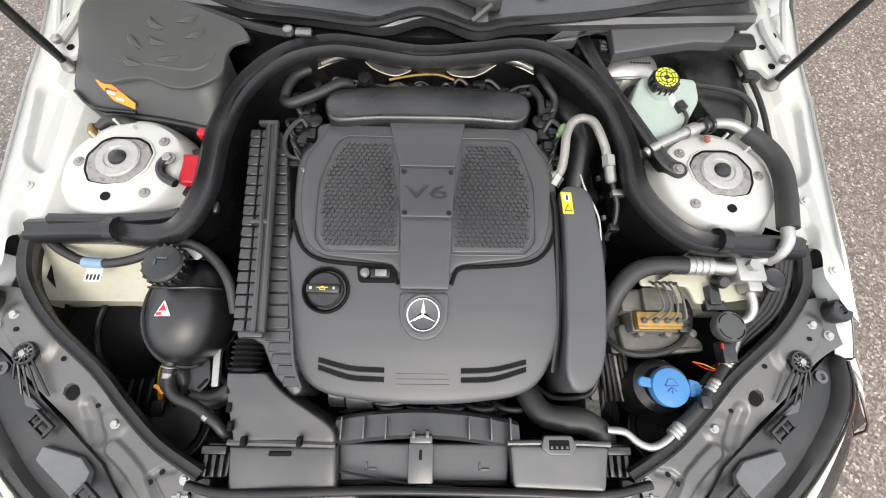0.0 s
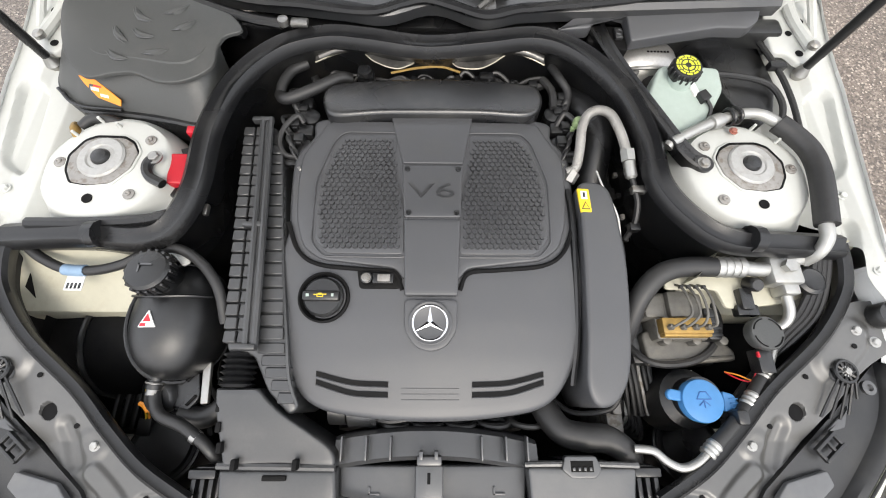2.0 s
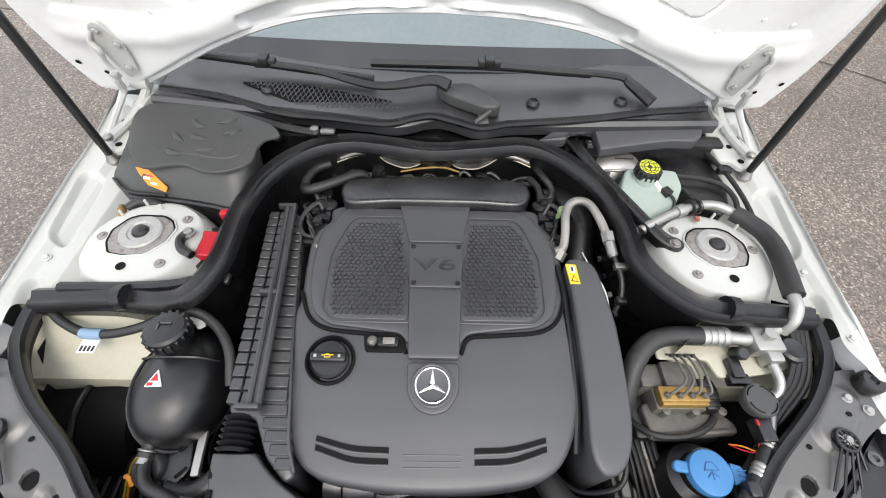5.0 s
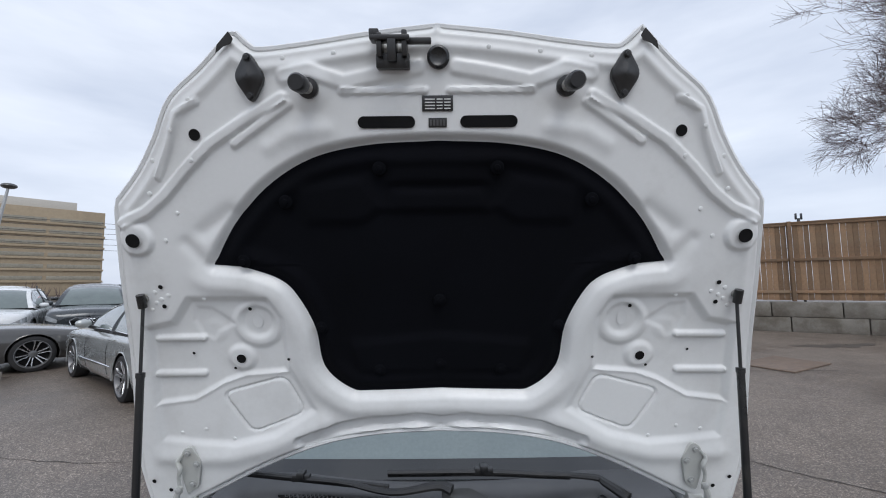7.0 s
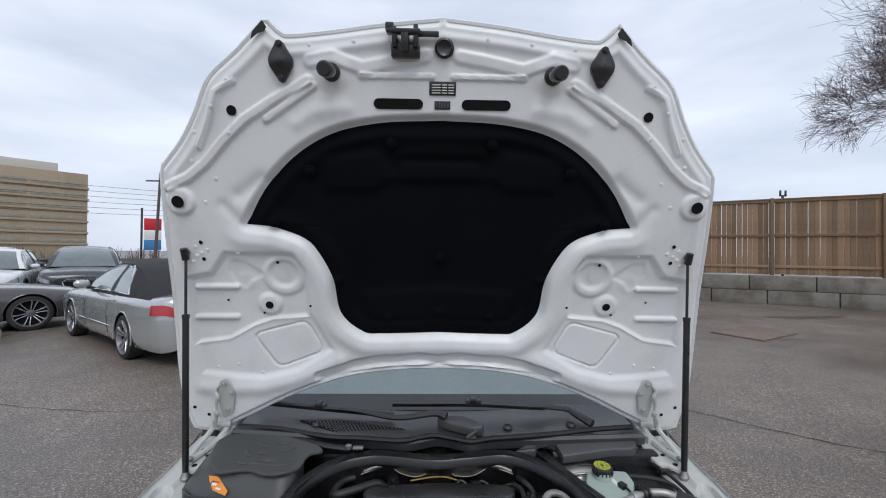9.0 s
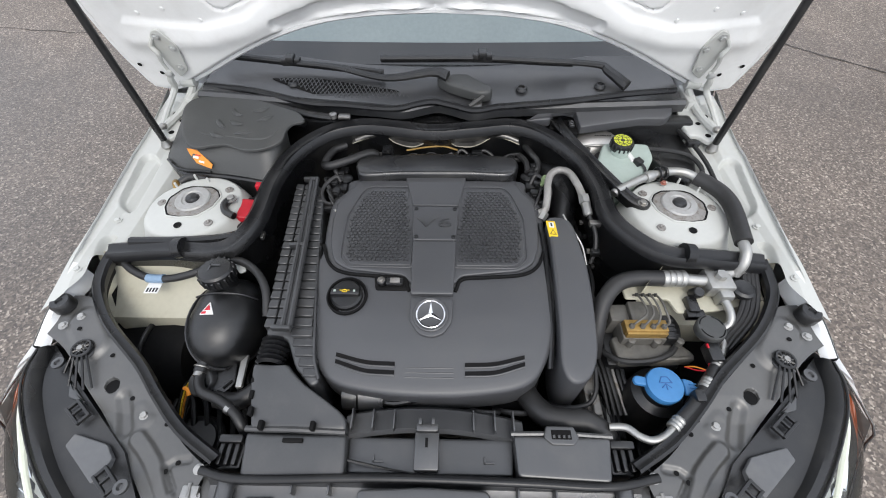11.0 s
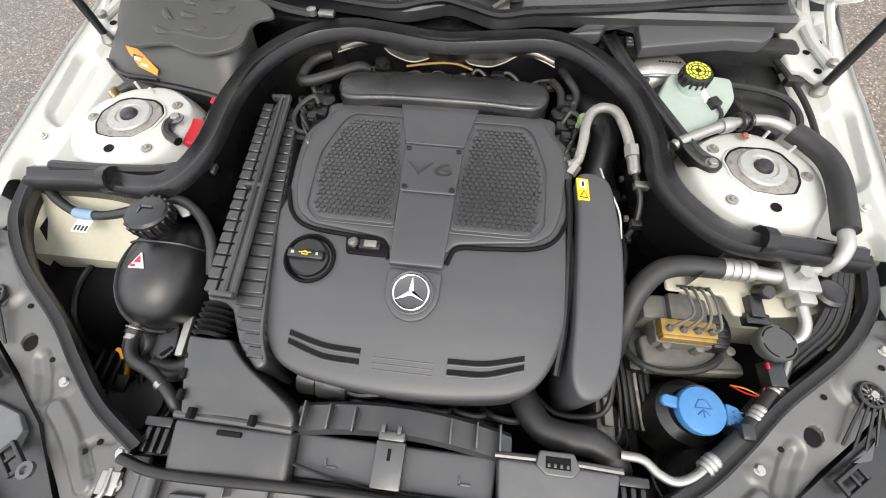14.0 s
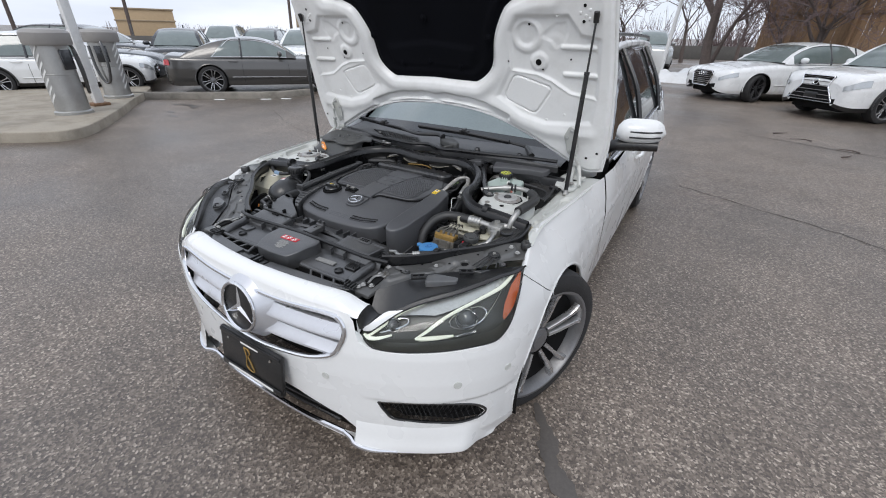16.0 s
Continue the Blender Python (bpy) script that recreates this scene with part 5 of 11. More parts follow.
# latch, round buffer and plates
m_latch = Matrix.Translation(on_hood(-0.100, 1.292, hood_w(0.1, 1.292))) @ Matrix(((1, 0, 0), tuple(HOOD_V), tuple(HOOD_N))).transposed().to_4x4()
latch = part("latch", moved(box(-0.038, 0.038, -0.032, 0.0, 0, 0.03, 0.003), m_latch), M_BLACK, ob_hood, "black bonnet latch")
for nm_, b in (("latch_cheek", (-0.034, -0.022, -0.01, 0.040, 0, 0.045)), ("latch_cheek", (0.022, 0.034, -0.01, 0.045, 0, 0.045)), ("latch_hook", (-0.01, 0.01, -0.02, 0.03, 0, 0.05)), ("latch_bar", (-0.048, 0.04, 0.022, 0.034, 0.015, 0.05)), ("release_lever", (0.03, 0.088, 0.018, 0.032, 0.02, 0.032)), ("latch_tab", (-0.052, -0.03, 0.03, 0.052, 0.01, 0.03))):
    part(nm_, moved(box(*b, 0.003), m_latch), M_BLACK, latch)
part("latch_spring", lathe([(0.006, 0), (0.006, 0.03)], 10, on_hood(-0.098, 1.275, 0.034), HOOD_V), M_STEEL, latch)
part("round_buffer", lathe([(0.026, 0), (0.026, 0.010), (0.020, 0.014), (0.012, 0.008), (0.0001, 0.008)], 24, on_hood(0.003, 1.288, hood_w(0.003, 1.288)), HOOD_N), M_BLACK, ob_hood)
mh = Matrix.Translation(on_hood(0.0, 1.187, hood_w(0, 1.187) + 0.001)) @ Matrix(((1, 0, 0), tuple(HOOD_V), tuple(HOOD_N))).transposed().to_4x4()
tag = part("data_plate", moved(box(-0.037, 0.037, -0.018, 0.018, 0, 0.003, 0.001), mh), M_BLACK, ob_hood, "black data plate with rows of small lettering")
for k in range(4):
    for x0, x1 in ((-0.03, -0.006), (-0.002, 0.012), (0.016, 0.031)):
        part("lettering_bar", moved(box(x0, x1, 0.008 - k * 0.007, 0.0105 - k * 0.007, 0.003, 0.0036, 0), mh), M_LABEL, tag)
mh2 = Matrix.Translation(on_hood(0.0, 1.143, hood_w(0, 1.143) + 0.001)) @ Matrix(((1, 0, 0), tuple(HOOD_V), tuple(HOOD_N))).transposed().to_4x4()
tag2 = part("code_plate", moved(box(-0.022, 0.022, -0.011, 0.011, 0, 0.002, 0.0006), mh2), M_BLACK, ob_hood, "small black code plate")
for k in range(5):
    part("lettering_bar", moved(box(-0.019 + 0.008 * k, -0.014 + 0.008 * k, -0.007, 0.007, 0.002, 0.0026, 0), mh2), M_GREY, tag2)
ob_hood.data.update()

# ---- engine bay: bodywork ----
M_PANEL = material("grey_primer_steel", (0.055, 0.055, 0.053), 0.42, spread=0.14, stain=(0.085, 0.081, 0.072, 0.5), stain_scale=8, stain_cut=(0.48, 0.68), bump=0.1, bump_scale=300, spec=0.75, ior=1.65)


def strip_between(a, b, na, nb, height):
    """A sheet ruled between two curves in plan, its height given by height(x, y)."""
    ca, cb = along(spline(a, 8), np.linspace(0, 1, na)), along(spline(b, 8), np.linspace(0, 1, na))
    t = np.linspace(0, 1, nb)[None, :, None]
    p = ca[:, None] * (1 - t) + cb[:, None] * t
    return np.dstack([p, height(p[..., 0], p[..., 1])])


def both(shape_r):
    return ((1, shape_r), (-1, mirrored(shape_r)))


# ledges beside the bonnet opening, with long pressed pockets
def ledge_height(x, y):
    z = np.interp(x, [0.66, 0.705, 0.735, 0.775, 0.79, 0.845], [0.80, 0.815, 0.848, 0.858, 0.868, 0.872]) + 0.010 * smoothstep(1.0, 1.4, y) - 0.030 * (1 - smoothstep(0.58, 0.76, y))
    for q in ([(0.772, 1.078), (0.790, 1.096), (0.812, 1.100), (0.823, 1.082), (0.800, 0.925), (0.788, 0.902), (0.765, 0.888), (0.758, 0.900)], [(0.757, 0.812), (0.776, 0.810), (0.780, 0.79), (0.772, 0.74), (0.760, 0.74)]):
        z = z - 0.016 * (1 - smoothstep(-0.005, 0.003, signed(x, y, rounded(q, 0.010))))
    return z


ledge = strip_between([(0.794, 0.652), (0.776, 0.70), (0.772, 0.762), (0.722, 0.80), (0.690, 0.86), (0.685, 0.95), (0.70, 1.15), (0.715, 1.40)], [(0.822, 0.612), (0.814, 0.75), (0.832, 0.95), (0.852, 1.15), (0.872, 1.40)], 200, 76, ledge_height)
for sx, sh in both(grid(ledge)):
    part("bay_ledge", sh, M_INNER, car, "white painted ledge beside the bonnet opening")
    for bx, by in ((0.776, 0.858), (0.785, 1.13), (0.79, 0.71)):
        part("bolt", bolt_shape((sx * bx, by, 0.858), 0.007), M_INNER, car)

# suspension towers
M_ZINC = material("dull_zinc", (0.42, 0.42, 0.41), 0.55, metal=0.4, spread=0.12, stain=(0.28, 0.26, 0.23, 0.5), stain_scale=40)
TOWER = spline([(0.452, 0.885), (0.478, 0.962), (0.535, 1.008), (0.60, 1.016), (0.665, 0.99), (0.715, 0.93), (0.722, 0.86), (0.700, 0.795), (0.63, 0.765), (0.54, 0.770), (0.475, 0.815)], 6, closed=True)
CUP = [(0.536, 0.924), (0.549, 0.946), (0.570, 0.958), (0.622, 0.959), (0.642, 0.950), (0.663, 0.916), (0.660, 0.884), (0.645, 0.858), (0.612, 0.852), (0.571, 0.857), (0.543, 0.889)]


def tower_top(x, y):
    r = np.hypot((x - 0.602) / 0.13, (y - 0.905) / 0.125)
    z = 0.880 - 0.012 * r ** 2 - 0.03 * smoothstep(0.86, 1.05, r)
    return z


tower_shape = panel(TOWER, tower_top, 0.20, 0.020, 34)
for sx, sh in both(tower_shape):
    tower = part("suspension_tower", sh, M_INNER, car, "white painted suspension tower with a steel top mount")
    flip = (lambda s: s) if sx == 1 else mirrored
    lip_o = rounded([(0.600 + (x - 0.600) * 1.05, 0.907 + (y - 0.907) * 1.05) for x, y in CUP], 0.006)
    on_tower = lambda d: (lambda x, y: tower_top(x, y) + d)
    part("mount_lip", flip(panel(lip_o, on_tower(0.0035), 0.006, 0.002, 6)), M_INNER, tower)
    part("mount_gap", flip(panel(rounded(CUP, 0.006), on_tower(0.0045), 0.004, 0.001, 6)), M_DARK, tower)
    part("mount_plate", flip(panel(rounded([(0.597 + (x - 0.600) * 0.94, 0.904 + (y - 0.907) * 0.93) for x, y in CUP], 0.006), on_tower(0.006), 0.004, 0.001, 6)), M_MOUNT, tower, "dull galvanised plate in an eight-sided opening")
    top = part("top_mount", lathe([(0.042, 0.0), (0.042, 0.006), (0.039, 0.009), (0.026, 0.0095), (0.0235, 0.007), (0.017, 0.0075), (0.0165, 0.003), (0.0001, 0.003)], 36, (sx * 0.597, 0.908, 0.8805)), M_ZINC, tower, "dull steel top mount")
    part("dust_cap", lathe([(0.0165, 0), (0.0165, 0.006), (0.013, 0.011), (0.006, 0.013), (0.0001, 0.0135)], 24, (sx * 0.597, 0.908, 0.8835)), M_BLACK, top)
    for bx, by in ((0.526, 0.953), (0.677, 0.903), (0.537, 0.839)):
        part("plug", lathe([(0.0105, 0), (0.010, 0.002), (0.0055, 0.003), (0.005, 0.0055), (0.003, 0.006), (0.0001, 0.003)], 16, (sx * bx, by, float(tower_top(bx, by)) + 0.0005)), M_MOUNT, tower)
    part("drain_hole", lathe([(0.009, 0.0), (0.009, 0.002), (0.006, 0.001), (0.0001, 0.0005)], 16, (sx * 0.606, 0.829, float(tower_top(0.606, 0.829)) + 0.0005)), M_DARK, tower)
    for bx, by in ((0.666, 0.963), (0.628, 0.995), (0.590, 0.982)):
        part("stud", tube([(sx * bx, by, 0.862), (sx * bx, by, 0.888)], [0.0036, 0.0028], 8), M_INNER, tower)

# deep sheet metal behind and before the towers
for sx in (1, -1):
    apron = np.array([[(sx * x, min(y, 0.700 + max(0, x - 0.475) * 1.0), z) for y, z in ((0.772, 0.845), (0.755, 0.815), (0.745, 0.800), (0.715, 0.775), (0.675, 0.750), (0.655, 0.742), (0.650, 0.70), (0.655, 0.55))] for x in np.linspace(0.475, 0.79, 14)])
    part("apron", grid(apron), M_CREAM, car, "cream coated inner wing, stained with dirt")
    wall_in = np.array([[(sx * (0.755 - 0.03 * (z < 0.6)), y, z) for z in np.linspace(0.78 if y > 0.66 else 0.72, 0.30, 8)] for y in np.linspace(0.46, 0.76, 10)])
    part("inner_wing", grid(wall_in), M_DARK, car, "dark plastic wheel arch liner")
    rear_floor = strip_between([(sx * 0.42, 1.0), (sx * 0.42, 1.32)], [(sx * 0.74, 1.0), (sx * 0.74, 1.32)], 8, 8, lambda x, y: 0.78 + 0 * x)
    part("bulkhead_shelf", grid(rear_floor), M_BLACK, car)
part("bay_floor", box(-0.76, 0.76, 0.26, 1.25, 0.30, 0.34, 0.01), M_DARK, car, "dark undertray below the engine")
part("firewall", box(-0.74, 0.74, 1.215, 1.26, 0.34, 0.905, 0.01), M_BLACK, car, "black firewall insulation")

# grey lamp carriers between the seal and the lamps
SEAL_SIDE = [(0.800, 0.665), (0.745, 0.655), (0.690, 0.588), (0.590, 0.502), (0.470, 0.388), (0.395, 0.335)]
LAMP_SIDE = [(0.818, 0.580), (0.760, 0.545), (0.690, 0.478), (0.590, 0.385), (0.500, 0.290), (0.440, 0.205)]


def carrier_height(x, y):
    z = np.interp(y, [0.20, 0.33, 0.43, 0.48, 0.54, 0.64], [0.745, 0.764, 0.770, 0.786, 0.799, 0.822])
    def groove(pts, wide, high, soft=0.004):
        return high * (1 - smoothstep(wide - soft, wide + soft, line_dist(x, y, pts)))

    z = z + groove([(0.452, 0.287), (0.475, 0.316), (0.499, 0.345), (0.522, 0.366), (0.545, 0.384)], 0.014, 0.006, 0.005)
    z = z - groove([(0.434, 0.350), (0.460, 0.346), (0.472, 0.337), (0.462, 0.320), (0.449, 0.302)], 0.006, 0.005, 0.004)
    z = z - groove([(0.578, 0.398), (0.592, 0.430), (0.604, 0.456)], 0.012, 0.007, 0.008)
    z = z + groove([(0.706, 0.560), (0.740, 0.60)], 0.032, 0.008, 0.010)
    z = z - groove([(0.634, 0.478), (0.635, 0.4785)], 0.0125, 0.014, 0.002)
    z = z + groove([(0.548, 0.420), (0.562, 0.432)], 0.016, 0.004, 0.008)
    return z


carrier_shape = grid(strip_between(SEAL_SIDE, LAMP_SIDE, 210, 46, carrier_height))
for sx, sh in both(carrier_shape):
    carrier = part("lamp_carrier", sh, M_PANEL, car, "dusty grey pressed steel lamp carrier")
    part("round_hole", lathe([(0.0135, 0), (0.0135, 0.001), (0.0001, 0.0005)], 20, (sx * 0.635, 0.477, 0.7795)), M_DARK, carrier)
    for bx, by, bz in ((0.550, 0.425, 0.772), (0.410, 0.335, 0.766), (0.748, 0.612, 0.822), (0.780, 0.592, 0.817)):
        part("bolt", bolt_shape((sx * bx, by, bz), 0.007), M_ZINC, carrier)
    for bx, by in ((0.655, 0.535), (0.52, 0.435), (0.50, 0.41), (0.455, 0.345), (0.47, 0.33), (0.74, 0.585), (0.585, 0.455)):
        part("small_hole", lathe([(0.0045, 0), (0.0045, 0.001), (0.0001, 0.001)], 10, (sx * bx, by, float(carrier_height(np.array(bx), np.array(by))) + 0.001)), M_DARK, carrier)
    part("bonnet_buffer", lathe([(0.022, 0), (0.022, 0.018), (0.018, 0.024), (0.008, 0.024), (0.006, 0.020), (0.0001, 0.020)], 20, (sx * 0.796, 0.636, 0.822)), M_BLACK, carrier, "black rubber bonnet buffer")
    # black ribbed lamp arm with a bolt
    arm = part("lamp_arm", join(ring(0.0175, 0.003, (sx * 0.714, 0.543, 0.815), n=24, m=6), *[tube([(sx * (0.714 + 0.015 * math.cos(a)), 0.543 + 0.015 * math.sin(a), 0.814), (sx * bx, by, 0.790)], 0.0022, 6) for a, bx, by in ((-2.6, 0.668, 0.470), (-2.1, 0.683, 0.466), (-1.6, 0.70, 0.466), (-1.0, 0.718, 0.474), (-0.4, 0.742, 0.500))], *[tube([(sx * 0.714, 0.543, 0.815), (sx * (0.714 + 0.017 * math.cos(a)), 0.543 + 0.017 * math.sin(a), 0.815)], 0.0025, 5) for a in np.linspace(0, 2 * np.pi, 10, endpoint=False)], lathe([(0.024, 0), (0.022, 0.003), (0.0001, 0.003)], 20, (sx * 0.714, 0.543, 0.806))), M_BLACK, carrier, "black ribbed plastic lamp arm")
    part("arm_bolt", bolt_shape((sx * 0.714, 0.543, 0.815), 0.0065), M_STEEL, arm)
    # bonnet catch well
    cm = Matrix.Translation((sx * 0.418, 0.268, 0.755))
    well = part("catch_well", moved(join(box(-0.016, 0.016, -0.052, 0.052, -0.01, 0.004, 0.003), box(-0.030, 0.0, -0.035, 0.0, -0.01, 0.005, 0.003)), cm), M_DARK, carrier, "black bonnet catch well")
    part("striker", moved(join(tube([(0.0, 0.045, 0.006), (0.004, 0.012, 0.010), (-0.010, -0.008, 0.010), (-0.006, -0.045, 0.006)], 0.004, 8), box(-0.012, 0.018, 0.010, 0.042, 0.0, 0.008, 0.002)), cm), M_STEEL, well)
    for bx, by in ((0.405, 0.292), (0.400, 0.212), (0.427, 0.222), (0.395, 0.195)):
        part("bolt", bolt_shape((sx * bx, by, 0.756), 0.007), M_ZINC, carrier)
    part("catch_floor", box(*sorted((sx * 0.372, sx * 0.452)), 0.175, 0.335, 0.735, 0.752, 0.006), M_PANEL, carrier)

# rubber seals
SEAL = [(-0.751, 0.767, 0.852), (-0.609, 0.767, 0.866), (-0.498, 0.757, 0.874), (-0.450, 0.777, 0.878), (-0.421, 0.850, 0.884), (-0.416, 0.974, 0.890), (-0.380, 1.079, 0.900), (-0.306, 1.156, 0.908), (-0.213, 1.182, 0.914), (-0.129, 1.177, 0.914), (-0.011, 1.163, 0.910), (0.100, 1.171, 0.914), (0.210, 1.186, 0.914), (0.295, 1.158, 0.908), (0.374, 1.074, 0.900), (0.412, 0.970, 0.890), (0.422, 0.869, 0.884), (0.468, 0.801, 0.878), (0.528, 0.762, 0.874), (0.630, 0.758, 0.866), (0.747, 0.758, 0.852)]
seal_path = spline(SEAL, 8)
tn = np.gradient(seal_path[:, :2], axis=0)
tn /= np.linalg.norm(tn, axis=1)[:, None]
nrm2 = np.stack([tn[:, 1], -tn[:, 0]], axis=1)
sections = [(0.022, -0.016), (0.020, 0.000), (0.014, 0.008), (0.006, 0.006), (0.000, 0.008), (-0.010, 0.014), (-0.020, 0.006), (-0.023, -0.006), (-0.020, -0.020)]
seal_rows = np.array([[(p[0] + n[0] * k, p[1] + n[1] * k, p[2] + h) for k, h in sections] for p, n in zip(seal_path, nrm2)])
seal_thing = thing("bay_seal", "black rubber bulkhead seal curving round the engine bay", "rubber seal", (0, 1.17, 0.88))
part("seal_profile", grid(seal_rows), M_RUBBER, seal_thing)
wall_rows = np.array([[(p[0] + n[0] * k, p[1] + n[1] * k, p[2] + h) for k, h in ((-0.020, -0.018), (-0.012, -0.030), (-0.008, -0.06), (0.000, -0.10), (0.010, -0.18), (0.016, -0.34))] for p, n in zip(seal_path, nrm2)])
part("partition", grid(wall_rows), M_BLACK, seal_thing, "black partition under the seal")
outer_rows = np.array([[(p[0] + n[0] * k, p[1] + n[1] * k, p[2] + h) for k, h in ((0.021, -0.014), (0.014, -0.03), (0.012, -0.12))] for p, n in zip(seal_path, nrm2)])
part("partition_back", grid(outer_rows), M_BLACK, seal_thing)
for sx in (1, -1):
    pts = [(0.749, 0.762, 0.852), (0.752, 0.720, 0.843), (0.741, 0.671, 0.832), (0.683, 0.597, 0.822), (0.583, 0.514, 0.808), (0.520, 0.452, 0.802), (0.453, 0.394, 0.798), (0.372, 0.346, 0.794)]
    fp = spline(pts, 8)
    ft = np.gradient(fp[:, :2], axis=0)
    ft /= np.linalg.norm(ft, axis=1)[:, None]
    fn = np.stack([ft[:, 1], -ft[:, 0]], axis=1)
    rows = np.array([[(sx * (p[0] + n[0] * k), p[1] + n[1] * k, p[2] + h) for k, h in ((0.002, -0.030), (0.009, -0.016), (0.0115, -0.006), (0.008, 0.002), (0.002, 0.0015), (-0.005, 0.006), (-0.010, 0.002), (-0.0115, -0.010), (-0.008, -0.05))] for p, n in zip(fp, fn)])
    part("side_seal", grid(rows), M_RUBBER, seal_thing, "black rubber edge seal")
    part("seal_sleeve", tube([(sx * 0.560, 0.762, 0.875), (sx * 0.580, 0.762, 0.872)], 0.024, 12), M_RUBBER, seal_thing)
cross = [(-0.395, 0.330, 0.787), (-0.312, 0.317, 0.788), (-0.069, 0.323, 0.790), (0.170, 0.320, 0.790), (0.319, 0.317, 0.788), (0.410, 0.333, 0.785)]
part("front_seal", tube(cross, 0.0078, 10), M_RUBBER, seal_thing)
part("seal_strip", tube([(-0.70, 0.784, 0.868), (-0.60, 0.783, 0.872), (-0.50, 0.787, 0.876), (-0.455, 0.797, 0.878)], 0.011, 8), M_RUBBER, seal_thing)
part("wall_clip", box(-0.412, -0.404, 0.810, 0.832, 0.845, 0.856, 0.002), M_STEEL, seal_thing)

# front cross panel
front_panel = thing("radiator_cover", "black plastic cover over the radiator with warning labels", "radiator cover", (0, 0.25, 0.70))
base_rows = np.array([[(x, y, z + 0.006 * math.cos(x * 4)) for y, z in ((0.322, 0.776), (0.312, 0.756), (0.300, 0.752), (0.215, 0.748), (0.205, 0.740), (0.198, 0.70))] for x in np.linspace(-0.385, 0.385, 50)])
part("under_tray", box(-0.43, 0.43, 0.140, 0.32, 0.655, 0.670, 0.004), M_DARK, front_panel)
part("cover_base", grid(base_rows), M_GREY, front_panel)
mid_out = rounded([(-0.112, 0.304), (0.0, 0.310), (0.112, 0.306), (0.120, 0.280), (0.104, 0.210), (0.078, 0.170), (0.0, 0.163), (-0.080, 0.167), (-0.094, 0.190), (-0.108, 0.25)], 0.010)
part("centre_cover", panel(mid_out, lambda x, y: 0.798 - 0.014 * smoothstep(0.24, 0.16, y) - 0.06 * (x + 0.005) ** 2, 0.06, 0.004, 8), M_GREY, front_panel, "raised grey-black centre cover")
red = [(-0.040, 0.268), (0.043, 0.270), (0.045, 0.245), (-0.036, 0.241)]
ztop = lambda x, y: 0.7988 - 0.014 * smoothstep(0.24, 0.16, y) - 0.06 * (x + 0.005) ** 2
part("warning_label", panel(rounded(red, 0.003), ztop, 0.0015, 0.0003, 8), M_RED, front_panel, "red warning label with white symbols")
for cx in (0.000, 0.027):
    part("symbol", join(lathe([(0.0105, 0), (0.0105, 0.0006), (0.0001, 0.0006)], 24, (cx, 0.2555, 0.8002)), ), M_LABEL, front_panel)
    part("symbol_bar", tube([(cx - 0.007, 0.262, 0.8012), (cx + 0.007, 0.249, 0.8012)], 0.0011, 6), M_RED, front_panel)
    part("symbol_ring", ring(0.0085, 0.0009, (cx, 0.2555, 0.8010), n=20, m=5), M_RED, front_panel)
part("symbol", from_arrays([(-0.031, 0.256, 0.8004), (-0.016, 0.2565, 0.8004), (-0.0235, 0.266, 0.8004)], [(0, 1, 2)]), M_LABEL, front_panel)
part("symbol", from_arrays([(-0.031, 0.253, 0.8004), (-0.031, 0.246, 0.8002), (-0.016, 0.2465, 0.8004), (-0.016, 0.2535, 0.8004)], [(0, 1, 2, 3)]), M_LABEL, front_panel)
M_FADED = material("faded_label", (0.22, 0.22, 0.215), 0.5, spread=0.15)
M_INK = material("faded_grey_print", (0.26, 0.26, 0.25), 0.5, spread=0.1)
for k in range(9):
    y = 0.232 - 0.0045 * k
    wd = (0.020, 0.024, 0.026, 0.018, 0.025, 0.024, 0.015, 0.022, 0.012)[k]
    part("lettering_bar", panel([(0.006 - wd, y), (0.006 + wd, y + 0.001), (0.006 + wd, y - 0.0015), (0.006 - wd, y - 0.0025)], lambda x, yy: ztop(x, yy) + 0.0004, 0.001, 0.0001, 2), M_INK, front_panel)
sticker = [(0.143, 0.263), (0.227, 0.268), (0.227, 0.247), (0.144, 0.242)]
part("type_label", panel(rounded(sticker, 0.001), lambda x, y: 0.7595 + 0 * x, 0.004, 0.0003, 3), M_FADED, front_panel, "faded grey label with small print")
for k in range(3):
    part("lettering_bar", box(0.150, 0.220, 0.248 + 0.0055 * k, 0.2498 + 0.0055 * k, 0.7596, 0.7602, 0), M_INK, front_panel)
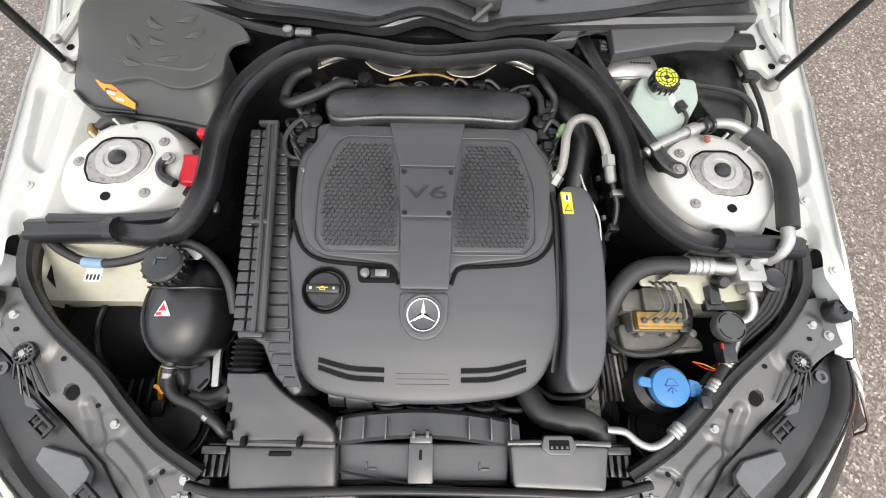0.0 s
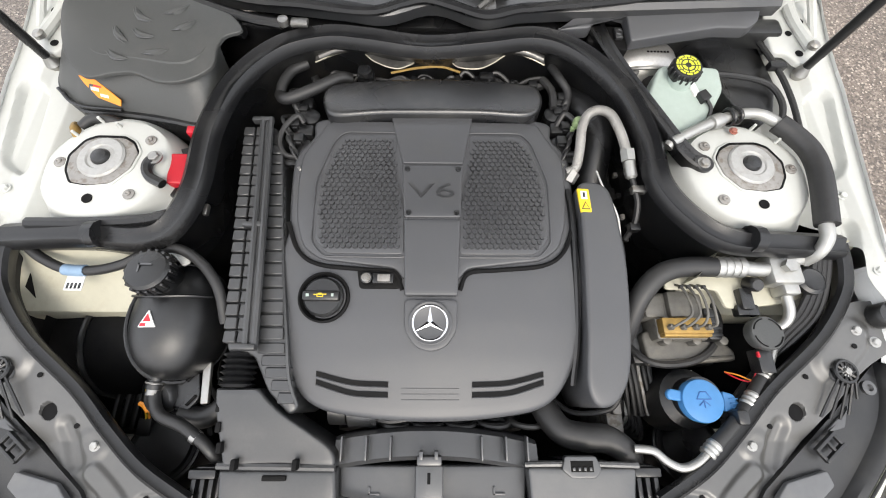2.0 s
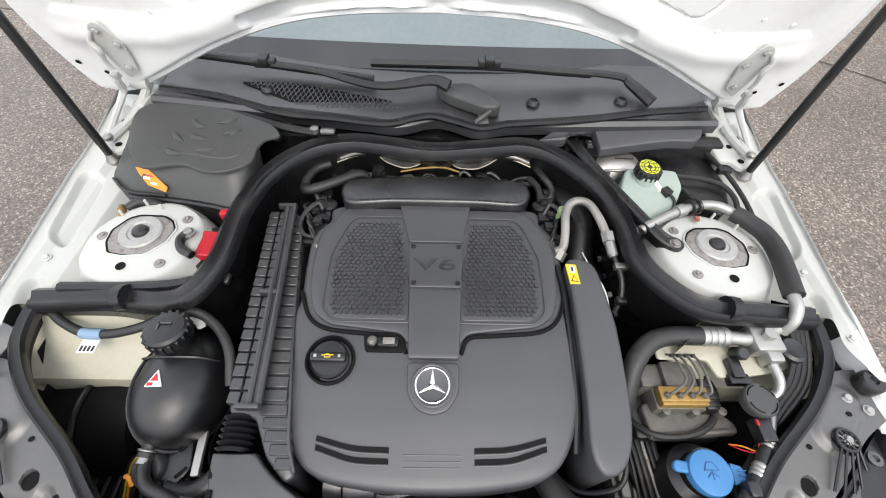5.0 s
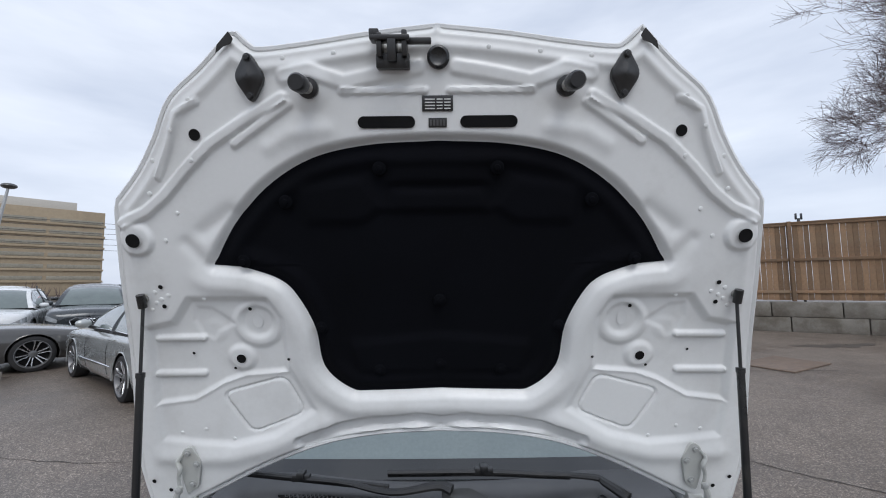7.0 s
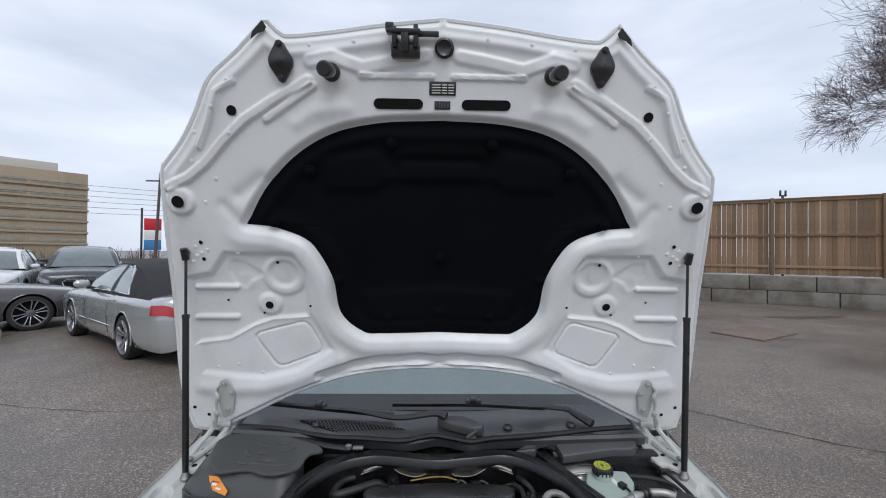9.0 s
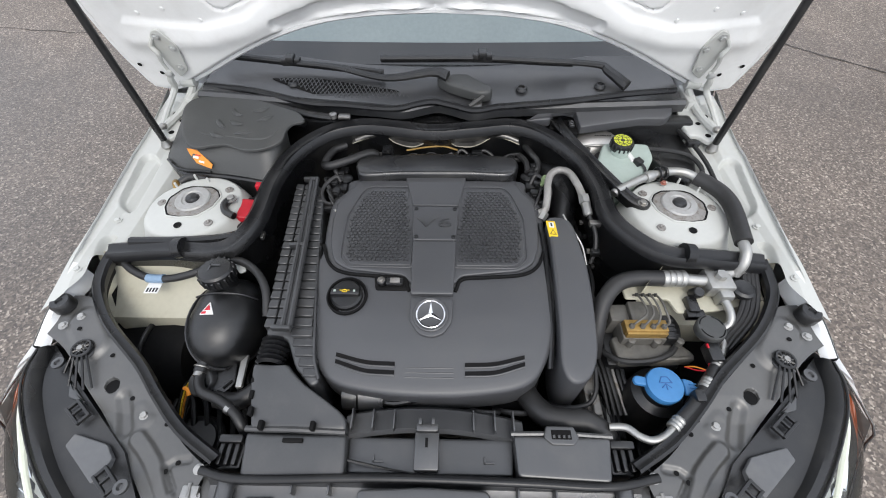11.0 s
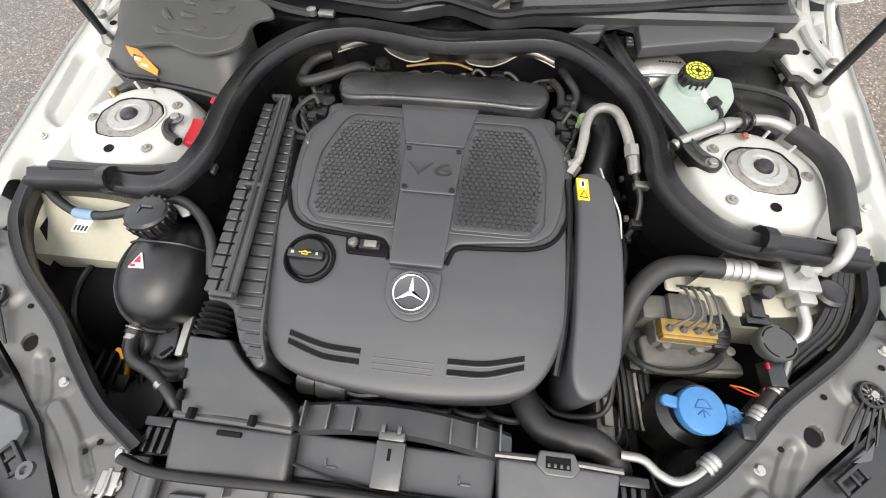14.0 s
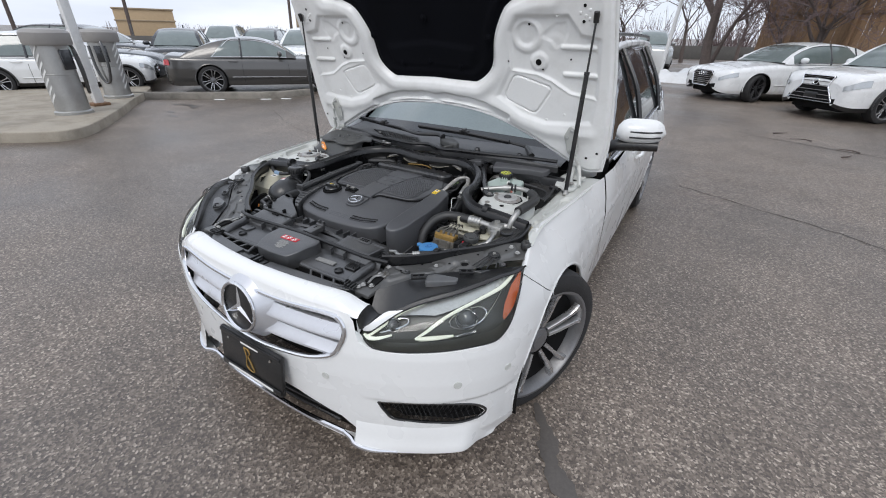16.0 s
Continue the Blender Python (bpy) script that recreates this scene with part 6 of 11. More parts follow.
for sx in (1, -1):
    part("rubber_plug", lathe([(0.016, 0), (0.016, 0.006), (0.012, 0.009), (0.010, 0.005), (0.0001, 0.006)], 20, (sx * 0.268, 0.234, 0.753)), M_BLACK, front_panel)
    part("recess", panel(rounded([(sx * 0.265, 0.295), (sx * 0.318, 0.293), (sx * 0.318, 0.258), (sx * 0.272, 0.256)], 0.005), lambda x, y: 0.762 + 0 * x, 0.012, 0.003, 4), M_BLACK if sx > 0 else M_GREY, front_panel)
    part("channel", tube([(sx * 0.352, 0.318, 0.765), (sx * 0.350, 0.25, 0.760), (sx * 0.345, 0.205, 0.75)], 0.015, 12), M_GREY, front_panel)
    for x in (0.17, 0.225, 0.28):
        part("rib", tube([(sx * x, 0.200, 0.752), (sx * (x + 0.028), 0.168, 0.742)], 0.0045, 6), M_GREY, front_panel)
    part("front_rail", tube([(sx * 0.12, 0.198, 0.752), (sx * 0.25, 0.196, 0.752), (sx * 0.335, 0.200, 0.752)], 0.007, 8), M_GREY, front_panel)
    part("front_rail", tube([(sx * 0.12, 0.158, 0.745), (sx * 0.25, 0.164, 0.742), (sx * 0.345, 0.178, 0.742)], 0.006, 8), M_GREY, front_panel)
    for x in (0.23, 0.165):
        part("stiffener", box(*sorted((sx * x - 0.002, sx * x + 0.002)), 0.298, 0.318, 0.752, 0.782, 0.001), M_GREY, front_panel)
    part("catch_bracket", join(box(*sorted((sx * 0.345, sx * 0.395)), 0.170, 0.205, 0.735, 0.757, 0.004), *[box(*sorted((sx * (0.350 + 0.013 * k), sx * (0.356 + 0.013 * k))), 0.172, 0.203, 0.757, 0.764, 0.002) for k in range(4)], box(*sorted((sx * 0.335, sx * 0.395)), 0.135, 0.168, 0.722, 0.742, 0.004)), M_BLACK, front_panel, "black ribbed catch bracket")
lipcov = np.array([[(x, y + 0.10 * max(0, abs(x) - 0.20) ** 1.5 * 1.5, z) for y, z in ((0.160, 0.715), (0.158, 0.742), (0.135, 0.748), (0.112, 0.746), (0.094, 0.735))] for x in np.linspace(-0.43, 0.43, 40)])
part("edge_trim", grid(lipcov), M_BLACK, front_panel)
part("front_sheet", panel(rounded([(-0.392, 0.190), (-0.150, 0.156), (-0.150, 0.120), (-0.335, 0.142)], 0.004), level(0.7525), 0.006, 0.0015, 4), M_GREY, front_panel, "flat grey plastic sheet")
part("front_sheet", panel(rounded([(0.015, 0.150), (0.340, 0.178), (0.385, 0.172), (0.300, 0.138), (0.015, 0.118)], 0.004), level(0.7525), 0.006, 0.0015, 4, mid=(0.2, 0.148)), M_GREY, front_panel, "flat grey plastic sheet")
part("stay_rod", tube([(-0.135, 0.195, 0.752), (-0.140, 0.150, 0.735)], 0.006, 8), M_GREY, front_panel)
part("latch_clip", join(box(-0.075, 0.005, 0.118, 0.150, 0.735, 0.752, 0.004), box(-0.055, -0.015, 0.125, 0.145, 0.752, 0.760, 0.003), box(-0.050, -0.042, 0.110, 0.150, 0.752, 0.766, 0.002), box(-0.028, -0.020, 0.110, 0.150, 0.752, 0.766, 0.002)), M_BLACK, front_panel)
part("panel_back", box(-0.40, 0.40, 0.20, 0.31, 0.50, 0.738, 0.01), M_DARK, front_panel)

# ---- engine cover ----
def cover_z(x, y):
    z = np.interp(y, [0.44, 0.475, 0.495, 0.56, 0.62, 0.70, 0.82, 0.92, 1.04], [0.797, 0.806, 0.811, 0.826, 0.836, 0.845, 0.853, 0.854, 0.848])
    return z - 0.20 * np.clip(np.abs(x - 0.004) - 0.16, 0, 1) ** 1.5


C0 = 0.004
half_out = [(0.06, 1.037), (0.226, 1.035), (0.240, 0.99), (0.268, 0.945), (0.269, 0.87), (0.263, 0.79), (0.271, 0.735), (0.263, 0.625), (0.236, 0.535), (0.192, 0.486), (0.108, 0.468), (0, 0.462)]
out = [(C0 + x, y) for x, y in half_out] + [(C0 - x, y) for x, y in half_out[-2::-1]]
cover = thing("engine_cover", "dark grey plastic engine cover with honeycomb panels and a star badge", "engine cover", (0, 0.75, 0.70))
part("cover_body", panel(spline(out, 6, closed=True), lambda x, y: cover_z(x, y) - 0.004, 0.075, 0.009, 22, 5), M_COVER, cover)
plate_half = [(0.05, 1.022), (0.210, 1.022), (0.226, 0.985), (0.252, 0.942), (0.253, 0.87), (0.246, 0.80), (0.230, 0.752), (0.196, 0.728), (0.12, 0.719), (0.062, 0.712), (0.047, 0.69)]
pl = [(C0 + x, y) for x, y in plate_half] + [(C0 - x, y) for x, y in plate_half[::-1]]
part("upper_plate", panel(rounded(pl, 0.016, 5), lambda x, y: cover_z(x, y) + 0.003, 0.012, 0.004, 16, mid=(C0, 0.87)), M_COVER, cover)
part("seam", tube([(C0 + x, y, float(cover_z(C0 + x, y)) - 0.001) for x, y in [(-0.262, 0.80), (-0.238, 0.746), (-0.198, 0.720), (-0.12, 0.711), (-0.066, 0.705), (-0.050, 0.675)]], 0.0042, 6), M_DARK, cover)
part("seam", tube([(C0 + x, y, float(cover_z(C0 + x, y)) - 0.001) for x, y in [(0.262, 0.80), (0.238, 0.746), (0.198, 0.720), (0.12, 0.711), (0.066, 0.705), (0.050, 0.675)]], 0.0042, 6), M_DARK, cover)
comb_half = [(0.074, 0.986), (0.168, 0.986), (0.186, 0.965), (0.212, 0.875), (0.209, 0.765), (0.185, 0.738), (0.049, 0.737), (0.051, 0.815)]
M_COMB = material("honeycomb_plastic", (0.044, 0.045, 0.048), 0.36, spec=0.75, ior=1.6, grain=500, spread=0.1, bump=0.1, bump_scale=1500)
for sx in (1, -1):
    o = [(C0 + sx * x, y) for x, y in comb_half]
    comb = part("honeycomb_panel", panel(rounded(o, 0.010), lambda x, y: cover_z(x, y) + 0.0048, 0.006, 0.0015, 12, mid=(C0 + sx * 0.13, 0.86)), M_COMB, cover, "honeycomb textured panel")
    shapes = []
    pitch = 0.0106
    for j in range(36):
        for i in range(28):
            x = C0 + sx * (0.045 + pitch * (i + 0.5 * (j % 2)))
            y = 0.742 + pitch * 0.866 * j
            if float(signed(np.array(x), np.array(y), o)) < -0.006:
                z = float(cover_z(x, y)) + 0.0048
                rim_ = [(x + 0.0050 * math.cos(a), y + 0.0050 * math.sin(a), z - 0.0005) for a in np.linspace(0, 2 * np.pi, 8, endpoint=False)]
                top6 = [(x + 0.0038 * math.cos(a), y + 0.0038 * math.sin(a), z + 0.0030) for a in np.linspace(0, 2 * np.pi, 8, endpoint=False)]
                shapes.append((rim_ + top6, [(k, (k + 1) % 8, 8 + (k + 1) % 8, 8 + k) for k in range(8)] + [tuple(range(8, 16))]))
    dots = part("dimple_texture", join(*shapes), M_COMB, comb, smooth=False)
    tagged(dots, kind="stuff")
    rim_path = [(q[0], q[1], float(cover_z(q[0], q[1])) + 0.005) for q in rounded([(C0 + sx * (x + (0.006 if x > 0.1 else -0.006)), y + (0.006 if y > 0.86 else -0.006)) for x, y in comb_half], 0.012)]
    part("panel_rim", tube(rim_path + rim_path[:1], 0.0016, 6, 1, smooth_path=False), M_COVER, comb)
strip_h = lambda d: (lambda x, y: cover_z(x, y) + d)
part("centre_rear", panel(rounded([(C0 - 0.083, 1.028), (C0 + 0.079, 1.028), (C0 + 0.058, 0.918), (C0 - 0.056, 0.918)], 0.003), strip_h(0.008), 0.008, 0.002, 10), M_COVER, cover)
vplate = part("centre_plate", panel(rounded([(C0 - 0.056, 0.914), (C0 + 0.058, 0.914), (C0 + 0.052, 0.806), (C0 - 0.050, 0.806)], 0.004), strip_h(0.0075), 0.008, 0.002, 10), M_COVER, cover)
part("centre_front", panel(rounded([(C0 - 0.050, 0.802), (C0 + 0.052, 0.802), (C0 + 0.046, 0.664), (C0 - 0.046, 0.664)], 0.004), strip_h(0.008), 0.012, 0.003, 10), M_COVER, cover)
for x, y in ((-0.047, 0.905), (0.049, 0.905), (-0.042, 0.815), (0.045, 0.815)):
    part("rivet", lathe([(0.0055, 0), (0.005, 0.002), (0.003, 0.0015), (0.0001, 0.001)], 14, (C0 + x, y, float(cover_z(C0 + x, y)) + 0.0075)), M_BLACK, vplate)
m_v6 = Matrix.Translation((C0, 0.858, float(cover_z(C0, 0.858)) + 0.0075)) @ Matrix.Diagonal((1.95, 1, 1, 1))
part("lettering", text_shape("V6", 0.041, 0.0014, m_v6), M_COWL, vplate, "raised letters V6", smooth=False)
badge_half = [(0.0, 0.571), (0.026, 0.579), (0.044, 0.605), (0.046, 0.658)]
bp = [(C0 + x, y) for x, y in badge_half] + [(C0 - x, y) for x, y in badge_half[:0:-1]]
part("badge_plate", panel(rounded(bp, 0.01), strip_h(0.003), 0.006, 0.002, 8), M_COVER, cover)
slope = (Vector((0, 0.62, 0.838)) - Vector((0, 0.56, 0.828))).normalized()
star2, m2 = badge((0.003, 0.618, 0.8425), 0.031, Vector((1, 0, 0)).cross(slope), slope, cover, 0.0012)
part("badge_star", star2, M_CHROME, cover, "silver star badge")
part("badge_disc", moved(lathe([(0.037, -0.003), (0.037, 0.0), (0.035, 0.001), (0.033, 0.0), (0.0001, 0.0)], 32), m2), M_COVER, cover)
# oil filler and sensor window
m_oil = Matrix.Translation((-0.180, 0.662, 0.836)) @ Euler((radians(6), 0, 0)).to_matrix().to_4x4()
part("filler_well", moved(lathe([(0.044, -0.002), (0.044, 0.008), (0.041, 0.009), (0.038, 0.004), (0.036, -0.001), (0.0001, -0.001)], 36), m_oil), M_DARK, cover, "dark round filler opening")
cap = part("oil_cap", moved(join(lathe([(0.034, 0.0), (0.034, 0.012), (0.030, 0.017), (0.0001, 0.018)], 32), box(-0.031, 0.031, -0.0085, 0.0085, 0.012, 0.028, 0.004)), m_oil), M_BLACK, cover, "black oil cap with yellow symbols")
for x0, x1, mt in ((-0.024, -0.019, M_RES), (0.018, 0.022, M_RES)):
    part("symbol", moved(box(x0, x1, -0.002, 0.003, 0.0282, 0.0288, 0), m_oil), mt, cap)
part("symbol", moved(join(box(-0.006, 0.005, -0.003, -0.0015, 0.0282, 0.0288, 0), box(-0.006, -0.0045, -0.003, 0.002, 0.0282, 0.0288, 0), box(0.0035, 0.005, -0.003, 0.001, 0.0282, 0.0288, 0), box(-0.006, 0.0045, 0.001, 0.0025, 0.0282, 0.0288, 0), box(-0.003, 0.002, 0.0025, 0.004, 0.0282, 0.0288, 0), box(-0.011, -0.006, 0.0005, 0.002, 0.0282, 0.0288, 0), box(0.005, 0.010, 0.001, 0.0025, 0.0282, 0.0288, 0)), m_oil), M_YELLOW, cap)
win = [(-0.126, 0.711), (-0.056, 0.711), (-0.046, 0.694), (-0.050, 0.677), (-0.120, 0.677)]
part("sensor_window", panel(rounded(win, 0.006), strip_h(0.0005), 0.004, 0.001, 4), M_DARK, cover)
part("sensor_plug", box(-0.088, -0.066, 0.685, 0.698, 0.856, 0.8605, 0.002), M_MOUNT, cover, "pale sensor plug")
part("sensor", join(box(-0.098, -0.060, 0.683, 0.701, 0.846, 0.856, 0.003), lathe([(0.010, 0), (0.010, 0.012), (0.006, 0.014), (0.0001, 0.012)], 18, (-0.107, 0.692, 0.846))), M_BLACK, cover)
part("sensor_bolt", bolt_shape((-0.107, 0.692, 0.8585), 0.006), M_STEEL, cover)
for sx in (1, -1):
    for k, (ya, yb) in enumerate(((0.520, 0.537), (0.504, 0.524))):
        pts = [(C0 + sx * 0.070, ya), (C0 + sx * 0.13, ya + 0.003), (C0 + sx * 0.190, yb)]
        sp = spline(pts, 8)
        q = np.vstack([sp + np.array([0, 0.0042]), sp[::-1] - np.array([0, 0.0042])])
        part("vent_slot", panel(q, strip_h(-0.0022), 0.001, 0.0002, 2), M_DARK, cover, "dark vent slot", smooth=False)
        part("vent_lip", tube([(p[0], p[1] - 0.0052, float(cover_z(*p)) - 0.0035) for p in sp], 0.0018, 6, 1), M_COVER, cover)
for k in range(3):
    part("bead", tube([(C0 - 0.048, 0.496 + 0.009 * k, float(cover_z(0, 0.496 + 0.009 * k)) - 0.0045), (C0 + 0.048, 0.496 + 0.009 * k, float(cover_z(0, 0.496 + 0.009 * k)) - 0.0045)], 0.0013, 6), M_COVER, cover)
# rear bar over the bulkhead end
# Cover plastic again, darkened in colour for the black mat it mirrors.
M_BAR = material("cover_plastic_dark_reflection", (0.014, 0.0145, 0.016), 0.27, grain=500, spread=0.10, bump=0.12, bump_scale=1800, stain=(0.07, 0.067, 0.06, 0.35), stain_scale=12, spec=0.7, ior=1.6)
bar = spline([(-0.216, 1.083), (-0.190, 1.106), (-0.10, 1.118), (0.0, 1.124), (0.10, 1.121), (0.200, 1.110), (0.224, 1.085), (0.221, 1.048), (0.190, 1.022), (0.10, 1.026), (0.0, 1.026), (-0.10, 1.024), (-0.190, 1.017), (-0.214, 1.045)], 5, closed=True)
part("rear_bar", panel(bar, lambda x, y: 0.871 - 0.10 * (y - 1.07) - 0.4 * (y - 1.07) ** 2, 0.06, 0.010, 8, 5), M_BAR, cover, "rounded rear section of the cover")

# ---- air duct beside the cover ----
duct = thing("air_duct", "dark grey plastic air duct with a yellow warning label", "air duct", (0.29, 0.68, 0.70))
dz = lambda x, y: np.interp(y, [0.47, 0.52, 0.60, 0.84, 0.90], [0.816, 0.828, 0.842, 0.866, 0.866]) - 0.10 * (x - 0.30)
d_out = spline([(0.277, 0.872), (0.330, 0.870), (0.345, 0.80), (0.352, 0.728), (0.347, 0.62), (0.338, 0.54), (0.314, 0.494), (0.280, 0.486), (0.263, 0.520), (0.268, 0.60), (0.273, 0.72), (0.275, 0.80)], 5, closed=True)
part("duct_body", panel(d_out, dz, 0.16, 0.007, 10, 4, mid=(0.30, 0.68)), M_COVER, duct)
part("duct_seam", tube([(0.262, 0.872, 0.845), (0.264, 0.80, 0.845), (0.259, 0.62, 0.822), (0.246, 0.52, 0.80)], 0.006, 8), M_BLACK, duct)
yl = [(0.271, 0.862), (0.293, 0.862), (0.295, 0.816), (0.274, 0.816)]
part("warning_label", panel(rounded(yl, 0.002), lambda x, y: dz(x, y) + 0.0008, 0.004, 0.0003, 4), M_YELLOW, duct, "yellow warning label")
part("symbol", panel([(0.2765, 0.841), (0.2885, 0.841), (0.2885, 0.857), (0.2765, 0.857)], lambda x, y: dz(x, y) + 0.0016, 0.001, 0.0001, 2), M_LABEL, duct)
part("symbol", panel([(0.276, 0.821), (0.292, 0.821), (0.284, 0.836)], lambda x, y: dz(x, y) + 0.0014, 0.001, 0.0001, 2), M_BLACK, duct)
part("symbol", panel([(0.2805, 0.844), (0.2845, 0.844), (0.2845, 0.854), (0.2805, 0.854)], lambda x, y: dz(x, y) + 0.0022, 0.001, 0.0001, 2), M_BLACK, duct)
part("symbol", panel([(0.2785, 0.8225), (0.2895, 0.8225), (0.284, 0.833)], lambda x, y: dz(x, y) + 0.0020, 0.001, 0.0001, 2), M_YELLOW, duct)

# ---- air filter box ----
airbox = thing("air_filter_box", "black ribbed plastic air filter box with an intake snorkel", "air filter box", (-0.30, 0.70, 0.70))
az = lambda x, y: np.interp(y, [0.45, 0.52, 0.58, 0.80, 1.03], [0.822, 0.836, 0.846, 0.852, 0.850])
a_out = [(-0.372, 0.985), (-0.342, 1.018), (-0.315, 1.018), (-0.298, 0.99), (-0.266, 0.80), (-0.240, 0.62), (-0.226, 0.53), (-0.210, 0.482), (-0.225, 0.472), (-0.262, 0.508), (-0.290, 0.565), (-0.335, 0.570), (-0.352, 0.75)]
part("box_body", panel(rounded(a_out, 0.01), lambda x, y: az(x, y) - 0.016, 0.14, 0.006, 8, mid=(-0.31, 0.75)), M_AIRBOX, airbox)
for k in range(19):
    y = 0.584 + 0.0225 * k
    xl = np.interp(y, [0.57, 0.79, 0.99], [-0.338, -0.356, -0.373])
    xr = np.interp(y, [0.57, 0.79, 0.99], [-0.296, -0.311, -0.330])
    xm = xl * 0.48 + xr * 0.52
    for a, b_ in ((xl, xm - 0.0012), (xm + 0.0012, xr)):
        part("filter_plate", box(a, b_, y, y + 0.0200, 0.815, float(az(0, y)) - 0.004, 0.0018, 1), M_AIRBOX, airbox)
for k in range(18):
    y = 0.590 + 0.0225 * k
    xl = np.interp(y, [0.57, 0.99], [-0.284, -0.317])
    xr = np.interp(y, [0.57, 0.72, 0.99], [-0.240, -0.258, -0.300])
    part("filter_plate", box(xl, xr, y, y + 0.0200, 0.81, float(az(0, y)) - 0.010, 0.0018, 1), M_AIRBOX, airbox)
for k in range(5):
    y = 0.568 - 0.0195 * k
    xl, xr = np.interp(y, [0.48, 0.53, 0.57], [-0.238, -0.268, -0.283]), np.interp(y, [0.48, 0.53, 0.57], [-0.214, -0.226, -0.238])
    part("filter_plate", box(xl, xr, y, y + 0.0172, 0.79, float(az(0, y)) - 0.010, 0.0018, 1), M_AIRBOX, airbox)
part("flange_edge", tube([(-0.300, 0.99, 0.838), (-0.262, 0.74, 0.838), (-0.2375, 0.60, 0.836), (-0.227, 0.53, 0.826), (-0.212, 0.487, 0.815)], 0.0028, 8), M_AIRBOX, airbox)
rail = [(-0.326, 1.022), (-0.314, 0.90), (-0.303, 0.78), (-0.294, 0.66), (-0.288, 0.575)]
for dx, r in ((-0.0075, 0.006), (0.0075, 0.006)):
    part("rail", tube([(x + dx, y, float(az(0, y)) + 0.006) for x, y in rail], r, 8), M_AIRBOX, airbox)
part("rail_web", tube([(x, y, float(az(0, y)) - 0.001) for x, y in rail], 0.009, 8), M_AIRBOX, airbox)
for y in (1.018, 0.79, 0.575):
    x = np.interp(y, [0.575, 1.022], [-0.296, -0.334])
    part("clip", box(x - 0.020, x + 0.020, y - 0.005, y + 0.005, 0.846, 0.862, 0.003), M_AIRBOX, airbox)
part("bellows", lathe([(0.022 + 0.008 * (k % 2), 0.0048 * k) for k in range(13)], 20, (-0.318, 0.515, 0.806), (0, 1, 0), cap=False), M_RUBBER, airbox, "black rubber bellows")
def shell(ys, left, right, top, deep, r=0.012, dish=0.0, n=14):
    """A moulded cap over the plan between left(y) and right(y), with a rounded rim and a slightly dished top."""
    rows = []
    ya, yb = ys[0], ys[-1]
    for y in ys:
        xl, xr, z = left(y), right(y), top(y)
        end = min(abs(y - ya), abs(y - yb))
        z0 = z - (r - math.sqrt(max(0, r * r - max(0, r - end) ** 2)))
        row = [(xl, y, z - deep)]
        for a in np.linspace(0, math.pi / 2, 5):
            row.append((xl + r * (1 - math.cos(a)), y, z0 - r * (1 - math.sin(a))))
        for k in range(1, n):
            u = k / n
            row.append((xl + r + (xr - xl - 2 * r) * u, y, z0 - dish * math.sin(math.pi * u) ** 2))
        for a in np.linspace(math.pi / 2, 0, 5):
            row.append((xr - r * (1 - math.cos(a)), y, z0 - r * (1 - math.sin(a))))
        row.append((xr, y, z - deep))
        rows.append(row)
    rows = [[(p[0], p[1], top(ya) - deep) for p in rows[0]]] + rows + [[(p[0], p[1], top(yb) - deep) for p in rows[-1]]]
    return grid(np.array(rows))


soft = lambda ya, xa: (lambda y, s_=spline(list(zip(ya, xa)), 12): float(np.interp(y, s_[:, 0], s_[:, 1])))
sn_y = np.concatenate([[0.396, 0.3963, 0.398, 0.402, 0.408], np.linspace(0.412, 0.502, 24), [0.506, 0.511, 0.5135, 0.514]])
part("snorkel", shell(sn_y, soft((0.396, 0.44, 0.48, 0.514), (-0.322, -0.333, -0.342, -0.346)), soft((0.396, 0.41, 0.425, 0.448, 0.474, 0.495, 0.514), (-0.146, -0.147, -0.156, -0.190, -0.232, -0.258, -0.276)), soft((0.39, 0.43, 0.47, 0.52), (0.801, 0.808, 0.816, 0.822)), 0.10, 0.006, 0.002), M_AIRBOX, airbox, "black intake snorkel")
sb_y = np.concatenate([[0.316, 0.3163, 0.318, 0.322], np.linspace(0.327, 0.384, 10), [0.388, 0.391, 0.393]])
part("snorkel_box", shell(sb_y, soft((0.316, 0.36, 0.393), (-0.324, -0.328, -0.331)), soft((0.316, 0.36, 0.393), (-0.139, -0.142, -0.145)), soft((0.31, 0.36, 0.40), (0.786, 0.794, 0.797)), 0.16, 0.008, 0.003), M_AIRBOX, airbox)
part("snorkel_rim", tube([(-0.332, 0.398, 0.797), (-0.24, 0.397, 0.799), (-0.146, 0.395, 0.797)], 0.006, 8), M_AIRBOX, airbox)
for x, y in ((-0.338, 0.485), (-0.333, 0.455), (-0.326, 0.425), (-0.30, 0.401), (-0.205, 0.401)):
    part("snap", box(x - 0.004, x + 0.004, y - 0.008, y + 0.008, 0.802, 0.818, 0.002), M_DARK, airbox)
part("catch", box(-0.260, -0.222, 0.376, 0.384, 0.790, 0.798, 0.002), M_DARK, airbox)

